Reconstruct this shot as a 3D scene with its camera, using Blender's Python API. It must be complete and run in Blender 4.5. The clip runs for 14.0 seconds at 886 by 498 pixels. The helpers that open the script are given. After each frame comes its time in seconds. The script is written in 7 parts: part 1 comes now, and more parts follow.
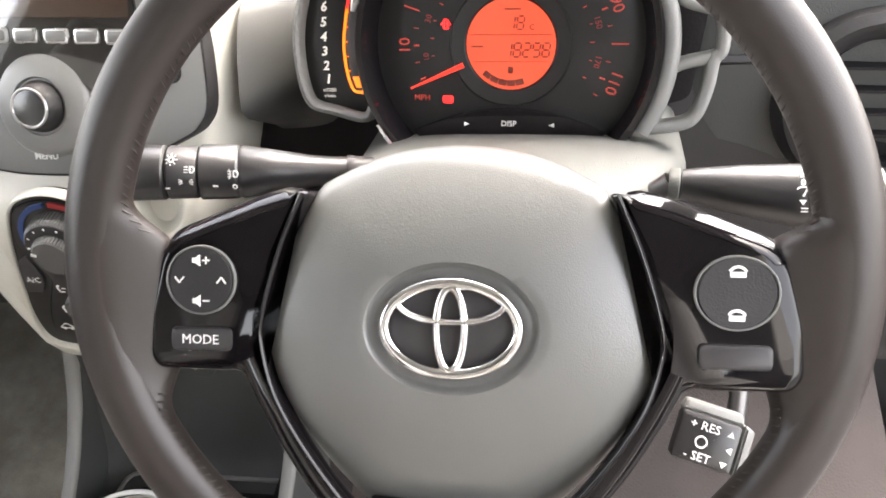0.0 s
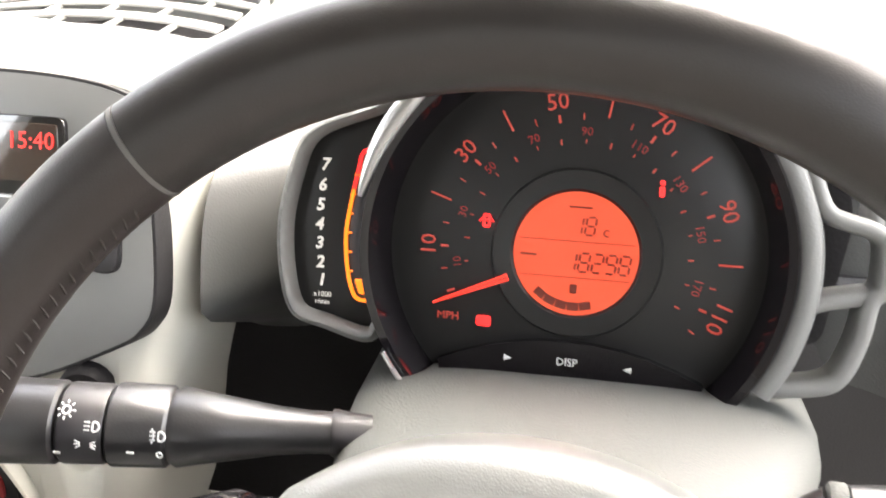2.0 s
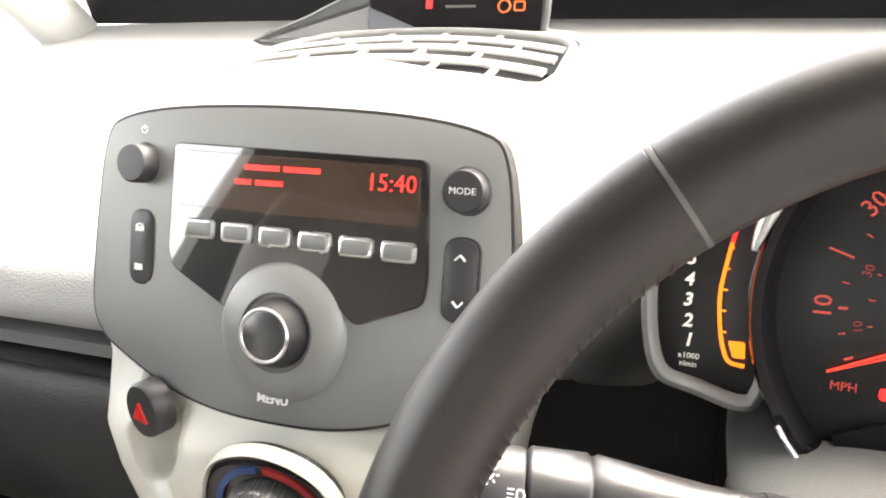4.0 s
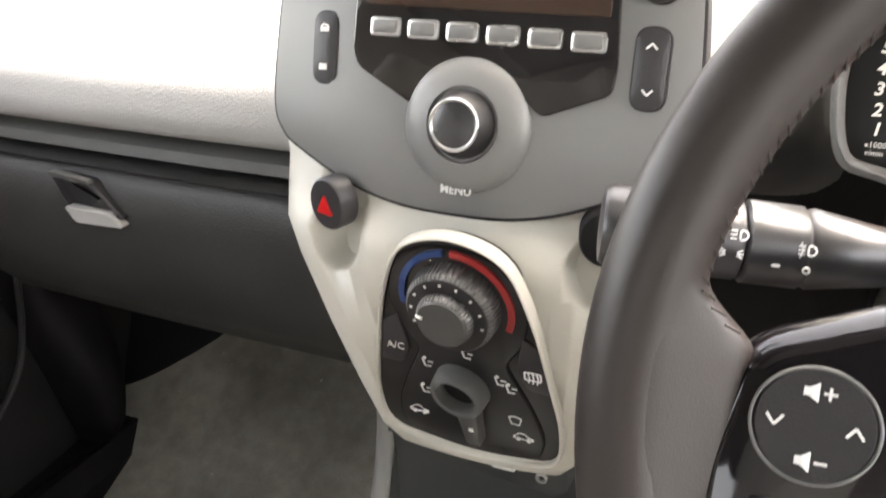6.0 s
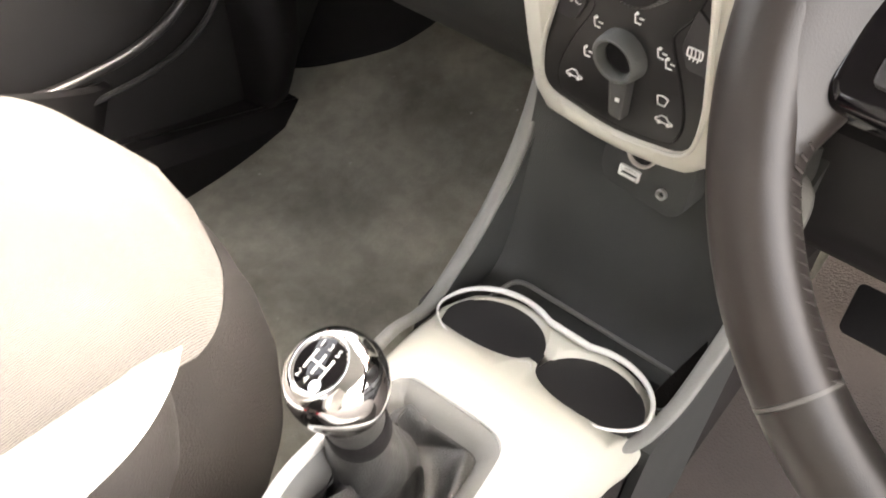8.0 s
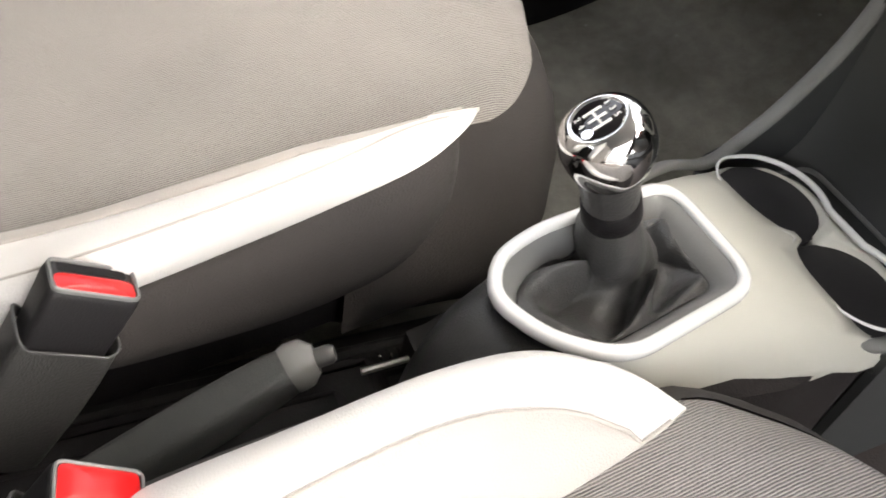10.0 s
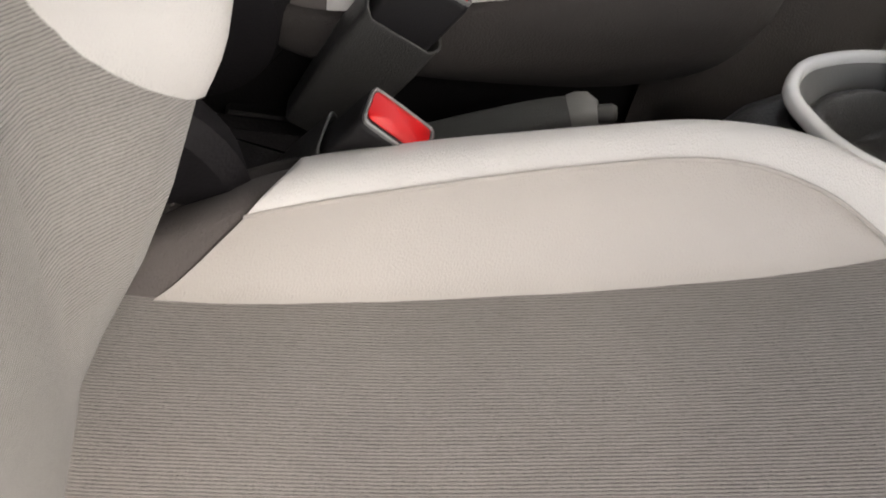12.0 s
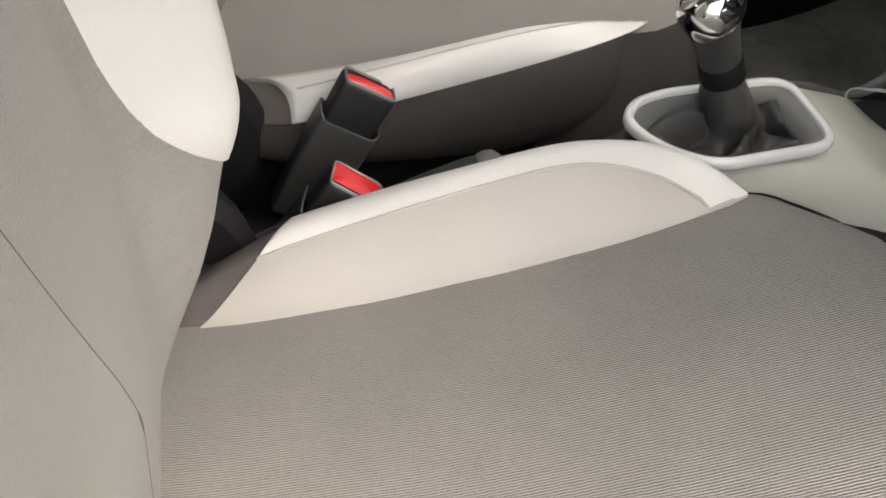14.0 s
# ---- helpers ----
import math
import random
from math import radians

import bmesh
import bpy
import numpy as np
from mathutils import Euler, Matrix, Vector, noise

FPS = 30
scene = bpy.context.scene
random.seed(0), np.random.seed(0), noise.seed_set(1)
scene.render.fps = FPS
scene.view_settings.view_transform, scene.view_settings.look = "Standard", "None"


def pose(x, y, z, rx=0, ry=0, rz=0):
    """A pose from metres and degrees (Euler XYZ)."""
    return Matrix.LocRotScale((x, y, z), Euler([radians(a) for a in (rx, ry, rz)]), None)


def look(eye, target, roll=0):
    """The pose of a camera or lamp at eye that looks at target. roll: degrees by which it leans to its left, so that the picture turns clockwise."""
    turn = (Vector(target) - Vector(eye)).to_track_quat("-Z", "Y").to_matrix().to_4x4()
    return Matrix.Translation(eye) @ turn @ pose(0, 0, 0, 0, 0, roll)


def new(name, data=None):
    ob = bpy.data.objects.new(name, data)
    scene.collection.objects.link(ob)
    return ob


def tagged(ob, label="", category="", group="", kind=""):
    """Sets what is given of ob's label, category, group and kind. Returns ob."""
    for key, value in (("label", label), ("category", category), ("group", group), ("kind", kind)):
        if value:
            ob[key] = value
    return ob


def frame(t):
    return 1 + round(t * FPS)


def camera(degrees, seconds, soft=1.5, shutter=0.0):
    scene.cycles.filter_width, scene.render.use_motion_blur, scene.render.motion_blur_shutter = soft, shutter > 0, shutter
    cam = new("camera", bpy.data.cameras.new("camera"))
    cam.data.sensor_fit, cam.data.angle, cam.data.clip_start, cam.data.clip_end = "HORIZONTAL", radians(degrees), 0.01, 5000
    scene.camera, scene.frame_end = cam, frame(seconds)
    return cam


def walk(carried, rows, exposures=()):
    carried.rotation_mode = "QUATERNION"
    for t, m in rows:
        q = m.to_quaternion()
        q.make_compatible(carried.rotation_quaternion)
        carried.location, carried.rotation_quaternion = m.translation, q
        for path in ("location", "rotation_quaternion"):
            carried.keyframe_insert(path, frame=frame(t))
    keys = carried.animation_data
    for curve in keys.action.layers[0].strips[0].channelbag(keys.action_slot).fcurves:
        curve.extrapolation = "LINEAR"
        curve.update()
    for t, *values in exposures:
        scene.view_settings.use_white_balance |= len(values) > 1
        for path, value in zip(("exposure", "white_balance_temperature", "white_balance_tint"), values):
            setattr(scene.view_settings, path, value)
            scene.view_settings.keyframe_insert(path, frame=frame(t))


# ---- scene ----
cam = camera(54.0, 14.0, soft=1.7, shutter=0.3)
PATH = [
    (0, (0.053, -0.317, 0.841), (-0.241, 1.403, -0.137), -3.7),
    (0.5, (0.04, -0.27, 0.827), (-0.209, 1.472, -0.124), -1.7),
    (1, (0.031, -0.215, 0.826), (-0.199, 1.556, -0.075), -1.0),
    (1.5, (0.025, -0.185, 0.829), (-0.23, 1.634, 0.037), -0.5),
    (2, (0.019, -0.157, 0.826), (-0.308, 1.684, 0.118), -0.1),
    (2.5, (-0.005, -0.14, 0.825), (-0.394, 1.713, 0.18), 0.4),
    (3, (-0.042, -0.142, 0.819), (-0.506, 1.703, 0.201), 0.6),
    (3.5, (-0.08, -0.155, 0.822), (-0.594, 1.692, 0.254), -0.0),
    (3.7, (-0.083, -0.154, 0.821), (-0.667, 1.671, 0.249), -0.9),
    (5.8, (-0.131, -0.204, 0.792), (-0.852, 1.487, 0.002), -2.6),
    (6, (-0.131, -0.21, 0.778), (-0.867, 1.466, -0.027), -1.5),
    (6.5, (-0.128, -0.229, 0.755), (-0.89, 1.392, -0.135), 1.0),
    (7, (-0.122, -0.247, 0.728), (-0.913, 1.301, -0.261), 4.3),
    (7.5, (-0.11, -0.258, 0.713), (-0.956, 1.189, -0.379), 8.0),
    (8, (-0.091, -0.278, 0.693), (-0.986, 1.098, -0.45), 11.6),
    (8.2, (-0.08, -0.286, 0.685), (-1.002, 1.052, -0.481), 12.6),
    (10.3, (-0.023, -0.315, 0.66), (-1.205, 0.419, -0.778), 16.3),
    (10.6, (-0.015, -0.315, 0.653), (-1.222, 0.327, -0.806), 17.4),
    (11, (-0.001, -0.326, 0.64), (-1.222, 0.182, -0.861), 17.5),
    (11.4, (0.025, -0.324, 0.633), (-1.181, 0.03, -0.923), 15.9),
    (12, (0.075, -0.339, 0.623), (-1.101, -0.077, -0.973), 16.3),
    (12.6, (0.145, -0.349, 0.63), (-1.094, -0.104, -0.921), 14.5),
    (13.1, (0.193, -0.345, 0.65), (-1.125, -0.101, -0.834), 11.3),
    (13.7, (0.234, -0.34, 0.675), (-1.178, -0.06, -0.713), 8.0),
    (14, (0.242, -0.345, 0.696), (-1.186, -0.04, -0.671), 6.3),
]
walk(cam, [(t, look(eye, target, roll)) for t, eye, target, roll in PATH],
     exposures=[(0, 3.52, 7200, 13), (2.0, 3.46, 7150, 11), (2.7, 3.52, 7150, 11), (3.5, 3.6, 7300, 11), (6.0, 3.5, 7400, 13), (6.6, 3.82, 7450, 13), (7.0, 4.0, 7500, 13), (8.2, 3.92, 7700, 13),
                (10.3, 2.70, 7200, 11), (11.2, 2.08, 7200, 11), (12, 1.76, 7150, 12), (13, 1.78, 7100, 11), (14, 1.9, 7150, 10)])

# ---- daylight: a bright overcast sky ----
world = bpy.data.worlds.new("sky")
scene.world = world
world.use_nodes = True
wn = world.node_tree.nodes
sky = wn.new("ShaderNodeTexSky")
sky.sky_type, sky.sun_disc = "NISHITA", False
sky.sun_elevation, sky.sun_rotation = radians(58), radians(43)
sky.air_density, sky.dust_density = 1.0, 3.0
pale = wn.new("ShaderNodeHueSaturation")
pale.inputs["Saturation"].default_value = 0.4
world.node_tree.links.new(sky.outputs[0], pale.inputs["Color"])
world.node_tree.links.new(pale.outputs[0], wn["Background"].inputs[0])
wn["Background"].inputs[1].default_value = 0.19
sun = new("sun", bpy.data.lights.new("sun", "SUN"))
sun.data.energy, sun.data.angle, sun.data.color = 0.7, radians(55), (1.0, 0.98, 0.95)
sun.matrix_world = look((1.7, 1.8, 4.0), (0, 0, 0.6))


# ---- materials ----
def material(name, color, rough=0.5, metal=0.0, vary=0.12, grain=0.0, grain_size=900.0, stain_size=14.0,
             emit=None, power=0.0, coat=0.0, spec=0.5, stretch=(1, 1, 1)):
    """A surface with stains at a large scale and grain at a small one."""
    m = bpy.data.materials.new(name)
    m.use_nodes = True
    t = m.node_tree
    b = t.nodes["Principled BSDF"]
    geo = t.nodes.new("ShaderNodeTexCoord")
    mapping = t.nodes.new("ShaderNodeMapping")
    mapping.inputs["Scale"].default_value = stretch
    t.links.new(geo.outputs["Object"], mapping.inputs[0])
    big = t.nodes.new("ShaderNodeTexNoise")
    big.inputs["Scale"].default_value, big.inputs["Detail"].default_value = stain_size, 6
    t.links.new(mapping.outputs[0], big.inputs["Vector"])
    ramp = t.nodes.new("ShaderNodeMix")
    ramp.data_type = "RGBA"
    ramp.inputs["A"].default_value = (*[c * (1 - vary) for c in color], 1)
    ramp.inputs["B"].default_value = (*[min(1, c * (1 + vary)) for c in color], 1)
    t.links.new(big.outputs["Fac"], ramp.inputs["Factor"])
    t.links.new(ramp.outputs["Result"], b.inputs["Base Color"])
    b.inputs["Roughness"].default_value, b.inputs["Metallic"].default_value = rough, metal
    b.inputs["Coat Weight"].default_value, b.inputs["Specular IOR Level"].default_value = coat, spec
    rr = t.nodes.new("ShaderNodeMapRange")
    rr.inputs["To Min"].default_value, rr.inputs["To Max"].default_value = rough * 0.85, min(1, rough * 1.15)
    t.links.new(big.outputs["Fac"], rr.inputs["Value"])
    t.links.new(rr.outputs["Result"], b.inputs["Roughness"])
    if grain:
        fine = t.nodes.new("ShaderNodeTexVoronoi")
        fine.inputs["Scale"].default_value = grain_size
        t.links.new(mapping.outputs[0], fine.inputs["Vector"])
        bump = t.nodes.new("ShaderNodeBump")
        bump.inputs["Strength"].default_value, bump.inputs["Distance"].default_value = grain, 0.0006
        t.links.new(fine.outputs["Distance"], bump.inputs["Height"])
        t.links.new(bump.outputs[0], b.inputs["Normal"])
    if emit:
        b.inputs["Emission Color"].default_value, b.inputs["Emission Strength"].default_value = (*emit, 1), power
    return m


def cloth(name, color, pitch=0.0016, rough=0.9, depth=0.8, along="X", low=0.4, high=1.32):
    """Ribbed woven seat cloth: fine ribs, crossed by a finer thread, with soft wear."""
    m = bpy.data.materials.new(name)
    m.use_nodes = True
    t = m.node_tree
    b = t.nodes["Principled BSDF"]
    co = t.nodes.new("ShaderNodeTexCoord")
    ribs = t.nodes.new("ShaderNodeTexWave")
    ribs.bands_direction = along
    ribs.inputs["Scale"].default_value = 2 * math.pi / 20 / pitch
    ribs.inputs["Distortion"].default_value = 1.1
    ribs.inputs["Detail"].default_value = 1
    thread = t.nodes.new("ShaderNodeTexNoise")
    thread.inputs["Scale"].default_value = 620
    wear = t.nodes.new("ShaderNodeTexNoise")
    wear.inputs["Scale"].default_value, wear.inputs["Detail"].default_value = 9, 5
    for n in (ribs, thread, wear):
        t.links.new(co.outputs["Object"], n.inputs["Vector"])
    mix = t.nodes.new("ShaderNodeMath")
    mix.operation = "MULTIPLY_ADD"
    t.links.new(thread.outputs["Fac"], mix.inputs[0])
    mix.inputs[1].default_value = 0.8
    t.links.new(ribs.outputs["Fac"], mix.inputs[2])
    tone = t.nodes.new("ShaderNodeMix")
    tone.data_type = "RGBA"
    tone.inputs["A"].default_value = (*[c * low for c in color], 1)
    tone.inputs["B"].default_value = (*[c * high for c in color], 1)
    t.links.new(mix.outputs[0], tone.inputs["Factor"])
    soil = t.nodes.new("ShaderNodeMix")
    soil.data_type, soil.blend_type = "RGBA", "MULTIPLY"
    soil.inputs["Factor"].default_value = 0.4
    t.links.new(tone.outputs["Result"], soil.inputs["A"])
    t.links.new(wear.outputs["Fac"], soil.inputs["B"])
    t.links.new(soil.outputs["Result"], b.inputs["Base Color"])
    bump = t.nodes.new("ShaderNodeBump")
    bump.inputs["Strength"].default_value, bump.inputs["Distance"].default_value = depth, 0.0006
    t.links.new(mix.outputs[0], bump.inputs["Height"])
    t.links.new(bump.outputs[0], b.inputs["Normal"])
    b.inputs["Roughness"].default_value = rough
    b.inputs["Sheen Weight"].default_value = 0.15
    return m


def worn_carpet(name, color):
    """Short-pile carpet: trodden dark patches, a mottled pile, and a few pale crumbs."""
    m = bpy.data.materials.new(name)
    m.use_nodes = True
    t = m.node_tree
    b = t.nodes["Principled BSDF"]
    co = t.nodes.new("ShaderNodeTexCoord")
    def noise_of(scale, detail, lo, hi):
        n = t.nodes.new("ShaderNodeTexNoise")
        n.inputs["Scale"].default_value, n.inputs["Detail"].default_value = scale, detail
        t.links.new(co.outputs["Object"], n.inputs["Vector"])
        r = t.nodes.new("ShaderNodeMapRange")
        r.inputs["From Min"].default_value, r.inputs["From Max"].default_value = 0.34, 0.66
        r.inputs["To Min"].default_value, r.inputs["To Max"].default_value = lo, hi
        t.links.new(n.outputs["Fac"], r.inputs["Value"])
        return n, r.outputs["Result"]
    def times(a, c):
        k = t.nodes.new("ShaderNodeMath")
        k.operation = "MULTIPLY"
        t.links.new(a, k.inputs[0])
        t.links.new(c, k.inputs[1])
        return k.outputs[0]
    tread = noise_of(9, 7, 0.72, 1.25)[1]
    mottle = noise_of(55, 4, 0.90, 1.10)[1]
    fibre, pile = noise_of(1400, 2, 0.8, 1.2)
    tone = times(times(tread, mottle), pile)
    mix = t.nodes.new("ShaderNodeMix")
    mix.data_type, mix.blend_type = "RGBA", "MULTIPLY"
    mix.inputs["Factor"].default_value = 1.0
    mix.inputs["A"].default_value = (*color, 1)
    t.links.new(tone, mix.inputs["B"])
    crumb = t.nodes.new("ShaderNodeTexVoronoi")
    crumb.inputs["Scale"].default_value = 24
    t.links.new(co.outputs["Object"], crumb.inputs["Vector"])
    few = t.nodes.new("ShaderNodeMath")
    few.operation = "LESS_THAN"
    few.inputs[1].default_value = 0.045
    t.links.new(crumb.outputs["Distance"], few.inputs[0])
    spots = t.nodes.new("ShaderNodeMix")
    spots.data_type = "RGBA"
    t.links.new(few.outputs[0], spots.inputs["Factor"])
    t.links.new(mix.outputs["Result"], spots.inputs["A"])
    spots.inputs["B"].default_value = (0.5, 0.48, 0.44, 1)
    t.links.new(spots.outputs["Result"], b.inputs["Base Color"])
    bump = t.nodes.new("ShaderNodeBump")
    bump.inputs["Strength"].default_value, bump.inputs["Distance"].default_value = 0.8, 0.0012
    t.links.new(fibre.outputs["Fac"], bump.inputs["Height"])
    t.links.new(bump.outputs[0], b.inputs["Normal"])
    b.inputs["Roughness"].default_value, b.inputs["Specular IOR Level"].default_value = 0.95, 0.2
    return m


M = dict(
    leather=material("leather", (0.022, 0.0165, 0.0148), 0.40, spec=0.52, grain=0.07, grain_size=1500, vary=0.2),
    leather_top=material("smooth_leather", (0.017, 0.0135, 0.012), 0.40, spec=0.6, grain=0.06, grain_size=1500),
    stitch=material("stitch_thread", (0.034, 0.029, 0.026), 0.5),
    hub=material("hub_plastic", (0.125, 0.127, 0.122), 0.36, grain=0.11, grain_size=1300, vary=0.06, spec=1.0),
    gloss=material("piano_black", (0.006, 0.005, 0.006), 0.04, vary=0.2, spec=0.4),
    black=material("matt_black", (0.014, 0.013, 0.014), 0.5, vary=0.25, grain=0.2),
    button=material("button_rubber", (0.030, 0.028, 0.030), 0.42),
    chrome=material("chrome", (0.78, 0.78, 0.78), 0.07, 1.0, vary=0.03),
    satin=material("satin_silver", (0.55, 0.55, 0.54), 0.28, 0.9, vary=0.05),
    white_ink=material("white_ink", (0.8, 0.8, 0.78), 0.6, vary=0.04),
    column=material("column_plastic", (0.104, 0.107, 0.101), 0.55, grain=0.35, vary=0.07),
    trim_grey=material("trim_grey", (0.17, 0.17, 0.165), 0.42, vary=0.06, grain=0.1),
    radio_grey=material("radio_grey", (0.20, 0.20, 0.196), 0.4, 0.15, vary=0.05),
    cream=material("cream_fascia", (0.58, 0.57, 0.505), 0.36, vary=0.04, coat=0.15),
    lip=material("pale_lip", (0.74, 0.74, 0.72), 0.20, vary=0.04, coat=0.5),
    dash=material("dash_dark", (0.033, 0.033, 0.0315), 0.55, grain=0.6, grain_size=700, vary=0.15),
    dash_top=material("dash_top", (0.35, 0.346, 0.330), 0.5, grain=0.5, grain_size=700, vary=0.06),
    bin=material("bin_plastic", (0.046, 0.048, 0.047), 0.55, grain=0.3, vary=0.12),
    carpet=worn_carpet("carpet", (0.305, 0.296, 0.256)),
    # near-black, also used where deep shade is filled in under the seats
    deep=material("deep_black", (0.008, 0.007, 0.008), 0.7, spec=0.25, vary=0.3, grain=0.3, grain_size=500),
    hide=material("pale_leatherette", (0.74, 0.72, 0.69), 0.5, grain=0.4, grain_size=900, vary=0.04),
    # hide toned darker for the shaded bolster face; also seams and socket rim
    hide_face=material("shade_beige_leatherette", (0.48, 0.448, 0.412), 0.55, grain=0.4, grain_size=900, vary=0.05),
    knit=material("dark_knit", (0.030, 0.026, 0.0255), 0.92, grain=0.8, grain_size=700, vary=0.25, spec=0.2),
    gaiter=material("gaiter_leather", (0.046, 0.045, 0.044), 0.40, grain=0.5, grain_size=900, vary=0.2),
    red=material("red_plastic", (0.60, 0.012, 0.014), 0.3, vary=0.05, spec=0.35),
    red_ink=material("red_ink", (0.34, 0.025, 0.025), 0.5),
    blue_ink=material("blue_ink", (0.015, 0.05, 0.17), 0.5),
    roof=material("headliner", (0.5, 0.5, 0.48), 0.9, vary=0.05),
    paint=material("car_paint", (0.3, 0.3, 0.3), 0.3, coat=0.5),
    tarmac=material("tarmac", (0.09, 0.09, 0.09), 0.9, grain=0.8, grain_size=60, vary=0.3, stain_size=1.5),
    dial=material("dial_face", (0.015, 0.0142, 0.0142), 0.35, vary=0.1, spec=0.4),
    dial_red=material("dial_red", (0.25, 0.04, 0.03), 0.5, emit=(1.0, 0.10, 0.07), power=0.036),
    needle=material("needle_red", (0.5, 0.03, 0.02), 0.4, emit=(1.0, 0.05, 0.03), power=0.14),
    lamp_red=material("lamp_red", (0.5, 0.02, 0.02), 0.4, emit=(1.0, 0.02, 0.02), power=0.22),
    lamp_orange=material("lamp_orange", (0.5, 0.15, 0.02), 0.4, emit=(1.0, 0.17, 0.01), power=0.22),
    lcd=material("lcd_orange", (0.30, 0.06, 0.03), 0.4, emit=(1.0, 0.075, 0.025), power=0.075, vary=0.12, stain_size=30),
    lcd_ink=material("lcd_ink", (0.13, 0.022, 0.012), 0.5),
    display=material("display_brown", (0.050, 0.028, 0.018), 0.05, vary=0.1, coat=1.0, spec=1.0),
    lens=material("black_lens", (0.006, 0.005, 0.006), 0.03, vary=0.1, spec=1.0, coat=0.8),
    hide_back=material("beige_back", (0.58, 0.565, 0.54), 0.5, grain=0.4, grain_size=900, vary=0.04),
    stalk=material("stalk_black", (0.020, 0.019, 0.020), 0.34, vary=0.15, grain=0.05, spec=0.9),
    bracket=material("bracket_grey", (0.070, 0.070, 0.068), 0.35, vary=0.06, grain=0.1),
    mat=material("mat_brown", (0.085, 0.070, 0.064), 0.9, vary=0.3, grain=1.0, grain_size=400),
    joint=material("joint_thread", (0.11, 0.105, 0.098), 0.5),
    panel=material("heater_black", (0.011, 0.0105, 0.011), 0.30, vary=0.2),
    knob_face=material("knob_face", (0.030, 0.030, 0.032), 0.2, vary=0.05, spec=0.9),
    # darker copy of dash_top, with the driver's side shade in its colour
    dash_top_shade=material("dash_top_shade", (0.190, 0.187, 0.178), 0.5, grain=0.5, grain_size=700, vary=0.08),
    vent_grey=material("vent_grey", (0.205, 0.203, 0.195), 0.5, grain=0.3, vary=0.05),
    small_red=material("small_red", (0.4, 0.02, 0.02), 0.4, emit=(1.0, 0.02, 0.03), power=0.05),
    small_orange=material("small_orange", (0.4, 0.10, 0.02), 0.4, emit=(1.0, 0.07, 0.005), power=0.028),
    lamp_text=material("display_red", (0.4, 0.02, 0.02), 0.4, emit=(1.0, 0.03, 0.02), power=0.15),
    tach_white=material("tach_white", (0.7, 0.7, 0.68), 0.5, emit=(1.0, 0.93, 0.85), power=0.04),
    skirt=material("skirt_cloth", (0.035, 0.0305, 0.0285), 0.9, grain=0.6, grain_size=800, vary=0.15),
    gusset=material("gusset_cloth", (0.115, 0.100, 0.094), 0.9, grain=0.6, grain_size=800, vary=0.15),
    seat=cloth("seat_cloth", (0.235, 0.216, 0.202), 0.0016, along="X", low=0.02, high=1.68),
    back=cloth("back_cloth", (0.27, 0.255, 0.235), 0.0013, along="Z", low=0.46, high=1.30, depth=0.6),
)


# ---- geometry kit: a geometry is (vertices, faces) ----
def local(origin, tilt=0.0, yaw=0.0, roll=0.0):
    """A frame on a face that looks back at the driver: x right, y up, z out of the face."""
    a, b = radians(tilt), radians(yaw)
    u = Vector((math.cos(b), math.sin(b), 0))
    n = Vector((math.sin(b) * math.cos(a), -math.cos(b) * math.cos(a), math.sin(a)))
    v = n.cross(u)
    m = Matrix((u, v, n)).transposed().to_4x4()
    m.translation = origin
    return m @ pose(0, 0, 0, 0, 0, roll)


def xf(geo, m):
    return [m @ Vector(v) for v in geo[0]], geo[1]


def at(geo, x=0.0, y=0.0, z=0.0):
    return xf(geo, Matrix.Translation((x, y, z)))


def add(*geos):
    vs, fs = [], []
    for g in geos:
        k = len(vs)
        vs += list(g[0])
        fs += [tuple(i + k for i in f) for f in g[1]]
    return vs, fs


def part(name, geo, mat, parent=None, label="", smooth=40):
    me = bpy.data.meshes.new(name)
    me.from_pydata([tuple(v) for v in geo[0]], [], geo[1])
    me.validate()
    b = bmesh.new()
    b.from_mesh(me)
    bmesh.ops.remove_doubles(b, verts=b.verts, dist=1e-6)
    bmesh.ops.recalc_face_normals(b, faces=b.faces)
    b.to_mesh(me)
    b.free()
    me.materials.append(mat)
    if smooth:
        me.shade_smooth()
        me.set_sharp_from_angle(angle=radians(smooth))
    ob = new(name, me)
    if parent:
        ob.parent = parent
    if label:
        ob["label"] = label
    return ob


def thing(name, m, label, category, group="", kind=""):
    ob = new(name)
    ob.empty_display_size = 0.02
    ob.matrix_world = m
    return tagged(ob, label, category, group, kind)


def cut(ob, geo):
    """Cuts a closed geometry out of an object."""
    tool = part("cutter", geo, M["black"], None)
    mod = ob.modifiers.new("cut", "BOOLEAN")
    mod.operation, mod.object, mod.solver = "DIFFERENCE", tool, "EXACT"
    keep = ob.parent
    ob.parent = None
    bpy.context.view_layer.update()
    me = bpy.data.meshes.new_from_object(ob.evaluated_get(bpy.context.evaluated_depsgraph_get()))
    ob.modifiers.clear()
    ob.data = me
    ob.parent = keep
    bpy.data.objects.remove(tool)
    return ob


def rounded(pts, r, seg=5):
    """A closed outline with its corners rounded."""
    out, n = [], len(pts)
    for i in range(n):
        p, a, b = Vector(pts[i]), Vector(pts[i - 1]), Vector(pts[(i + 1) % n])
        da, db = (a - p), (b - p)
        k = min(r, da.length * 0.45, db.length * 0.45)
        s, e = p + da.normalized() * k, p + db.normalized() * k
        for j in range(seg + 1):
            w = j / seg
            out.append(tuple((1 - w) ** 2 * s + 2 * w * (1 - w) * p + w * w * e))
    return out


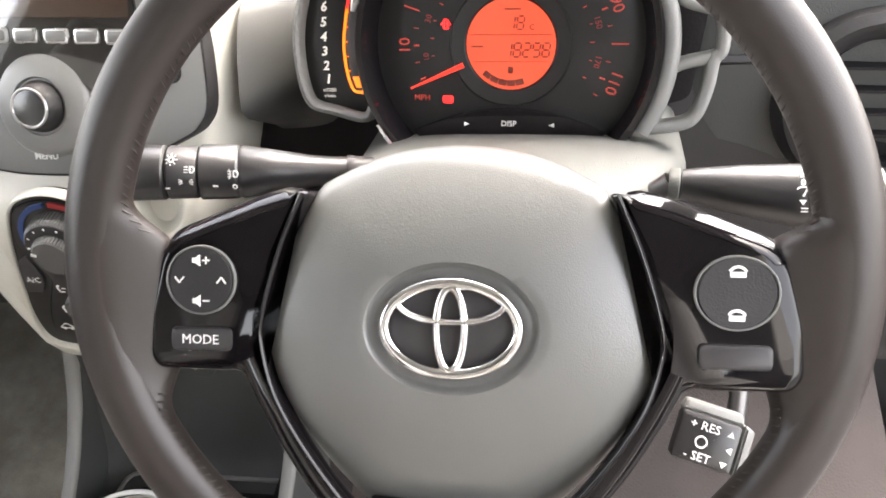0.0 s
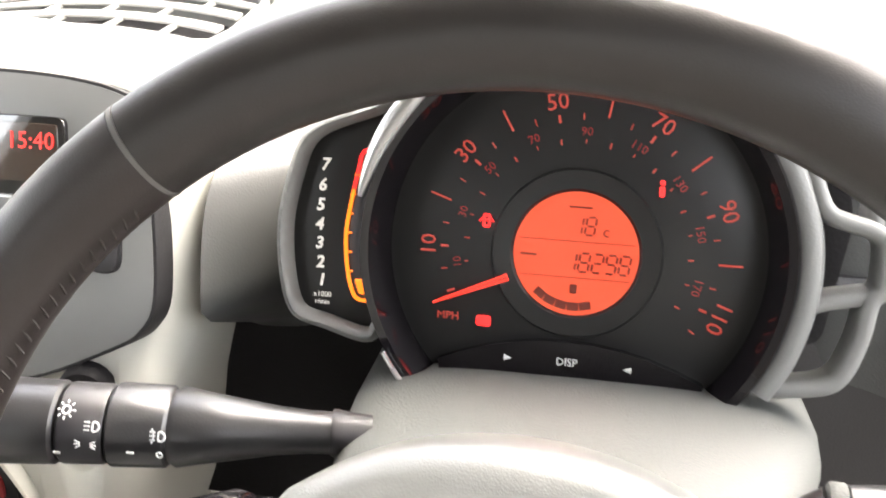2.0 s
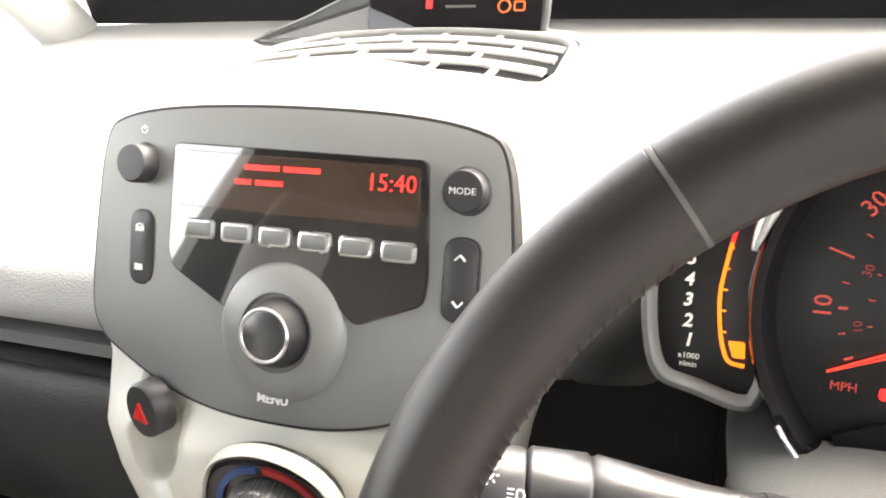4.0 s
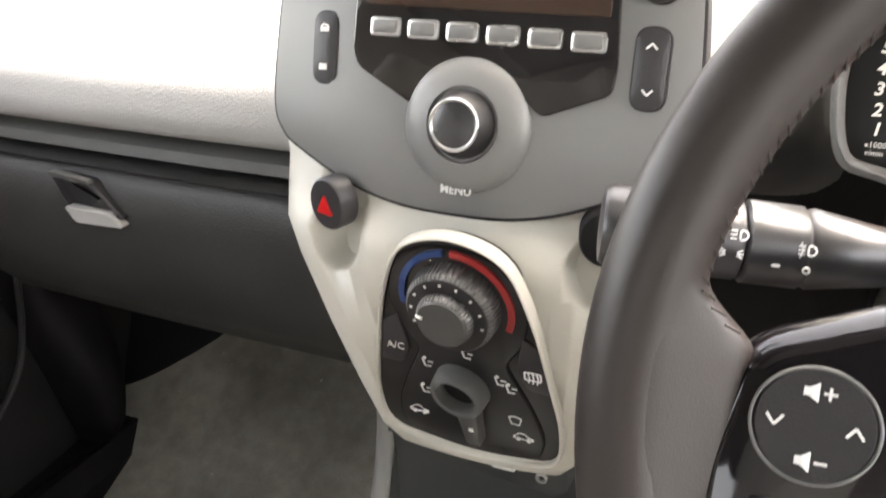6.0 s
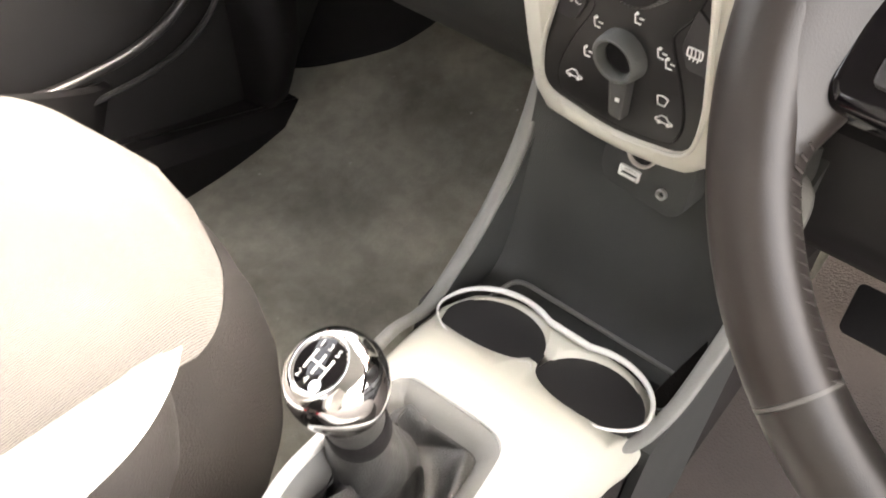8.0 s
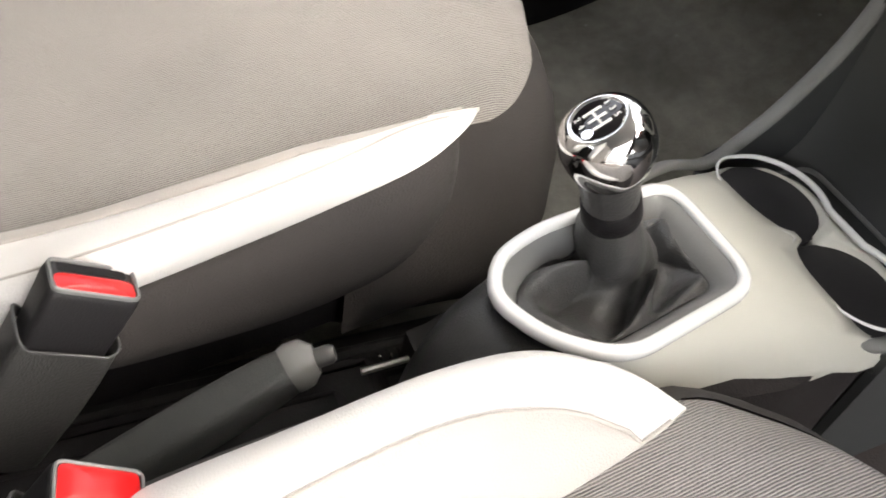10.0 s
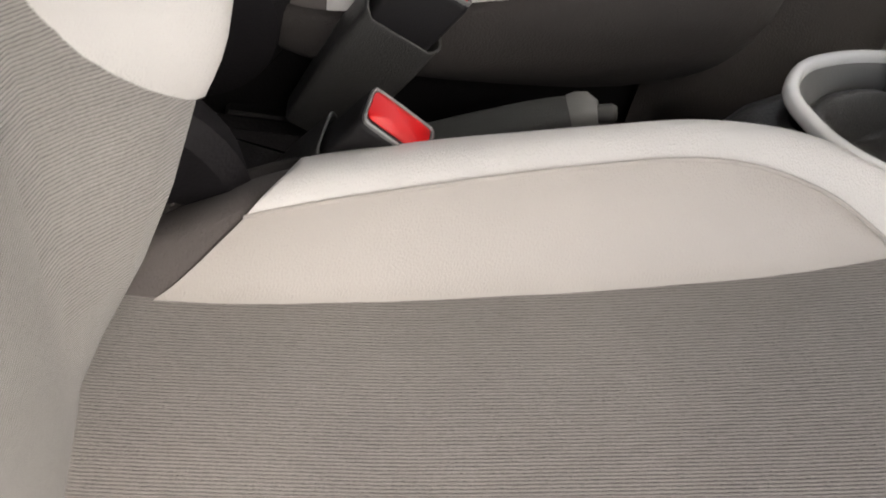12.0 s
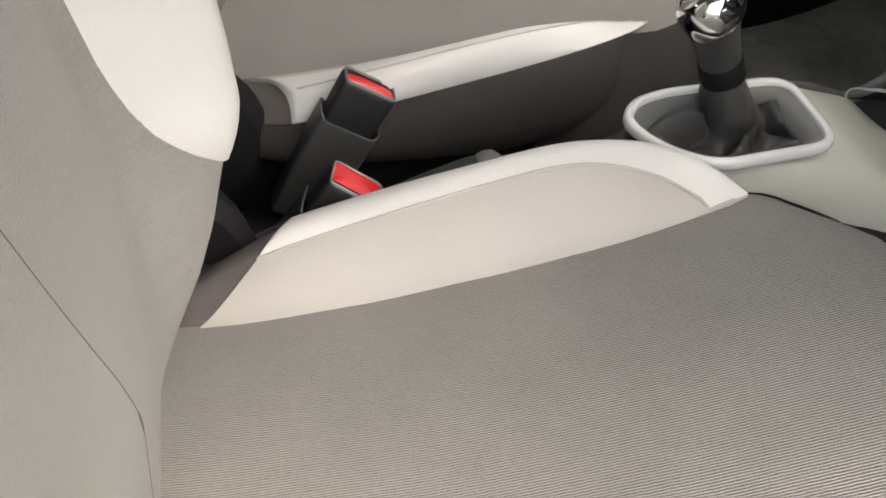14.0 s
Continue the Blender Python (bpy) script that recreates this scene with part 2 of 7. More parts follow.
def smoothed(pts, per=6, closed=True):
    """Catmull-Rom through the points."""
    out, n = [], len(pts)
    for i in range(n if closed else n - 1):
        if closed:
            p = [Vector(pts[(i + k) % n]) for k in (-1, 0, 1, 2)]
        else:
            p = [Vector(pts[min(max(i + k, 0), n - 1)]) for k in (-1, 0, 1, 2)]
        for j in range(per):
            w = j / per
            out.append(tuple(0.5 * (2 * p[1] + (p[2] - p[0]) * w + (2 * p[0] - 5 * p[1] + 4 * p[2] - p[3]) * w * w
                                    + (3 * p[1] - p[0] - 3 * p[2] + p[3]) * w ** 3)))
    if not closed:
        out.append(tuple(pts[-1]))
    return out


def ellipse(rx, ry=None, n=48, cx=0.0, cy=0.0):
    ry = rx if ry is None else ry
    return [(cx + rx * math.cos(2 * math.pi * i / n), cy + ry * math.sin(2 * math.pi * i / n)) for i in range(n)]


def inset(pts, d):
    """The outline moved inwards by d."""
    n = len(pts)
    area = sum(pts[i - 1][0] * pts[i][1] - pts[i][0] * pts[i - 1][1] for i in range(n))
    s = 1 if area > 0 else -1
    out = []
    for i in range(n):
        a, b = Vector(pts[i - 1]), Vector(pts[(i + 1) % n])
        t = (b - a)
        if t.length < 1e-9:
            out.append(tuple(pts[i]))
            continue
        t.normalize()
        out.append((pts[i][0] - s * t.y * d, pts[i][1] + s * t.x * d))
    return out


def rings(loops, cap_a=True, cap_b=True, closed=True):
    """Skins loops of equally many points."""
    n = len(loops[0])
    vs = [Vector(v) for lp in loops for v in lp]
    fs = []
    for k in range(len(loops) - 1):
        for i in range(n if closed else n - 1):
            j = (i + 1) % n
            fs.append((k * n + i, k * n + j, (k + 1) * n + j, (k + 1) * n + i))
    if cap_a:
        fs.append(tuple(range(n - 1, -1, -1)))
    if cap_b:
        fs.append(tuple(range((len(loops) - 1) * n, len(loops) * n)))
    return vs, fs


def plate(pts, z0, z1, bevel=0.0008):
    """A slab with softened front edges."""
    return rings([[(x, y, z0) for x, y in pts], [(x, y, z1 - bevel) for x, y in pts],
                  [(x, y, z1 - bevel * 0.3) for x, y in inset(pts, bevel * 0.3)], [(x, y, z1) for x, y in inset(pts, bevel)]])


def pillow(pts, z0, z1, b, n=5):
    """A slab with a broad quarter-round front edge."""
    loops = [[(x, y, z0) for x, y in pts]]
    for k in range(n + 1):
        a = math.pi / 2 * k / n
        loops.append([(x, y, z1 - b * (1 - math.sin(a))) for x, y in inset(pts, b * (1 - math.cos(a)))])
    return rings(loops)


def polar(pts, n, cx=0.0, cy=0.0):
    """The outline met by n rays from a point inside it."""
    out, m = [], len(pts)
    for k in range(n):
        a = 2 * math.pi * k / n
        dx, dy = math.cos(a), math.sin(a)
        best = None
        for i in range(m):
            x1, y1 = pts[i - 1][0] - cx, pts[i - 1][1] - cy
            x2, y2 = pts[i][0] - cx, pts[i][1] - cy
            den = (x2 - x1) * dy - (y2 - y1) * dx
            if abs(den) < 1e-12:
                continue
            w = (y1 * dx - x1 * dy) / den
            if -1e-9 <= w <= 1 + 1e-9:
                r = (x1 + w * (x2 - x1)) * dx + (y1 + w * (y2 - y1)) * dy
                if r > 0 and (best is None or r > best):
                    best = r
        best = best or 0.001
        out.append((cx + best * dx, cy + best * dy))
    return out


def hoop(outer, inner, z0, z1, bevel=0.0008, n=96, cx=0.0, cy=0.0):
    """A slab between two outlines."""
    o, i = polar(outer, n, cx, cy), polar(inner, n, cx, cy)
    lo = lambda pts, z: [(x, y, z) for x, y in pts]
    g = rings([lo(i, z0), lo(o, z0), lo(o, z1 - bevel), lo(inset(o, bevel), z1), lo(inset(i, -bevel), z1),
               lo(i, z1 - bevel), lo(i, z0)], False, False)
    return g


def lathe(profile, n=48):
    """Turns (radius, z) round the z axis; the ends close on the axis."""
    loops = [[(r * math.cos(2 * math.pi * i / n), r * math.sin(2 * math.pi * i / n), z) for i in range(n)] for r, z in profile]
    return rings(loops, profile[0][0] > 1e-6, profile[-1][0] > 1e-6)


def dome(pts, z0, z1, rise, power=2.2, steps=9, floor=True):
    """A pad: straight sides from z0 to z1, then a crown that rises towards the middle."""
    cx, cy = sum(p[0] for p in pts) / len(pts), sum(p[1] for p in pts) / len(pts)
    loops = [[(x, y, z0) for x, y in pts], [(x, y, z1) for x, y in pts]]
    for k in range(1, steps):
        s = math.cos(0.5 * math.pi * k / steps)
        loops.append([(cx + (x - cx) * s, cy + (y - cy) * s, z1 + rise * (1 - s ** power)) for x, y in pts])
    vs, fs = rings(loops, floor, False)
    vs.append(Vector((cx, cy, z1 + rise)))
    n, k = len(pts), len(vs) - 1
    fs += [((steps) * n + i, (steps) * n + (i + 1) % n, k) for i in range(n)]
    return vs, fs


def sweep(path, section, closed=False, up=(0, 0, 1), scale=None):
    """A section (x, y) carried along a path; x goes sideways, y along up."""
    n, loops = len(path), []
    path = [Vector(p) for p in path]
    for i in range(n):
        a = path[i - 1] if closed or i else path[i]
        b = path[(i + 1) % n] if closed or i < n - 1 else path[i]
        t = (b - a).normalized()
        side = t.cross(Vector(up)).normalized()
        top = side.cross(t)
        s = scale[i] if scale else 1.0
        loops.append([path[i] + side * (x * s) + top * (y * s) for x, y in section])
    if closed:
        loops.append(loops[0])
    return rings(loops, not closed, not closed)


def rod(path, r, n=10, closed=False, up=(0, 0, 1), scale=None):
    return sweep(path, ellipse(r, n=n), closed, up, scale)


def box(x0, x1, y0, y1, z0, z1, bevel=0.002):
    pts = rounded([(x0, y0), (x1, y0), (x1, y1), (x0, y1)], bevel, 3)
    return rings([[(x, y, z0) for x, y in inset(pts, bevel)], [(x, y, z0 + bevel) for x, y in pts],
                  [(x, y, z1 - bevel) for x, y in pts], [(x, y, z1) for x, y in inset(pts, bevel)]])


def arc(cx, cy, r, a0, a1, n=24):
    return [(cx + r * math.cos(radians(a0 + (a1 - a0) * i / n)), cy + r * math.sin(radians(a0 + (a1 - a0) * i / n))) for i in range(n + 1)]


def ribbon(pts, width, z0, z1):
    """A flat band along an open line in the xy plane."""
    n = len(pts)
    left, right = [], []
    for i in range(n):
        t = (Vector(pts[min(i + 1, n - 1)]) - Vector(pts[max(i - 1, 0)])).normalized()
        left.append((pts[i][0] - t.y * width / 2, pts[i][1] + t.x * width / 2))
        right.append((pts[i][0] + t.y * width / 2, pts[i][1] - t.x * width / 2))
    loops = []
    for (lx, ly), (rx, ry) in zip(left, right):
        loops.append([(lx, ly, z0), (lx, ly, z1), (rx, ry, z1), (rx, ry, z0)])
    return rings(loops)


def text(s, size, depth=0.0003, bold=0.0, slant=0.0):
    """Raised letters, centred, in the xy plane."""
    c = bpy.data.curves.new("writing", "FONT")
    c.body, c.size, c.extrude, c.resolution_u = s, size, depth, 2
    c.align_x, c.align_y, c.offset, c.shear = "CENTER", "CENTER", bold, slant
    ob = bpy.data.objects.new("writing", c)
    scene.collection.objects.link(ob)
    bpy.context.view_layer.update()
    me = bpy.data.meshes.new_from_object(ob.evaluated_get(bpy.context.evaluated_depsgraph_get()))
    g = [v.co.copy() for v in me.vertices], [tuple(p.vertices) for p in me.polygons]
    bpy.data.objects.remove(ob)
    bpy.data.curves.remove(c)
    bpy.data.meshes.remove(me)
    return g


def tick(r0, r1, width, angle, z0, z1):
    a = radians(angle)
    return xf(box(r0, r1, -width / 2, width / 2, z0, z1, 0.0001), Matrix.Rotation(a, 4, "Z"))


def polar_at(geo, r, angle, turn=0.0, z=0.0):
    a = radians(angle)
    return xf(geo, Matrix.Translation((r * math.cos(a), r * math.sin(a), z)) @ Matrix.Rotation(radians(turn), 4, "Z"))


# ================= the shell of the car =================
CX = -0.28  # middle of the car


def slab(name, x0, x1, y0, y1, z0, z1, mat, label, category, bevel=0.004, kind="structure"):
    return tagged(part(name, box(x0, x1, y0, y1, z0, z1, bevel), mat), label, category, kind=kind)


slab("ground", -40, 40, -40, 40, -0.45, -0.40, M["tarmac"], "grey tarmac ground outside the car", "ground")


def build_shell():
    # carpeted floor with its toe board, one sheet across both footwells
    prof = [(-1.3, 0.10), (-0.6, 0.10), (-0.1, 0.088), (0.12, 0.088), (0.28, 0.101), (0.44, 0.163), (0.62, 0.268), (0.80, 0.42), (0.86, 0.60)]
    prof = smoothed(prof, 5, False)
    loops = []
    for k in range(41):
        x = CX - 0.66 + 1.32 * k / 40
        loops.append([(x, y, z + 0.004 * noise.noise((x * 9, y * 9, 3))) for y, z in prof]
                     + [(x, y + 0.02, z - 0.03) for y, z in reversed(prof)])
    tagged(part("floor", rings(loops), M["carpet"]), "worn dark grey-brown carpet of the footwells", "floor", kind="structure")
    # roof, pillars and doors
    roof = []
    for k in range(17):
        u = -1 + k / 8
        x = CX + 0.62 * u
        zr = 1.16 - 0.10 * abs(u) ** 3
        roof.append([(x, 0.20, zr - 0.05), (x, -0.1, zr), (x, -1.3, zr - 0.02), (x, -1.3, zr + 0.03), (x, -0.1, zr + 0.05), (x, 0.20, zr)])
    tagged(part("ceiling", rings(roof), M["roof"]), "pale grey fabric headliner", "ceiling", kind="structure")
    for s, n in ((-1, "1"), (1, "2")):
        x = CX + s * 0.64
        g = add(rod([(x, 0.80, 0.74), (x - s * 0.03, 0.5, 0.96), (x - s * 0.05, 0.20, 1.10)], 0.035, 12),
                rod([(x - s * 0.04, 0.22, 1.09), (x - s * 0.03, -0.5, 1.10), (x - s * 0.05, -1.3, 1.05)], 0.04, 12))
        tagged(part("pillar_" + n, g, M["roof"]), "pale grey windscreen and door pillars", "pillar", kind="structure")
    slab("wall_rear", CX - 0.66, CX + 0.66, -1.34, -1.25, 0.05, 0.86, M["knit"], "dark rear seat back closing the cabin", "wall")
    slab("wall_tailgate", CX - 0.62, CX + 0.62, -1.36, -1.31, 1.02, 1.16, M["roof"], "pale tailgate frame above the rear window", "wall")
    # rear sides with their slanting window posts and small rear windows
    for s, n in ((-1, "left"), (1, "right")):
        x = CX + s * 0.64
        side = [(-0.50, 0.05), (-0.50, 0.745), (-0.545, 0.835), (-0.625, 0.965), (-0.70, 1.13), (-1.32, 1.13), (-1.32, 0.05)]
        w = tagged(part("wall_" + n, rings([[(xx, y, z) for y, z in side] for xx in (x - s * 0.02, x + s * 0.005)]), M["roof"], smooth=0), "pale lining and post of the rear side of the cabin", "wall", kind="structure")
        pane = rounded([(-0.76, 0.770), (-0.84, 0.857), (-1.15, 0.820), (-1.07, 0.722)], 0.012, 3)
        cut(w, rings([[(xx, y, z) for y, z in pane] for xx in (x - 0.2, x + 0.2)]))
    # black band along the foot of the windscreen, and the bonnet
    g = rings([[(x, 0.80, 0.770), (x, 0.79, 0.80), (x, 0.735, 0.845), (x, 0.74, 0.85), (x, 0.80, 0.81)] for x in (CX - 0.62, CX, CX + 0.62)])
    tagged(part("windscreen_base", g, M["deep"]), "black border along the foot of the windscreen", "trim", kind="structure")
    slab("bonnet", CX - 0.66, CX + 0.66, 0.93, 1.7, 0.45, 0.70, M["paint"], "grey bonnet in front of the windscreen", "bonnet", 0.05)
    glass = bpy.data.materials.new("glass")
    glass.use_nodes = True
    b = glass.node_tree.nodes["Principled BSDF"]
    b.inputs["Transmission Weight"].default_value, b.inputs["Roughness"].default_value, b.inputs["IOR"].default_value = 1.0, 0.0, 1.45
    g = rings([[(x, 0.765, 0.82), (x, 0.22, 1.12), (x, 0.222, 1.124), (x, 0.768, 0.824)] for x in (CX - 0.58, CX + 0.58)])
    w = tagged(part("window_1", g, glass), "clear windscreen glass", "window", kind="structure")
    w.visible_shadow = False


def build_door(s, n):
    """A door's inner panel with its pocket and arm rest."""
    x = CX + s * 0.64
    d = tagged(new("door_" + n), "dark grey plastic door lining with a map pocket", "door", kind="structure")
    d.location = (x, 0, 0.3)
    shift = Matrix.Translation((-x, 0, -0.3))
    prof = [(0.0, 0.05), (-0.03, 0.06), (-0.045, 0.14), (-0.02, 0.36), (-0.015, 0.42), (-0.05, 0.46), (-0.055, 0.52), (-0.02, 0.56), (-0.01, 0.68), (0.0, 0.72)]
    prof = smoothed(prof, 4, False)
    loops = []
    for k in range(33):
        y = -0.55 + 1.35 * k / 32
        w = 1 + 0.3 * math.sin(k * 0.4)
        loops.append([(x + s * -1 * -dx * w, y, z) for dx, z in prof] + [(x + s * 0.06, y, 0.72), (x + s * 0.06, y, 0.05)])
    part("lining", xf(rings(loops), shift), M["black"], d)
    # the pocket: a bowed shell standing off the lining
    loops = []
    for k in range(25):
        u = k / 24
        y = -0.25 + 0.46 * u
        bow = 0.055 * math.sin(math.pi * min(1, u * 1.02)) ** 0.5
        top = 0.30 - 0.13 * max(0, u - 0.5)
        loops.append([(x - s * (0.03 + bow), y, 0.11), (x - s * (0.045 + bow), y, top), (x - s * (0.038 + bow), y, top + 0.004),
                      (x - s * (0.030 + bow), y, top), (x - s * 0.02, y, 0.11)])
    part("pocket", xf(rings(loops), shift), M["black"], d, "dark moulded map pocket")
    if s < 0:
        # rubber seal round the door's opening and the dark trim in front of it
        seal = smoothed([(x + 0.052, -0.10, 0.235), (x + 0.055, 0.10, 0.245), (x + 0.056, 0.18, 0.258), (x + 0.056, 0.236, 0.276), (x + 0.055, 0.282, 0.304), (x + 0.054, 0.312, 0.345), (x + 0.052, 0.328, 0.42), (x + 0.050, 0.334, 0.52)], 6, False)
        part("seal", xf(rod(seal, 0.0065, 10), shift), M["stalk"], d, "black rubber door seal")
        part("seal", xf(rod([(a + 0.006, b + 0.030, c - 0.022) for a, b, c in seal], 0.004, 8), shift), M["black"], d, "black inner seal")
        loops = []
        for k in range(13):
            w = k / 12
            z = 0.16 + 0.34 * w
            bulge = 0.030 * math.sin(math.pi * min(1, 0.25 + w)) ** 2
            loops.append([(x, 0.335 + 0.06 * (1 - w), z), (x + 0.050 + bulge, 0.345 + 0.055 * (1 - w), z), (x + 0.060 + bulge * 1.4, 0.385 + 0.03 * (1 - w), z), (x + 0.052 + bulge, 0.45, z), (x, 0.50, z)])
        loops = [smoothed(lp[:4], 5, False) + [lp[4]] for lp in loops]
        part("kick_panel", xf(rings(loops), shift), M["deep"], d, "dark rounded kick panel", smooth=80)
    part("sill", xf(box(x - s * 0.105 if s > 0 else x, x if s > 0 else x + 0.105, -0.5, 0.55, 0.06, 0.17, 0.02), shift), M["deep"], d, "black sill trim")
    return d


def build_footwell():
    # black wheel arch, and a black sheet for the shadow under the glove box
    arch = []
    for k in range(29):
        u = k / 28
        y = 0.46 + 0.40 * u
        h = 0.10 + 0.30 * math.sin(min(1, u * 1.3) * math.pi / 2)
        arch.append([(CX - 0.66, y, 0.05), (CX - 0.66, y, h + 0.05), (CX - 0.58, y, h + 0.03), (CX - 0.50 + 0.04 * u, y, h - 0.05), (CX - 0.47 + 0.06 * u, y, 0.05)])
    arch = [smoothed(lp, 4, False) for lp in arch]
    arch = [[tuple(p) for p in lp] for lp in arch]
    tagged(part("wall_arch", rings(arch), M["deep"], smooth=80), "black wheel arch at the end of the footwell", "wall", kind="structure")
    g = rings([[(x, 0.60, 0.285), (x, 0.56, 0.60), (x, 0.60, 0.62), (x, 0.70, 0.30)] for x in (CX - 0.60, CX - 0.09)])
    tagged(part("wall_toe", g, M["deep"]), "black sheet standing in for the shadow under the glove box", "wall", kind="structure")


build_shell()
build_footwell()
build_door(-1, "1")
hinge = Matrix.Translation((CX + 0.66, 0.62, 0))
open_door = build_door(1, "2")
open_door.matrix_world = hinge @ pose(0, 0, 0, 0, 0, 68) @ hinge.inverted() @ Matrix.Translation((CX + 0.64, 0, 0.3))
open_door["label"] = "driver's door standing wide open, dark plastic lining"


# ================= dashboard =================
def lane(prof, x0, x1, n=24, close=True, bow=0.0):
    """A profile of (y, z) drawn out along x, its ends bowed away from the seats."""
    loops = []
    for k in range(n + 1):
        x = x0 + (x1 - x0) * k / n
        b = bow * ((x - CX) / 0.65) ** 2
        loops.append([(x, y + b, z) for y, z in prof])
    return rings(loops)


def build_dash():
    d = thing("dashboard", Matrix.Translation((CX, 0.3, 0.4)), "dashboard with a pale upper pad over a dark grey lower panel", "dashboard")
    sh = Matrix.Translation((-CX, -0.3, -0.4))
    # pale upper pad on the passenger's side
    pad = smoothed([(0.80, 0.775), (0.62, 0.730), (0.52, 0.696), (0.47, 0.680), (0.40, 0.672), (0.32, 0.667), (0.274, 0.661), (0.255, 0.649), (0.249, 0.632), (0.248, 0.617), (0.257, 0.607), (0.285, 0.604)], 4, False)
    pad += [(0.40, 0.602), (0.80, 0.602)]
    part("upper_pad", xf(lane(pad, -0.92, -0.40, 26, bow=0.03), sh), M["dash_top"], d, "pale textured upper pad, toned darker grey for shade on the driver's side")
    # the pad's driver's side, its weaker light put into a darker colour
    pad2 = smoothed([(0.80, 0.773), (0.62, 0.756), (0.50, 0.738), (0.40, 0.724), (0.34, 0.715), (0.310, 0.706), (0.295, 0.69), (0.29, 0.66), (0.295, 0.655)], 4, False)
    pad2 += [(0.40, 0.65), (0.80, 0.65)]
    part("upper_pad", xf(lane(pad2, -0.40, 0.36, 26, bow=0.03), sh), M["dash_top_shade"], d, "textured upper pad, toned darker grey for shade on the driver's side")
    # recessed ledge and glove box
    ledge = [(0.60, 0.599), (0.272, 0.599), (0.263, 0.594), (0.261, 0.586), (0.272, 0.581), (0.60, 0.581)]
    part("ledge", xf(lane(ledge, -0.92, -0.40, 26, bow=0.03), sh), M["column"], d, "grey ledge under the pad")
    glove = smoothed([(0.60, 0.579), (0.285, 0.579), (0.257, 0.574), (0.246, 0.560), (0.246, 0.53), (0.258, 0.48), (0.285, 0.44), (0.34, 0.41), (0.60, 0.40)], 4, False)
    lid = part("glove_box", xf(lane(glove, -0.805, -0.37, 26, bow=0.03), sh), M["dash"], d, "dark grey glove box lid")
    # its handle: a dished latch with a bright lower edge
    y = 0.247
    tl = [(-0.657, 0.573), (-0.617, 0.569), (-0.588, 0.543), (-0.641, 0.541)]
    g = rings([[(x, y + 0.012, z) for x, z in rounded(tl, 0.005, 3)], [(x, y + 0.0005, z) for x, z in rounded(tl, 0.005, 3)],
               [(x, y - 0.0008, z) for x, z in inset(rounded(tl, 0.005, 3), 0.002)], [(x, y + 0.006, z) for x, z in inset(rounded(tl, 0.005, 3), 0.004)]])
    h = part("handle", xf(g, sh), M["black"], d, "dished latch of the glove box")
    part("handle_edge", xf(rings([[(x, yy, z) for x, z in rounded([(-0.643, 0.549), (-0.600, 0.547), (-0.588, 0.538), (-0.634, 0.537)], 0.003, 3)] for yy in (y + 0.004, y - 0.0045)]), sh),
         M["dash_top"], d, "pale lower edge of the latch")
    part("handle_edge", xf(rings([[(x, yy, z) for x, z in rounded([(-0.655, 0.575), (-0.618, 0.571), (-0.617, 0.568), (-0.654, 0.571)], 0.001, 2)] for yy in (y + 0.004, y - 0.0018)]), sh),
         M["bracket"], d, "grey upper edge of the latch")
    # driver's side panel, dark, with the knee panel below
    low = smoothed([(0.60, 0.66), (0.30, 0.66), (0.285, 0.64), (0.283, 0.58), (0.290, 0.50), (0.285, 0.44), (0.30, 0.40), (0.36, 0.37), (0.60, 0.36)], 4, False)
    # concave cheek that runs out of the console's side
    prof = smoothed([(0.310, 0.716), (0.290, 0.702), (0.277, 0.676), (0.270, 0.640), (0.272, 0.60)], 4, False) + [(0.36, 0.60), (0.36, 0.716)]
    loops = []
    for k in range(17):
        u = k / 16
        pull = 0.074 * (1 - math.sin(u * math.pi / 2)) ** 1.2
        loops.append([(-0.1622 + 0.0742 * u, y - (pull * max(0.0, min(1.0, (z - 0.61) / 0.035)) if y < 0.35 else 0.0), z) for y, z in prof])
    part("cheek", xf(rings(loops), sh), M["bracket"], d, "grey cheek beside the console", smooth=70)
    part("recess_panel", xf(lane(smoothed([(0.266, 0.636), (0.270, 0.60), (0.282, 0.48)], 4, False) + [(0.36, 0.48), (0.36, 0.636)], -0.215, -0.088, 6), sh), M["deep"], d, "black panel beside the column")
    part("knee_panel", xf(lane(low, -0.20, 0.36, 26, bow=0.0), sh), M["black"], d, "dark lower panel round the column")
    # smooth dark end panel beside the instruments
    side = smoothed([(0.330, 0.738), (0.300, 0.732), (0.284, 0.712), (0.279, 0.68), (0.280, 0.62), (0.286, 0.58)], 4, False) + [(0.40, 0.58), (0.40, 0.738)]
    loops = []
    for k in range(15):
        u = k / 14
        loops.append([(0.118 + 0.25 * u, y - 0.030 * u * u + (0.02 * (1 - u / 0.12) ** 2 if u < 0.12 else 0.0), z) for y, z in side])
    part("end_panel", xf(rings(loops), sh), M["bin"], d, "smooth dark end panel", smooth=70)
    return d


build_dash()


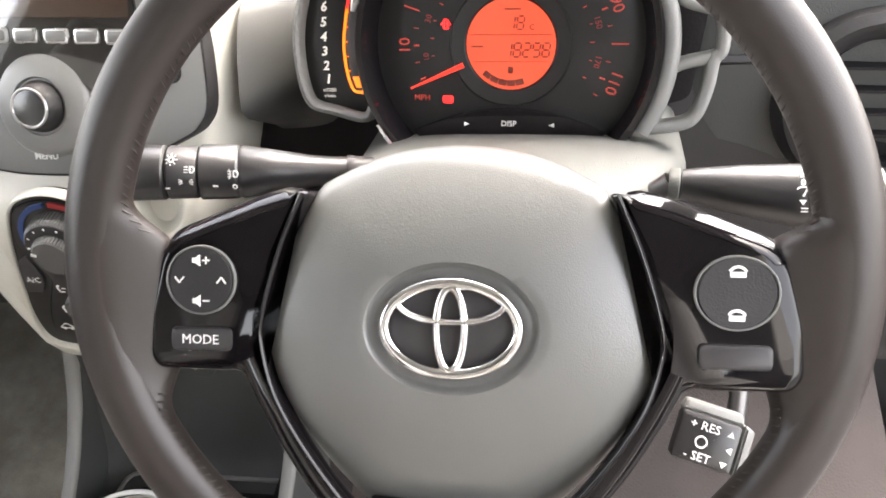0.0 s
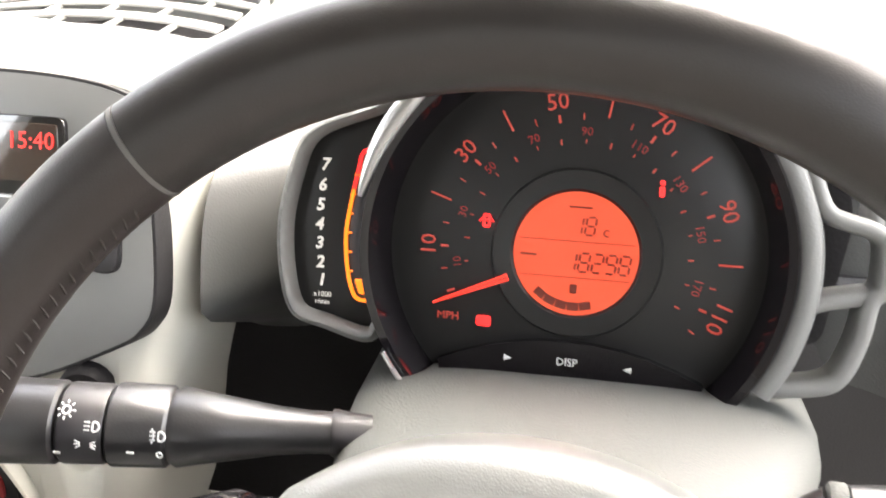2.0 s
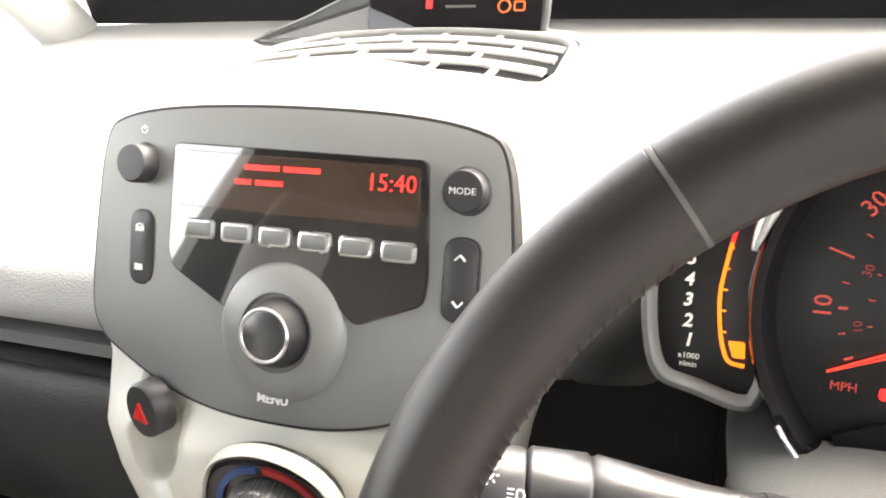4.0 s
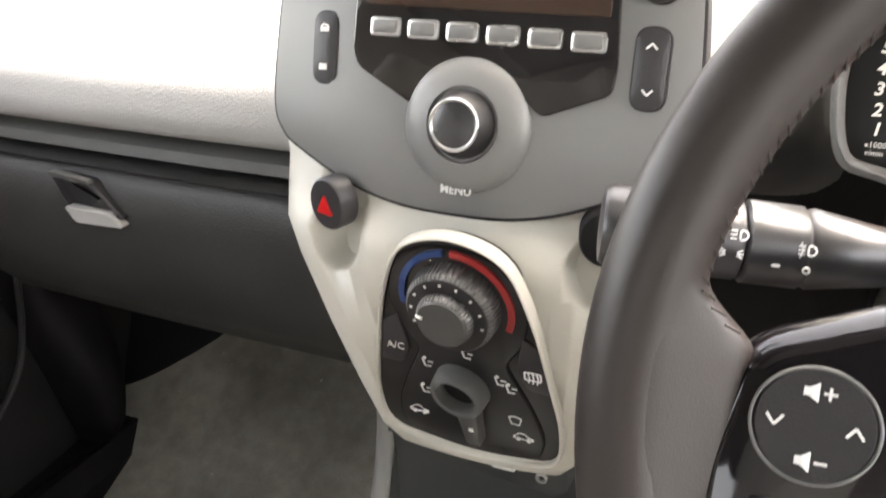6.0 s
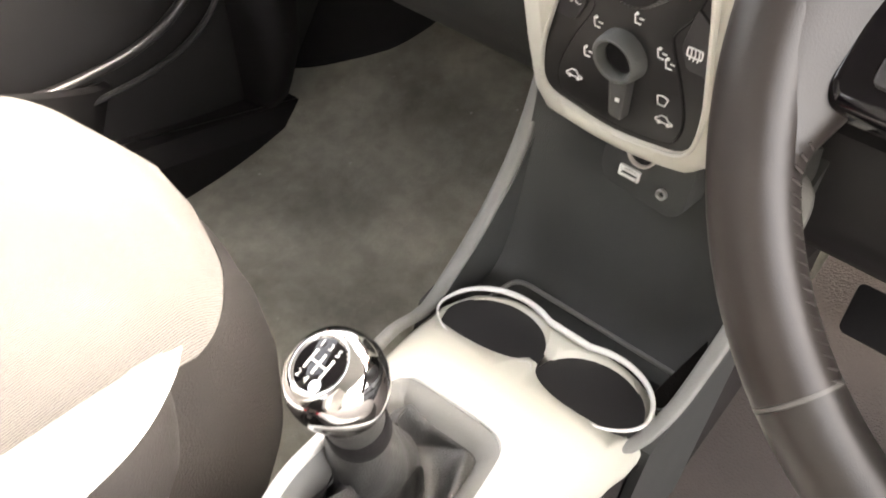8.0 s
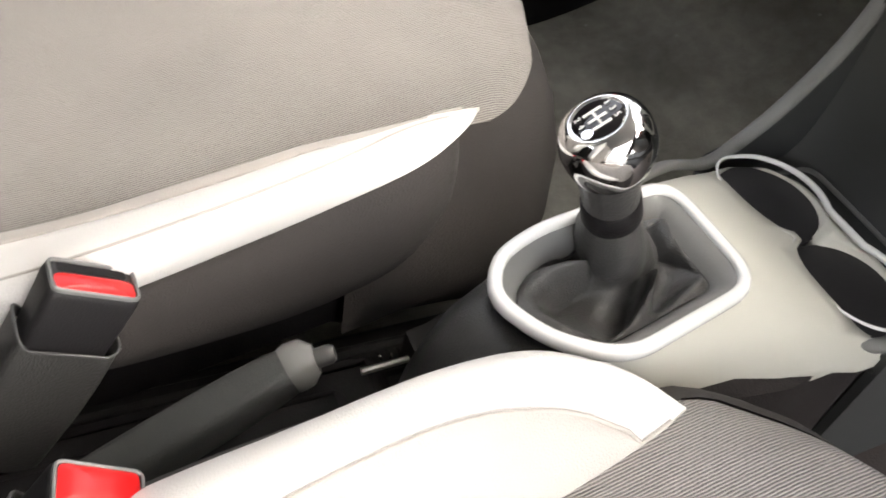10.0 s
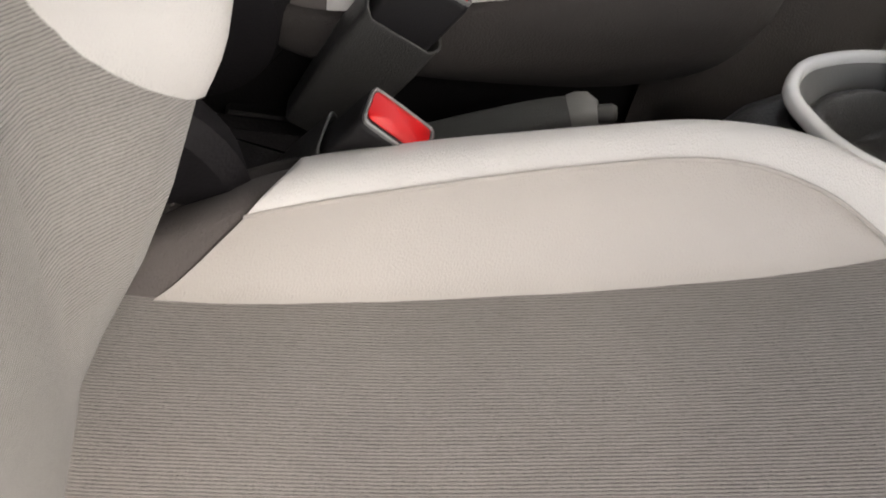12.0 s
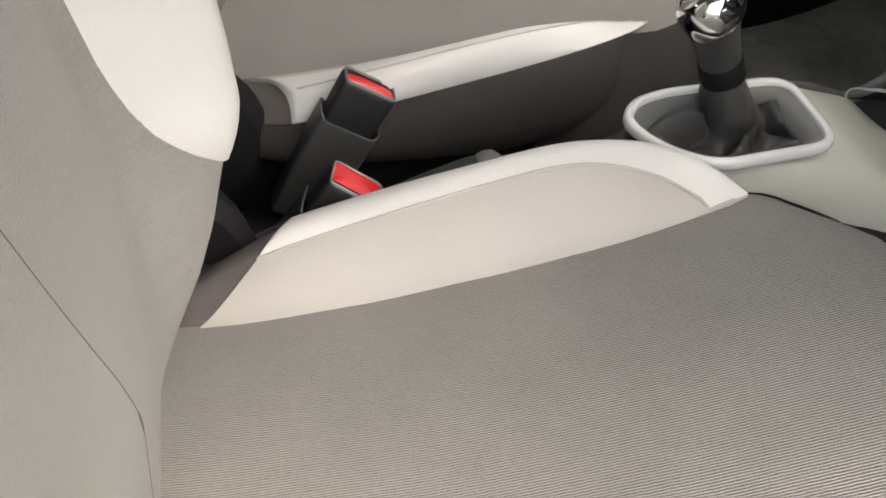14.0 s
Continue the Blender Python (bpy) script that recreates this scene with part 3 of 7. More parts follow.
def build_side_vent():
    v = thing("air_vent", local((0.250, 0.262, 0.628), 10, -4), "round dark grey air vent in the dashboard", "air vent")
    part("housing", lathe([(0.0, -0.03), (0.066, -0.03), (0.065, -0.004), (0.060, 0.010), (0.053, 0.013), (0.044, 0.006), (0.042, 0.002), (0.041, -0.02), (0.0, -0.021)], 56), M["black"], v)
    part("throat", lathe([(0.0415, -0.018), (0.0405, -0.002), (0.0400, -0.017), (0.0, -0.018)], 40), M["deep"], v, "black throat")
    for k in range(4):
        yy = -0.024 + 0.016 * k
        w = math.sqrt(0.038 ** 2 - yy ** 2)
        part("slat", xf(box(-w, w, yy - 0.001, yy + 0.001, -0.012, 0.000, 0.0005), Matrix.Rotation(0.25, 4, "X")), M["deep"], v)


build_side_vent()


# ================= centre console =================
RF = local((-0.2650, 0.1932, 0.6923), 13.8, -1.9)
HF = local((-0.2851, 0.1655, 0.5136), -11.2, -2.4)
KX = -0.0215  # middle of the radio in its own frame


def build_fascia():
    """The pale moulded centre stack that carries radio and heater."""
    f = thing("centre_console", Matrix.Translation((-0.285, 0.2, 0.45)), "pale cream moulded centre console holding radio and heater", "console")
    sh = Matrix.Translation((0.285, -0.2, -0.45))
    stations = [  # z, half width, front y, bow of the front
        (0.452, 0.040, 0.186, 0.012), (0.458, 0.056, 0.178, 0.012), (0.470, 0.066, 0.1735, 0.012), (0.500, 0.078, 0.1675, 0.014),
        (0.540, 0.089, 0.161, 0.016), (0.580, 0.097, 0.1575, 0.018), (0.600, 0.103, 0.160, 0.02), (0.612, 0.107, 0.171, 0.02), (0.630, 0.112, 0.180, 0.02),
        (0.655, 0.119, 0.188, 0.02), (0.697, 0.123, 0.197, 0.018), (0.737, 0.123, 0.204, 0.018), (0.757, 0.121, 0.209, 0.018),
        (0.769, 0.116, 0.217, 0.02), (0.776, 0.104, 0.232, 0.02), (0.781, 0.090, 0.252, 0.02)]
    loops = []
    for z, w, y, bow in stations:
        lp = []
        for k in range(41):
            u = -1 + k / 20
            e = abs(u)
            c0, cd = (0.86, 0.017) if z < 0.63 else (0.82, 0.026)
            corner = 0.0 if e < c0 else cd * ((e - c0) / (1 - c0)) ** 2.2
            drop = max(0.0, z - 0.759) * 0.75 * u * u
            wide = 0.019 * max(0.0, 1 - abs(z - 0.65) / 0.12) ** 0.7 if u < 0 else 0.0
            lp.append((-0.285 + (w + wide) * u, y + bow * u * u * 0.5 + corner, z - drop))
        yb, zb = (0.36, z) if z < 0.752 else (max(0.262, y + 0.012 + bow * 0.5 + 0.03), z - max(0.0, z - 0.759) * 0.75)
        lp += [(-0.285 + w * 1.02, yb, zb), (-0.285 - w * 1.02, yb, zb)]
        loops.append(lp)
    body = part("body", xf(rings(loops), sh), M["cream"], f, "pale cream moulding", smooth=60)
    # scoops for the hazard switch and its blank twin
    for sx in (-1, 1):
        g = lathe([(0.0, -0.036), (0.010, -0.035), (0.0150, -0.028), (0.0180, -0.014), (0.0200, 0.0), (0.024, 0.03), (0.0, 0.03)], 32)
        g = xf(g, Matrix.Diagonal((0.92, 1.35, 1, 1)))
        g = xf(g, sh @ HF @ Matrix.Translation((-0.001 + sx * 0.0752, 0.0910, 0.004)) @ pose(0, 0, 0, -24, sx * 14, 0))
        cut(body, g)
        g = xf(lathe([(0.0, -0.012), (0.0146, -0.012), (0.0152, 0.004), (0.0175, 0.03), (0.0, 0.03)], 32), Matrix.Diagonal((1, 1.12, 1, 1)))
        cut(body, xf(g, sh @ HF @ Matrix.Translation((-0.001 + sx * 0.0752, 0.0985, -0.0200)) @ pose(0, 0, 0, -10, sx * 16, 0)))
    g = xf(plate(polar(rounded([(-0.030, 0.090), (0.030, 0.090), (0.0425, 0.055), (0.0545, -0.015), (0.0515, -0.042), (0.0, -0.050), (-0.054, -0.042), (-0.0575, -0.015), (-0.044, 0.055)], 0.02), 72, 0, 0.02), -0.006, 0.03), sh @ HF)
    cut(body, g)
    # pale lip round the heater panel
    o = rounded([(-0.031, 0.093), (0.0, 0.1035), (0.031, 0.093), (0.0440, 0.056), (0.0565, -0.015), (0.0535, -0.045), (0.0, -0.0535), (-0.056, -0.045), (-0.0595, -0.015), (-0.0455, 0.056)], 0.02)
    i = inset(polar(o, 96, 0, 0.02), 0.0022)
    part("lip", xf(hoop(o, i, -0.008, 0.0002, 0.0009, 96, 0, 0.02), sh @ HF), M["cream"], f, "bright pale lip round the heater panel")
    return f


build_fascia()


def build_radio():
    r = thing("car_radio", RF, "grey car radio with a red-lit display and six keys", "radio")
    half = [(0.0, 0.0705), (0.060, 0.0685), (0.096, 0.0625), (0.1075, 0.052), (0.1125, 0.018), (0.1145, -0.030), (0.108, -0.047), (0.095, -0.056), (0.060, -0.0715), (0.030, -0.0785), (0.0, -0.080)]
    out = [(KX - 0.006 + x, y) for x, y in half] + [(KX - 0.006 - x, y) for x, y in reversed(half[1:-1])]
    out = list(reversed(smoothed(out, 4)))
    part("seam", plate([(x, y) for x, y in inset(out, -0.0016)], -0.012, 0.0030, 0.0004), M["black"], r, "dark gap round the radio")
    face = part("face", dome(out, -0.012, 0.0035, 0.004, 5.0), M["radio_grey"], r, "satin grey faceplate")
    ow = rounded([(KX - 0.0650, 0.0520), (KX + 0.0690, 0.0500), (KX + 0.0722, -0.002), (KX + 0.0708, -0.0145), (KX + 0.038, -0.0275), (KX + 0.029, -0.020), (KX, -0.002), (KX - 0.024, -0.019), (KX - 0.0300, -0.0272), (KX - 0.0630, -0.0097), (KX - 0.0665, -0.001)], 0.004, 4)
    part("window", plate(ow, 0.001, 0.0088, 0.0006), M["lens"], r, "glossy black display window", smooth=20)
    part("display", plate(rounded([(KX - 0.0600, 0.0485), (KX + 0.0660, 0.0465), (KX + 0.0668, 0.0200), (KX - 0.0600, 0.0215)], 0.0015, 2), 0.006, 0.0091, 0.0002), M["display"], r, "brown-tinted display", smooth=20)
    part("clock", at(text("15:40", 0.0112, 0.0002), KX + 0.0525, 0.0385, 0.0093), M["lamp_text"], r, "red clock reading 15:40")
    def words(x, y, widths):
        geos = []
        for w in widths:
            geos.append(at(box(0, w, -0.0013, 0.0013, 0, 0.0003, 0.0004), x, y, 0.0091))
            x += w + 0.0022
        return add(*geos)
    part("message", words(KX - 0.0240, 0.0420, (0.019, 0.0195)), M["lamp_text"], r, "line of red writing")
    part("message", words(KX - 0.0290, 0.0350, (0.009, 0.0150)), M["lamp_text"], r, "shorter line of red writing")
    for k in range(6):
        x = KX - 0.0478 + 0.02115 * k
        y = 0.0107 - 0.0004 * k
        key = part("preset_key", plate(rounded([(x - 0.0085, y - 0.0048), (x + 0.0085, y - 0.0048), (x + 0.0085, y + 0.0048), (x - 0.0085, y + 0.0048)], 0.0022, 3), 0.007, 0.0105, 0.0008), M["satin"], r, "key with a silver border")
        part("cap", plate(rounded([(x - 0.0068, y - 0.0033), (x + 0.0068, y - 0.0033), (x + 0.0068, y + 0.0033), (x - 0.0068, y + 0.0033)], 0.0016, 3), 0.009, 0.0110, 0.0004), M["trim_grey"], key)
    # menu knob on its cone
    part("cone", at(lathe([(0.0345, 0.003), (0.0340, 0.0075), (0.0310, 0.0112), (0.0260, 0.0134), (0.0190, 0.0142), (0.0178, 0.0125), (0.0, 0.0125)]), KX, -0.0342), M["radio_grey"], r, "raised grey cone")
    knob = part("menu_knob", at(lathe([(0.0170, 0.008), (0.0167, 0.0140), (0.0142, 0.0225), (0.0130, 0.0238), (0.0, 0.0238)], 40), KX, -0.0342), M["black"], r, "black rotary knob")
    part("knob_ring", at(lathe([(0.0130, 0.0228), (0.0131, 0.0242), (0.0123, 0.0250), (0.0113, 0.0244), (0.0110, 0.0238)], 40), KX, -0.0342), M["satin"], knob, "chrome ring")
    part("knob_cap", at(lathe([(0.0112, 0.0232), (0.0112, 0.0241), (0.007, 0.0247), (0.0, 0.0249)], 40), KX, -0.0342), M["knob_face"], knob, "satin dark disc")
    part("menu_writing", at(text("MENU", 0.0062, 0.0002, 0.00012), KX - 0.0022, -0.0672, 0.0098), M["white_ink"], r)
    # corner buttons and rockers
    for x, y, lab, hh in ((KX - 0.0858, 0.0405, "power knob", 0.006), (KX + 0.0862, 0.0375, "mode button", 0.0)):
        part("round_button", at(lathe([(0.0116, 0.002), (0.0112, 0.0055), (0.0100, 0.0062), (0.0098, 0.0095 + hh), (0.0088, 0.0108 + hh), (0.0, 0.0114 + hh)], 32), x, y), M["button"], r, lab)
    part("mode_writing", at(text("MODE", 0.0043, 0.0001), KX + 0.0862, 0.0375, 0.0116), M["white_ink"], r)
    part("power_mark", at(add(ribbon(arc(0, 0, 0.0018, 120, 420, 10), 0.0005, 0, 0.0002), ribbon([(0, 0), (0, 0.0025)], 0.0005, 0, 0.0002)), KX - 0.0868, 0.0575, 0.006), M["white_ink"], r)
    for x, s in ((KX - 0.0845, -1), (KX + 0.0865, 1)):
        o = rounded([(x - 0.0073, -0.0195), (x + 0.0073, -0.0195), (x + 0.0073, 0.0165), (x - 0.0073, 0.0165)], 0.0070, 6)
        part("rocker_gap", plate(inset(o, -0.0011), 0.002, 0.0070, 0.0003), M["black"], r)
        rk = part("rocker", dome(o, 0.003, 0.0080, 0.0015), M["button"], r, "two-way rocker button")
        if s > 0:
            for yy, d in ((0.0085, 1), (-0.012, -1)):
                part("arrow", add(ribbon([(x - 0.0024, yy - 0.0012 * d), (x, yy + 0.0012 * d)], 0.0008, 0.0090, 0.0098), ribbon([(x, yy + 0.0012 * d), (x + 0.0024, yy - 0.0012 * d)], 0.0008, 0.0090, 0.0098)), M["white_ink"], rk)
        else:
            part("phone_mark", add(at(box(-0.0028, 0.0028, -0.0015, 0.0010, 0, 0.0004, 0.0002), x, 0.0080, 0.0094), at(ribbon(arc(0, 0, 0.0026, 20, 160, 8), 0.0010, 0, 0.0004), x, 0.0076, 0.0094)), M["white_ink"], rk)
            part("phone_mark", at(box(-0.0026, 0.0026, -0.0016, 0.0016, 0, 0.0004, 0.0003), x, -0.0115, 0.0094), M["white_ink"], rk)
    # the whole face bows back towards its ends
    for ob in r.children_recursive:
        if ob.name.startswith(("window", "display", "clock", "message")):
            continue
        for v in ob.data.vertices:
            v.co.z -= 0.9 * max(0.0, abs(v.co.x - KX) - 0.045) ** 2


build_radio()


def build_heater():
    h = thing("heater_panel", HF, "black heater control panel with two rotary knobs", "heater controls")
    o = polar(rounded([(-0.030, 0.091), (0.0, 0.101), (0.030, 0.091), (0.0425, 0.055), (0.0545, -0.015), (0.0515, -0.042), (0.0, -0.050), (-0.054, -0.042), (-0.0575, -0.015), (-0.044, 0.055)], 0.02), 96, 0, 0.02)
    part("face", plate(o, -0.012, -0.003, 0.0005), M["panel"], h, "matt black face")
    # raised middle field with the waist
    half = [(0.0, 0.094), (0.027, 0.086), (0.0385, 0.062), (0.0345, 0.040), (0.027, 0.028), (0.0265, 0.020), (0.036, 0.000), (0.043, -0.020), (0.0425, -0.033), (0.035, -0.040), (0.0, -0.044)]
    mid = smoothed([(x, y) for x, y in half] + [(-x, y) for x, y in reversed(half[1:-1])], 4)[::-1]
    part("field_gap", plate(inset(mid, -0.0009), -0.006, -0.0022, 0.0002), M["deep"], h)
    part("field", plate(mid, -0.006, -0.0012, 0.0010), M["panel"], h, "raised middle field")
    # blue and red arcs
    part("cold_arc", at(ribbon(arc(0, 0, 0.0306, 98, 190, 26), 0.0036, -0.003, 0.0004), 0.0010, 0.0612), M["blue_ink"], h, "blue arc")
    part("warm_arc", at(ribbon(arc(0, 0, 0.0306, -22, 90, 26), 0.0036, -0.003, 0.0004), 0.0010, 0.0612), M["red_ink"], h, "red arc")
    # double temperature and fan knob
    def knurled(r, z0, z1, teeth=60, depth=0.0006):
        loops = []
        for z, k in ((z0, 1.0), (z1 - 0.002, 0.96), (z1, 0.90)):
            loops.append([((r * k - (depth if i % 2 else 0)) * math.cos(2 * math.pi * i / (2 * teeth)), (r * k - (depth if i % 2 else 0)) * math.sin(2 * math.pi * i / (2 * teeth)), z) for i in range(2 * teeth)])
        return rings(loops)
    c = Matrix.Translation((0.0012, 0.0614, 0))
    big = part("temperature_ring", xf(knurled(0.0252, -0.003, 0.0105), c), M["bracket"], h, "knurled outer ring", smooth=25)
    part("fan_scale", xf(lathe([(0.0230, 0.007), (0.0220, 0.0112), (0.0165, 0.0120), (0.0, 0.0120)]), c), M["black"], h, "black fan scale")
    for a in range(-10, 200, 26):
        part("pip", xf(polar_at(box(-0.0009, 0.0009, -0.0007, 0.0007, 0, 0.0004, 0.0002), 0.0196, a, a, 0.0117), c), M["white_ink"], h)
    fan = part("fan_knob", xf(add(knurled(0.0158, 0.009, 0.0175, 44), lathe([(0.0141, 0.0170), (0.0131, 0.0185), (0.0, 0.0187)], 32)), c), M["bracket"], h, "knurled fan knob", smooth=25)
    part("pointer", xf(polar_at(box(-0.0020, 0.0020, -0.0012, 0.0012, 0, 0.0010, 0.0004), 0.0118, 165, 165, 0.0185), c), M["white_ink"], fan)
    # air direction knob: a ring with a hollow and a tongue
    c = Matrix.Translation((-0.001, 0.0005, 0))
    ring = part("air_knob", xf(lathe([(0.0195, -0.002), (0.0190, 0.006), (0.0182, 0.0115), (0.0165, 0.0135), (0.0145, 0.0130), (0.0130, 0.009), (0.0125, 0.001), (0.0, 0.000)]), c @ Matrix.Translation((0, 0.003, 0)) @ pose(0, 0, 0, 0, 0, -28) @ Matrix.Diagonal((0.85, 0.68, 0.85, 1))), M["column"], h, "hollow grey air-direction knob")
    part("hollow", xf(lathe([(0.0122, 0.0012), (0.0118, 0.0035), (0.0, 0.0035)], 32), c @ Matrix.Translation((0, 0.003, 0)) @ pose(0, 0, 0, 0, 0, -28) @ Matrix.Diagonal((0.85, 0.68, 1, 1))), M["deep"], ring, "dark hollow")
    part("tongue", xf(plate(rounded([(0.0015, -0.034), (0.0105, -0.035), (0.0100, -0.009), (-0.0035, -0.009)], 0.003, 4), -0.001, 0.0075, 0.002), c), M["bracket"], ring)
    part("tongue_mark", xf(box(0.0045, 0.0075, -0.0225, -0.0200, 0.0070, 0.0080, 0.0003), c), M["white_ink"], ring)
    # side keys and their marks
    for s in (-1, 1):
        q = rounded([(s * 0.036, 0.046), (s * 0.0465, 0.038), (s * 0.0515, 0.010), (s * 0.0375, 0.010), (s * 0.0315, 0.022)], 0.003, 3)
        part("side_key", plate(q if s < 0 else q[::-1], -0.005, -0.0012, 0.0008), M["button"], h, "slanting side key")
    part("ac_writing", at(text("A/C", 0.0068, 0.0002), -0.0400, 0.0225, -0.0008), M["white_ink"], h)
    def bars(n, w, hgt, gap):
        return add(*[box(-w / 2, w / 2, k * gap - hgt / 2, k * gap + hgt / 2, 0, 0.0004, 0.0001) for k in range(n)])
    def seatmark():
        return add(ribbon([(-0.0028, 0.0030), (-0.0015, -0.0020), (0.0022, -0.0020)], 0.0009, 0, 0.0004), at(lathe([(0.0011, 0), (0.0011, 0.0004), (0, 0.0004)], 12), -0.0014, 0.0034), ribbon([(0.0005, 0.0012), (0.0036, 0.0012)], 0.0007, 0, 0.0004))
    marks = [(-0.0215, 0.0145), (0.0035, 0.0265), (0.0215, 0.0125), (0.0275, 0.0085), (-0.0250, -0.0060)]
    for x, y in marks:
        part("air_mark", at(seatmark(), x, y, -0.0010), M["white_ink"], h)
    part("screen_mark", at(add(ribbon(arc(0, -0.003, 0.006, 50, 130, 8), 0.0008, 0, 0.0004), ribbon([(-0.0036, 0.0018), (-0.0022, -0.0028), (0.0022, -0.0028), (0.0036, 0.0018)], 0.0008, 0, 0.0004)), 0.0285, -0.0140, -0.0010), M["white_ink"], h)
    part("rear_window_mark", at(add(hoop(rounded([(-0.0050, -0.0030), (0.0050, -0.0030), (0.0050, 0.0030), (-0.0050, 0.0030)], 0.001, 2), rounded([(-0.0040, -0.0021), (0.0040, -0.0021), (0.0040, 0.0021), (-0.0040, 0.0021)], 0.0008, 2), 0, 0.0004, 0.0001, 32), *[at(ribbon([(0, -0.0045), (0.0006, -0.001), (0, 0.0022)], 0.0007, 0, 0.0005), x) for x in (-0.0024, 0, 0.0024)]), 0.0405, 0.0215, -0.0008), M["white_ink"], h)
    for x, y, s in ((-0.0315, -0.0235, 1), (0.0325, -0.0255, -1)):
        car = rounded([(-0.0062, -0.0020), (0.0062, -0.0020), (0.0060, 0.0002), (0.0030, 0.0006), (0.0012, 0.0030), (-0.0026, 0.0030), (-0.0045, 0.0006), (-0.0062, 0.0002)], 0.0008, 2)
        part("air_intake_mark", at(add(hoop(car, inset(car, 0.0007), 0, 0.0004, 0.0001, 40, 0, 0.0), at(lathe([(0.0013, 0), (0.0013, 0.0004), (0, 0.0004)], 12), -0.003, -0.002), at(lathe([(0.0013, 0), (0.0013, 0.0004), (0, 0.0004)], 12), 0.003, -0.002)), x, y, -0.0010), M["white_ink"], h)


build_heater()


def build_hazard():
    for sx in (-1, 1):
        m = HF @ Matrix.Translation((-0.001 + sx * 0.0752, 0.0985, -0.0200)) @ pose(0, 0, 0, -10, sx * 16, 0)
        lab = "black hazard switch with a red triangle in a scoop" if sx < 0 else "blank dark switch in a scoop of the console"
        s = thing("hazard_switch" if sx < 0 else "blank_switch", m, lab, "switch")
        part("button", xf(lathe([(0.0132, -0.006), (0.0132, 0.004), (0.0122, 0.0055), (0.0, 0.0064)], 36), Matrix.Translation((0, 0, 0.0 if sx < 0 else -0.0095)) @ Matrix.Diagonal((1, 1.12, 1, 1))), M["button"] if sx < 0 else M["deep"], s)
        if sx < 0:
            tri = rounded([(-0.0060, -0.0050), (0.0060, -0.0050), (0.0, 0.0060)], 0.0012, 3)
            part("triangle", plate(tri, 0.005, 0.0072, 0.0003), M["red"], s, "red warning triangle")


build_hazard()


def build_top_vent():
    """The domed pale cowl on top of the console with its grille: bowed slats and short ribs over a dark well."""
    cx, cy = -0.289, 0.345
    v = thing("top_vent", Matrix.Translation((cx, cy, 0.70)), "pale grey domed air vent with rows of slots", "air vent")
    crest = lambda x, y: 0.0757 + 0.142 * y - 0.35 * x * x
    n = 112
    cowl = polar(rounded([(-0.117, -0.095), (0.114, -0.095), (0.109, 0.060), (0.098, 0.098), (-0.098, 0.098), (-0.112, 0.060)], 0.022, 6), n)
    back = [(x, 0.071 - 2.1 * x * x) for x in [0.100 - 0.0125 * k for k in range(17)]]
    mouth = polar(rounded([(-0.101, 0.040), (-0.106, -0.030), (-0.098, -0.068), (0.096, -0.068), (0.102, -0.030), (0.097, 0.040)] + back[1:-1], 0.006, 3), n)
    spread = lambda k: [(x * k, y * k) for x, y in mouth]
    loops = [[(x, y, -0.012) for x, y in inset(cowl, -0.006)]]
    for pts, dz in ((inset(cowl, -0.003), -0.040), (cowl, -0.024), (inset(cowl, 0.002), -0.014), (inset(cowl, 0.005), -0.0070), (inset(cowl, 0.009), -0.0026),
                    (spread(1.078), -0.0006), (spread(1.074), -0.0070), (spread(1.044), -0.0070), (spread(1.038), 0.0004), (spread(1.0), 0.0008), (spread(0.985), -0.0008), (spread(0.985), -0.003), (spread(1.0), -0.006), (spread(1.0), -0.026)):
        loops.append([(x, y, crest(x, y) + dz) for x, y in pts])
    part("cowl", rings(loops, False, False), M["vent_grey"], v, "pale rounded cowl", smooth=50)
    part("well", rings([[(x * k, y * k, crest(x * k, y * k) - 0.024) for x, y in mouth] for k in (0.99, 0.7, 0.4, 0.1)], False, True), M["deep"], v, "dark well below the slats")
    bow = lambda x: -2.1 * x * x
    rows = [(-0.056, 0.018), (-0.0235, 0.0175), (0.0070, 0.0150), (0.0340, 0.0115), (0.0560, 0.0080)]
    edge = max(abs(x) for x, y in mouth)
    def width(y0):
        """Half width of the mouth along a bowed line."""
        x = edge
        while x > 0.02 and not any((p[1] - (y0 + bow(x))) * (q[1] - (y0 + bow(x))) <= 0 and max(p[0], q[0]) >= x for p, q in zip(mouth, mouth[1:] + mouth[:1]) if p[0] > 0):
            x -= 0.002
        return min(x, 0.092)
    for (ya, da), (yb, db) in zip(rows, rows[1:]):
        y0, y1 = ya + da / 2, yb - db / 2
        w = width((y0 + y1) / 2) + 0.003
        loops = []
        for k in range(25):
            x = -w + 2 * w * k / 24
            loops.append([(x, y + bow(x), crest(x, y + bow(x)) + dz) for y, dz in ((y0 + 0.0030, -0.0022), (y0, -0.0012), (y0 + 0.0008, 0.0), (y1 - 0.0010, 0.0), (y1, -0.0010), (y1 - 0.0010, -0.0022))])
        part("slat", rings(loops), M["vent_grey"], v, smooth=30)
    for k, (y, d) in enumerate(rows):
        w = width(y)
        x = -0.1425 + (0.019 if k % 2 else 0.0)
        while x < 0.1:
            if abs(x) < w - 0.008:
                yy = y + bow(x)
                part("rib", rings([[(x - 0.0022, q, crest(x, q) - 0.0024), (x + 0.0022, q, crest(x, q) - 0.0024), (x + 0.0022, q, crest(x, q) - 0.0006), (x - 0.0022, q, crest(x, q) - 0.0006)] for q in (yy - d / 2 - 0.001, yy, yy + d / 2 + 0.001)]), M["vent_grey"], v)
            x += 0.038


build_top_vent()


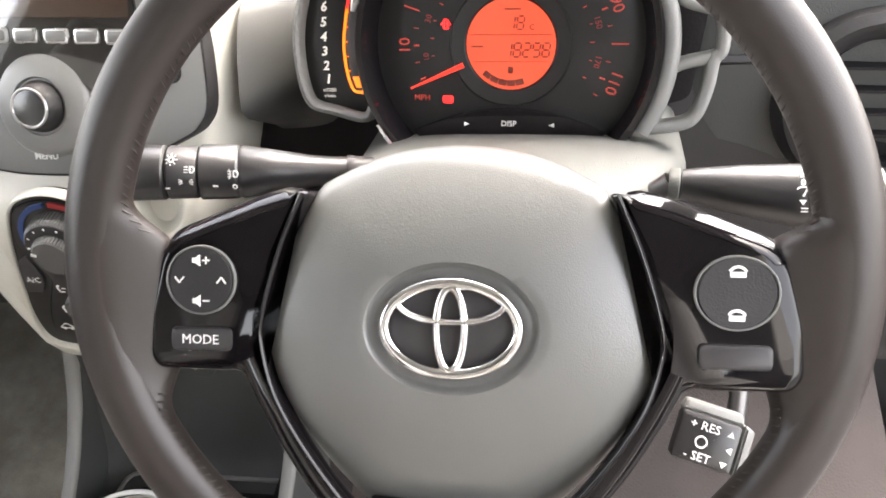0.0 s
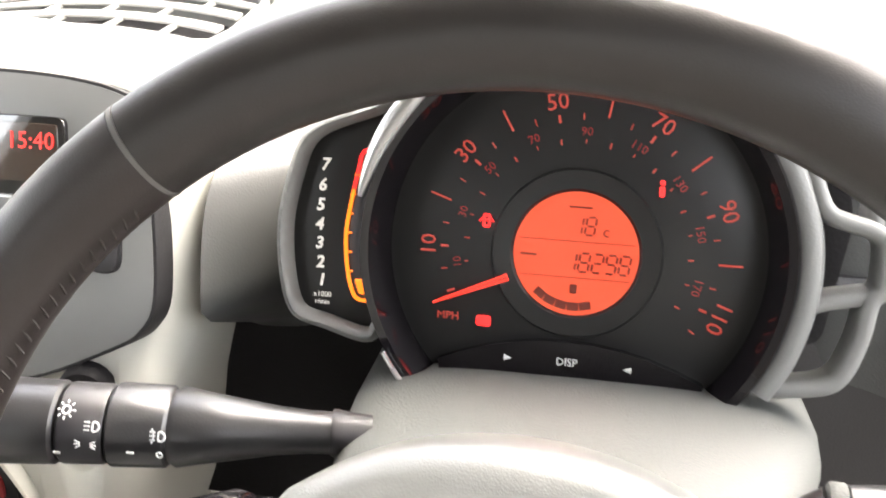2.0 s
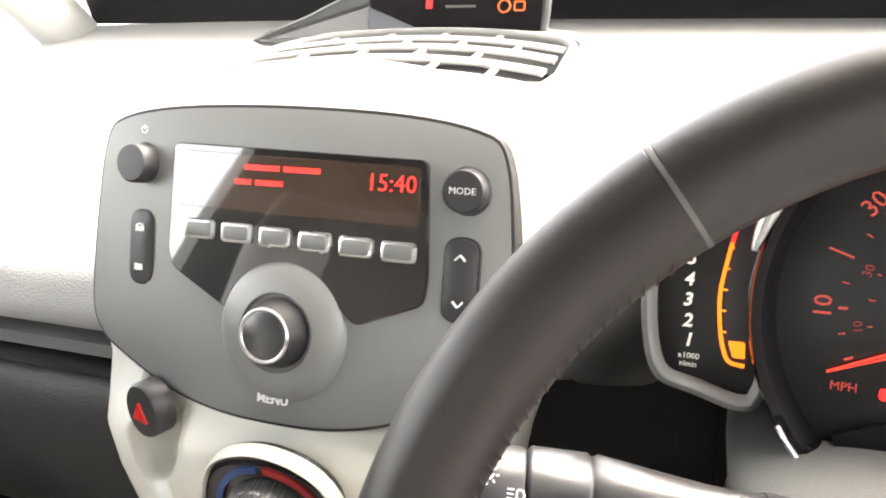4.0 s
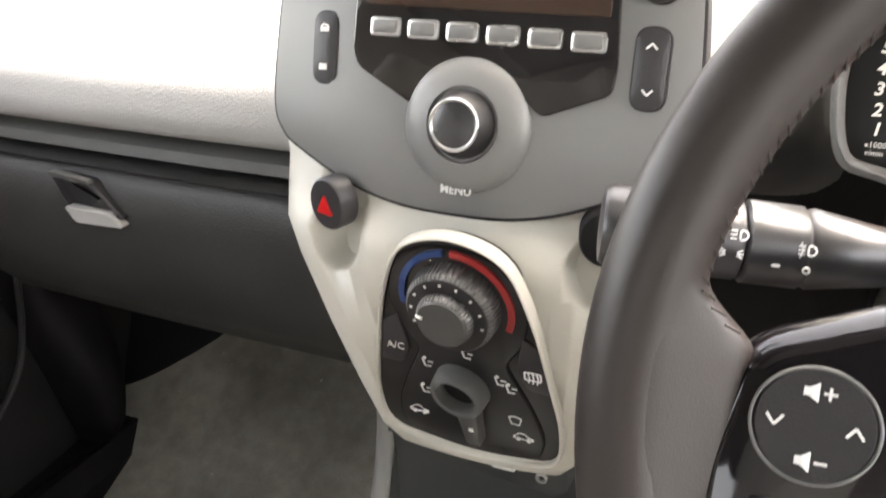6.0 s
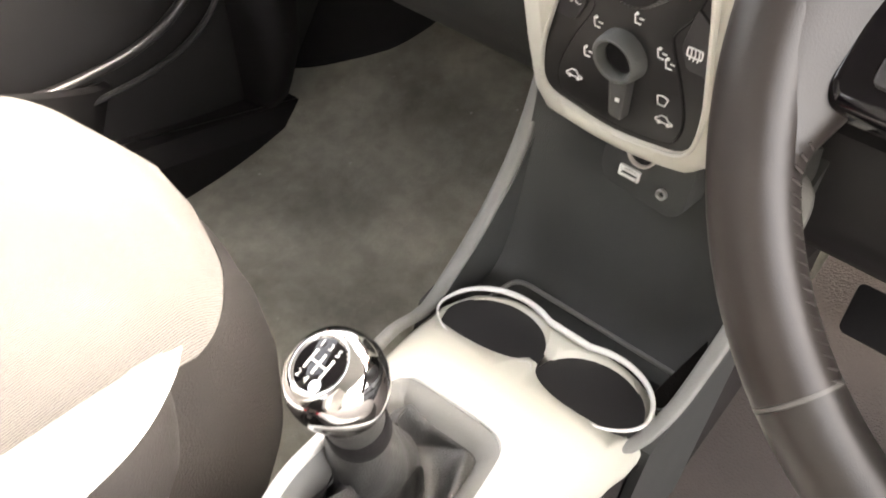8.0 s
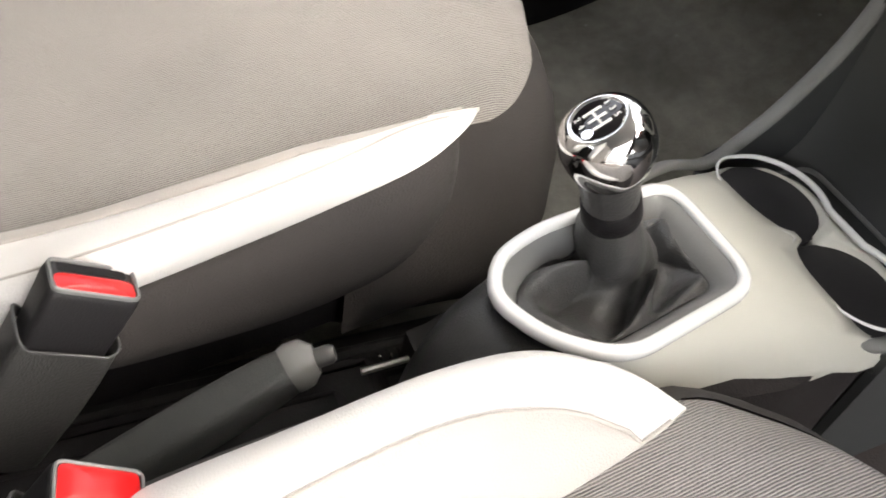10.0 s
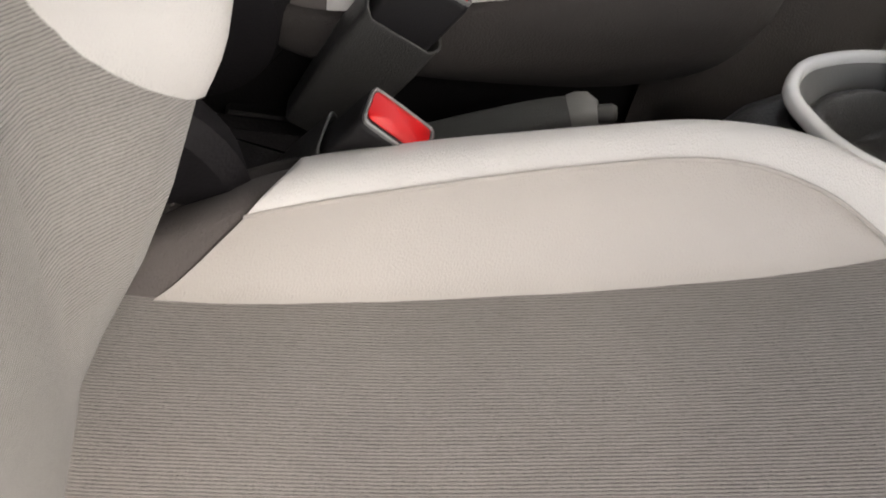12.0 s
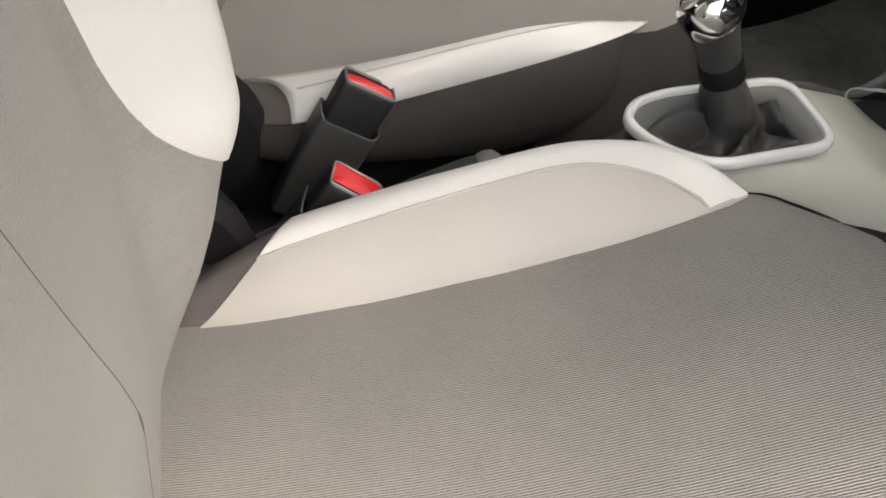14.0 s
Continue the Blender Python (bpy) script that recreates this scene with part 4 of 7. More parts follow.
def build_telltale():
    t = thing("warning_display", local((-0.300, 0.425, 0.785), 16, -2), "black warning-light display on the dashboard", "display")
    o = smoothed([(-0.134, -0.012), (0.076, -0.012), (0.084, -0.002), (0.084, 0.046), (0.074, 0.058), (-0.010, 0.054), (-0.052, 0.031), (-0.092, 0.013)], 6)
    loops = [[(x, y, z) for x, y in inset(o, g)] for z, g in ((-0.035, 0.013), (-0.0035, 0.0), (-0.0008, 0.0010), (0.0, 0.0030), (-0.0012, 0.0050))]
    part("hood", rings(loops), M["bracket"], t, "dark grey hood")
    part("screen", plate(rounded([(-0.046, -0.003), (0.0795, -0.003), (0.0795, 0.048), (-0.020, 0.046), (-0.046, 0.032)], 0.006), -0.010, 0.0008, 0.0005), M["gloss"], t, "glossy black screen")
    part("belt_lamp", at(box(-0.0024, 0.0024, -0.0055, 0.0055, 0.0008, 0.0016, 0.001), 0.000, 0.019), M["small_red"], t, "red lit symbol")
    for k in range(2):
        part("lettering_bar", at(box(-0.011, 0.011, -0.0010, 0.0010, 0.0006, 0.0012, 0.0003), 0.023, 0.021 - 0.006 * k), M["bracket"], t, "small unlit lettering")
    part("airbag_lamp", at(add(hoop(ellipse(0.0048, n=20), ellipse(0.0034, n=20), 0.0008, 0.0016, 0.0002, 24), at(hoop(rounded([(-0.004, -0.0035), (0.004, -0.0035), (0.004, 0.0035), (-0.004, 0.0035)], 0.001, 2), rounded([(-0.0028, -0.0023), (0.0028, -0.0023), (0.0028, 0.0023), (-0.0028, 0.0023)], 0.0006, 2), 0.0008, 0.0016, 0.0002, 24), 0.0105, 0)), 0.054, 0.015), M["small_orange"], t, "orange lit symbol")


build_telltale()


# ================= steering wheel =================
WF = local((0, 0, 0.62), 26)
RIMF = local((0.001, 0.0158, 0.6376), 19.3, 1.8)
WEB = (-0.074, 0.036)  # foot and head of the leather webs in the rim's plane


def build_wheel():
    w = thing("steering_wheel", WF, "leather-bound steering wheel with gloss black spokes and a grey hub", "steering wheel")
    rel = WF.inverted() @ RIMF
    R = 0.1706
    def rim_path(a0, a1, n):
        return [(R * math.cos(radians(a0 + (a1 - a0) * i / n)), R * math.sin(radians(a0 + (a1 - a0) * i / n)), 0) for i in range(n + 1)]
    def section(k=1.0):
        return [(0.0147 * k * math.cos(a), 0.0138 * k * math.sin(a)) for a in [2 * math.pi * i / 28 for i in range(28)]]
    def arcof(a0, a1):
        return xf(sweep(rim_path(a0, a1, max(6, int(abs(a1 - a0) / 2.5))), section(), up=(0, 0, 1)), rel)
    part("rim", arcof(53.8, 126.2), M["leather_top"], w, "smooth leather top of the rim")
    part("rim", arcof(126.8, 229.6), M["leather"], w, "grained leather side of the rim")
    part("rim", arcof(230.2, 309.8), M["leather_top"], w, "smooth leather foot of the rim")
    part("rim", arcof(310.4, 413.2), M["leather"], w, "grained leather side of the rim")
    for a in (53.5, 126.5, 229.9, 310.1):
        part("rim_joint", xf(sweep(rim_path(a - 0.24, a + 0.24, 2), section(1.012), up=(0, 0, 1)), rel), M["joint"], w, "pale joint in the leather")
    # leather spokes: webs that leave the rim in a wide fillet and run in under the gloss trim
    r_in = R - 0.0147
    def web(y, top):
        """Inner edge of the leather at a height in the rim's plane, and how far it has left the rim (0 to 1)."""
        bare = math.sqrt(r_in ** 2 - y * y)
        u = min(1.0, max(0.0, (top - y) / (top - 0.012))) * min(1.0, max(0.0, (y - WEB[0]) / 0.030))
        u = u * u * (3 - 2 * u)
        return bare + (0.1370 - bare) * u, u
    for s in (-1, 1):
        loops = []
        dip, top = (0.0000, WEB[1]) if s < 0 else (0.0060, WEB[1] - 0.008)
        for k in range(41):
            y = WEB[0] + (top - WEB[0]) * k / 40
            xc = math.sqrt(R * R - y * y)
            xi, u = web(y, top)
            front, rear = [], []
            for i in range(15):
                c = math.sin(math.pi / 2 * i / 14)
                bare = 0.0136 * math.sqrt(max(0.0, 1 - c * c))
                fall = c * c * (3 - 2 * c)
                flat = (0.0136 + (dip - 0.0136) * fall + 0.010) * math.sqrt(max(0.0, 1 - c ** 8)) - 0.010
                x = s * (xc - (xc - xi) * c)
                front.append((x, y, bare * (1 - u) + flat * u))
                rear.append((x, y, -bare * (1 - u) + u * (-0.0125 * math.sqrt(max(0.0, 1 - c ** 8)) - 0.010 * (1 - math.sqrt(max(0.0, 1 - c ** 8))))))
            loops.append(front + rear[-2::-1] + [(s * (xc + 0.006), y, -0.0105), (s * (xc + 0.006), y, 0.0105)])
        part("leather_spoke", xf(rings(loops), rel), M["leather"], w, "leather web between rim and spoke", smooth=80)
    # stitches along the inner side of the grained leather
    st = []
    for s in (-1, 1):
        for a0, a1, step in ((-49.5, 52.0, 1.55),):
            for k in range(int((a1 - a0) / step)):
                a = radians(a0 + k * step)
                y = (R - 0.0140) * math.sin(a)
                top = WEB[1] if s < 0 else WEB[1] - 0.008
                if WEB[0] < y < top:
                    xi, u = web(y, top)
                    if u > 0.75:
                        continue
                    p = Vector((s * (xi + 0.0006), y, 0.0046))
                    q = Vector((s * (web(y + 0.001, top)[0] + 0.0006), y + 0.001, 0.0046))
                    t = (q - p).normalized()
                else:
                    p = Vector((s * (R - 0.0141) * math.cos(a), y, 0.0046))
                    t = Vector((-s * math.sin(a), math.cos(a), 0))
                out = Vector((s * math.cos(a), math.sin(a), 0))
                st.append(rod([p - t * 0.0012 - out * 0.0010 - Vector((0, 0, 0.0015)), p, p + t * 0.0012 + out * 0.0014 + Vector((0, 0, 0.0017))], 0.00042, 5, up=(0.3, 0.2, 1)))
    tagged(part("stitching", xf(add(*st), rel), M["stitch"], w, "row of stitches"), kind="stuff")
    loops = []
    for k in range(9):
        u = k / 8
        loops.append([((0.040 - 0.006 * u) * math.cos(a), -0.085 - 0.082 * u, -0.018 + 0.004 * u + 0.011 * math.sin(a)) for a in [2 * math.pi * i / 20 for i in range(20)]])
    part("spoke", rings(loops), M["gloss"], w, "gloss black lower spoke")
    # hub cushion
    half = [(0.0, 0.083), (0.032, 0.079), (0.060, 0.067), (0.069, 0.058), (0.080, 0.032), (0.0885, 0.002), (0.0885, -0.014), (0.082, -0.036), (0.068, -0.060), (0.048, -0.086), (0.028, -0.103), (0.0, -0.108)]
    hub = smoothed(half + [(-x, y) for x, y in reversed(half[1:-1])], 4)[::-1]
    ring_n = 96
    hp = polar(hub, ring_n)
    away = lambda y: 2.7 * max(0.0, y - 0.005) ** 2 + 2.5 * max(0.0, -0.010 - y) ** 2
    loops = [[(x, y, -0.050) for x, y in hp], [(x, y, -0.013 - away(y)) for x, y in hp], [(x, y, -0.009 - away(y)) for x, y in inset(hp, 0.002)]]
    dish = polar(ellipse(0.0400, 0.0300, 96), ring_n)
    for k in range(1, 11):
        q = 0.03 + 0.97 * (k / 10)
        lp = []
        for (x, y), (ex, ey) in zip(hp, dish):
            px, py = x + (ex - x) * q, y + (ey - y) * q
            s = math.hypot(px, py) / math.hypot(x, y)
            lp.append((px, py, -0.008 + 0.012 * (1 - s ** 2.4) - away(py)))
        loops.append(lp)
    edge = loops[-1]
    # the oval dish that holds the badge
    for k, dz, flat in ((0.985, 0.0006, 0.1), (0.955, 0.0026, 0.45), (0.92, 0.0048, 0.8), (0.88, 0.0060, 1.0), (0.6, 0.0064, 1.0), (0.25, 0.0066, 1.0)):
        loops.append([(x * k, y * k, (z - dz) * (1 - flat) + (0.0036 - dz) * flat) for x, y, z in edge])
    part("hub", rings(loops), M["hub"], w, "grained dark grey airbag cover", smooth=50)
    # badge: three chrome ovals
    def oval(rx, ry, cx, cy, wid, hgt):
        return sweep([(cx + rx * math.cos(2 * math.pi * i / 64), cy + ry * math.sin(2 * math.pi * i / 64), 0.0012) for i in range(64)],
                     [(wid * math.cos(a), hgt * math.sin(a)) for a in [2 * math.pi * i / 10 for i in range(10)]], True)
    badge = part("badge", oval(0.0302, 0.0205, 0, 0, 0.0027, 0.0026), M["chrome"], w, "chrome oval badge")
    part("badge_oval", oval(0.0064, 0.0186, 0, -0.0002, 0.0021, 0.0024), M["chrome"], badge)
    part("badge_oval", xf(add(oval(0.0236, 0.0083, 0, 0.0112, 0.0020, 0.0024)), Matrix.Identity(4)), M["chrome"], badge)
    part("badge_ground", xf(plate(ellipse(0.0305, 0.0202), -0.0050, -0.0014, 0.0003), Matrix.Identity(4)), M["button"], badge, "dark ground of the badge")
    # gloss black wings with their buttons
    for s in (-1, 1):
        o = [(0.066, 0.0615), (0.076, 0.0600), (0.105, 0.0500), (0.1340, 0.0385), (0.1405, 0.030), (0.1465, 0.004), (0.1470, -0.018), (0.1420, -0.0245), (0.110, -0.0250),
             (0.1010, -0.0240), (0.0945, -0.0330), (0.0840, -0.0345), (0.0888, -0.012), (0.0888, 0.003), (0.0800, 0.032)]
        o = [(s * x, y) for x, y in o]
        o = rounded(o if s > 0 else o[::-1], 0.005, 4)
        wing = part("spoke_trim", pillow(o, -0.024, -0.0035, 0.0052), M["gloss"], w, "gloss black spoke trim", smooth=60)
        lip = smoothed([(s * x, y, -0.0055) for x, y in ((0.0700, 0.0600), (0.0805, 0.0340), (0.0890, 0.0030), (0.0892, -0.0130), (0.0830, -0.0350), (0.0690, -0.0590), (0.0490, -0.0845), (0.0300, -0.1010))], 6, False)
        run = smoothed([(s * x, y, -0.0100) for x, y in ((0.0960, -0.0180), (0.0885, -0.0340), (0.0730, -0.0610), (0.0530, -0.0870), (0.0270, -0.1075), (0.0000, -0.1160))], 6, False)
        part("lower_trim", sweep(run, [(0.0058 * math.copysign(abs(math.cos(a)) ** 0.6, math.cos(a)), 0.0068 * math.copysign(abs(math.sin(a)) ** 0.6, math.sin(a))) for a in [2 * math.pi * i / 20 for i in range(20)]]), M["gloss"], wing, "gloss black strip below the hub", smooth=60)
        part("spoke_lip", sweep(lip, [(0.0016 * math.cos(a), 0.0040 * math.sin(a)) for a in [2 * math.pi * i / 12 for i in range(12)]]), M["gloss"], wing, "raised gloss lip beside the hub", smooth=60)
        # rounded upper shoulder of the wing
        line = smoothed([(s * x, y) for x, y in ((0.0740, 0.0602), (0.090, 0.0556), (0.105, 0.0500), (0.120, 0.0440), (0.1320, 0.0388), (0.1385, 0.0325))], 5, False)
        loops = []
        for k, p in enumerate(line):
            a0, a1 = Vector(line[max(0, k - 1)]), Vector(line[min(len(line) - 1, k + 1)])
            t = (a1 - a0).normalized()
            e = Vector((-t.y, t.x))
            if e.y < 0:
                e = -e
            f = min(1.0, min(k, len(line) - 1 - k) / 3 + 0.35)
            prof = ((-0.0060, -0.0046), (-0.0048, -0.0030), (-0.0034, -0.0034), (-0.0010, -0.0056), (0.0012, -0.0088), (0.0032, -0.0122), (0.0040, -0.0160), (0.0040, -0.022), (-0.0060, -0.022))
            loops.append([(p[0] + e.x * d * f, p[1] + e.y * d * f, z) for d, z in prof])
        part("upper_shoulder", rings(loops), M["gloss"], wing, "rounded gloss shoulder", smooth=60)
        bx, by = s * 0.1185, 0.0188
        part("button_ring", at(hoop(ellipse(0.0172, 0.0164), ellipse(0.0162, 0.0154), -0.006, -0.0014, 0.0004, 64), bx, by), M["trim_grey"], wing, "fine grey ring")
        pad = part("button", at(lathe([(0.0160, -0.006), (0.0160, -0.0022), (0.0152, -0.0012), (0.0, -0.0016)]), bx, by), M["black"], wing, "round rubber button")
        z = -0.0014
        q = rounded([(s * 0.1185 - 0.0148, -0.0145), (s * 0.1185 + 0.0148, -0.0145), (s * 0.1185 + 0.0148, -0.0035), (s * 0.1185 - 0.0148, -0.0035)], 0.003, 3)
        low = part("lower_button", plate(q, -0.006, -0.0010, 0.0012), M["button"], wing, "oblong button")
        if s < 0:
            def speaker():
                return add(box(-0.0034, -0.0018, -0.0012, 0.0012, 0, 0.0004, 0.0001), plate([(-0.0020, -0.0012), (0.0006, -0.0028), (0.0006, 0.0028), (-0.0020, 0.0012)], 0, 0.0004, 0.0001))
            part("volume_mark", add(at(add(speaker(), box(0.0016, 0.0052, -0.0004, 0.0004, 0, 0.0004, 0.0001), box(0.0030, 0.0038, -0.0018, 0.0018, 0, 0.0004, 0.0001)), bx - 0.0005, by + 0.0092, z)), M["white_ink"], pad)
            part("volume_mark", at(add(speaker(), box(0.0016, 0.0050, -0.0004, 0.0004, 0, 0.0004, 0.0001)), bx - 0.0005, by - 0.0098, z), M["white_ink"], pad)
            for sx, up in ((-1, -1), (1, 1)):
                x = bx + sx * 0.0103
                part("arrow", add(ribbon([(x - 0.0022, by - 0.0014 * up), (x, by + 0.0014 * up)], 0.0008, z, z + 0.0004), ribbon([(x, by + 0.0014 * up), (x + 0.0022, by - 0.0014 * up)], 0.0008, z, z + 0.0004)), M["white_ink"], pad)
            part("mode_writing", at(text("MODE", 0.0064, 0.0002), s * 0.1185, -0.0092, -0.0006), M["white_ink"], low)
        else:
            for yy, k in ((0.0088, 1), (-0.0100, -1)):
                part("phone_mark", at(add(box(-0.0032, 0.0032, -0.0020, 0.0004, 0, 0.0004, 0.0003), ribbon(arc(0, -0.001, 0.0036, 25, 155, 8), 0.0012, 0, 0.0004)), bx, by + yy, z), M["white_ink"], pad)
    # the right half of the spoke plane is a little wider
    for ob in w.children_recursive:
        if not ob.name.startswith(("rim", "stitch", "badge", "leather")):
            for v in ob.data.vertices:
                v.co.x += 0.052 * max(0.0, v.co.x - 0.03)
    return w


build_wheel()


# ================= steering column and stalks =================
def build_column():
    c = thing("steering_column", Matrix.Translation((0.012, 0.12, 0.6)), "pale grey plastic steering column cover", "column cover")
    sh = Matrix.Translation((-0.012, -0.12, -0.6))
    def shroud(stations, lower):
        loops = []
        for y, xc, w, zt, zb in stations:
            lp = []
            for i in range(40):
                a = 2 * math.pi * i / 40
                ca, sa = math.cos(a), math.sin(a)
                x = xc + w * math.copysign(abs(ca) ** 0.55, ca)
                zm, zh = (zt + zb) / 2, (zt - zb) / 2
                lp.append((x, y, zm + zh * math.copysign(abs(sa) ** 0.75, sa)))
            loops.append(lp)
        return rings(loops)
    part("upper_cover", xf(shroud([(0.038, 0.008, 0.058, 0.656, 0.60), (0.045, 0.009, 0.066, 0.660, 0.60), (0.075, 0.012, 0.076, 0.660, 0.60), (0.115, 0.015, 0.087, 0.656, 0.60),
                                   (0.150, 0.018, 0.096, 0.648, 0.595), (0.185, 0.019, 0.102, 0.638, 0.59), (0.235, 0.019, 0.104, 0.630, 0.59), (0.285, 0.019, 0.104, 0.630, 0.59)], False), sh), M["column"], c, "pale grey upper cover")
    part("lower_cover", xf(shroud([(0.040, 0.006, 0.060, 0.601, 0.545), (0.060, 0.006, 0.078, 0.601, 0.520), (0.12, 0.008, 0.090, 0.599, 0.500), (0.20, 0.010, 0.094, 0.592, 0.485), (0.30, 0.010, 0.094, 0.592, 0.48)], True), sh), M["trim_grey"], c, "grey lower cover")
    return c


build_column()


def stalk_body(path, radii, n=20, flat=0.9):
    loops = []
    path = [Vector(p) for p in path]
    for i, (p, r) in enumerate(zip(path, radii)):
        t = (path[min(i + 1, len(path) - 1)] - path[max(i - 1, 0)]).normalized()
        side = t.cross(Vector((0, 0, 1))).normalized()
        up = side.cross(t)
        loops.append([p + side * (r * math.cos(2 * math.pi * k / n)) + up * (r * flat * math.sin(2 * math.pi * k / n)) for k in range(n)])
    return rings(loops)


def build_light_stalk():
    base = Vector((-0.074, 0.112, 0.646))
    s = thing("light_stalk", Matrix.Translation(base), "black light and indicator stalk with white symbols", "stalk")
    end = Vector((-0.196, 0.083, 0.657))
    d = (end - base)
    P = lambda u: d * u
    part("root", stalk_body([P(-0.14), P(-0.06), P(-0.03), P(-0.02)], [0.0080, 0.0088, 0.0096, 0.0090]), M["button"], s, "dark root of the stalk")
    part("arm", stalk_body([P(-0.02), P(0.05), P(0.14), P(0.28), P(0.42), P(0.44)], [0.0084, 0.0086, 0.0098, 0.0128, 0.0160, 0.0146]), M["stalk"], s, "tapering black arm")
    part("collar", stalk_body([P(0.44), P(0.45), P(0.60), P(0.61)], [0.0150, 0.0162, 0.0166, 0.0150]), M["stalk"], s, "turning fog-lamp collar")
    part("collar", stalk_body([P(0.615), P(0.625), P(0.735), P(0.745)], [0.0150, 0.0158, 0.0160, 0.0145]), M["button"], s, "smooth ring")
    part("end_cap", stalk_body([P(0.75), P(0.76), P(0.98), P(1.0), P(1.005)], [0.0150, 0.0164, 0.0170, 0.0150, 0.010]), M["stalk"], s, "turning light switch")
    # white symbols on the side that faces the driver
    F = local((0, 0, 0), 35)
    def put(name, geo, u, v):
        r = 0.0172
        a = v / r
        m = Matrix.Translation(P(u)) @ F @ Matrix.Translation((0, 0, 0)) @ Matrix.Rotation(-a, 4, "X") @ Matrix.Translation((0, 0, r))
        part(name, xf(geo, m), M["white_ink"], s)
    sunm = add(hoop(ellipse(0.0018, n=16), ellipse(0.0011, n=16), 0, 0.0004, 0.0001, 24), *[tick(0.0024, 0.0036, 0.0006, a, 0, 0.0004) for a in range(0, 360, 45)])
    put("sun_mark", sunm, 0.68, 0.0035)
    lampm = add(hoop(rounded([(-0.0005, -0.0020), (0.0018, -0.0020), (0.0030, 0.0), (0.0018, 0.0020), (-0.0005, 0.0020)], 0.001, 3), rounded([(0.0002, -0.0013), (0.0014, -0.0013), (0.0022, 0.0), (0.0014, 0.0013), (0.0002, 0.0013)], 0.0006, 3), 0, 0.0004, 0.0001, 32, 0.001, 0), *[at(box(-0.0034, -0.0012, -0.0003, 0.0003, 0, 0.0004, 0.0001), 0, y) for y in (-0.0014, 0, 0.0014)])
    put("headlamp_mark", lampm, 0.60, -0.0020)
    side = add(*[at(tick(0.0012, 0.0034, 0.0006, a, 0, 0.0004), k * 0.0008) for k in (-1, 1) for a in ((-25, 0, 25) if k > 0 else (155, 180, 205))])
    put("sidelamp_mark", side, 0.62, -0.0085)
    put("fog_mark", add(lampm, ribbon([(-0.0026, -0.0026), (-0.0018, 0), (-0.0026, 0.0026)], 0.0005, 0, 0.0004)), 0.42, -0.0045)
    put("dash_mark", box(-0.0014, 0.0014, -0.0005, 0.0005, 0, 0.0004, 0.0001), 0.50, -0.0110)
    put("dash_mark", box(-0.0014, 0.0014, -0.0005, 0.0005, 0, 0.0004, 0.0001), 0.70, -0.0120)
    put("ring_mark", hoop(ellipse(0.0014, n=16), ellipse(0.0008, n=16), 0, 0.0004, 0.0001, 24), 0.42, -0.0115)


build_light_stalk()


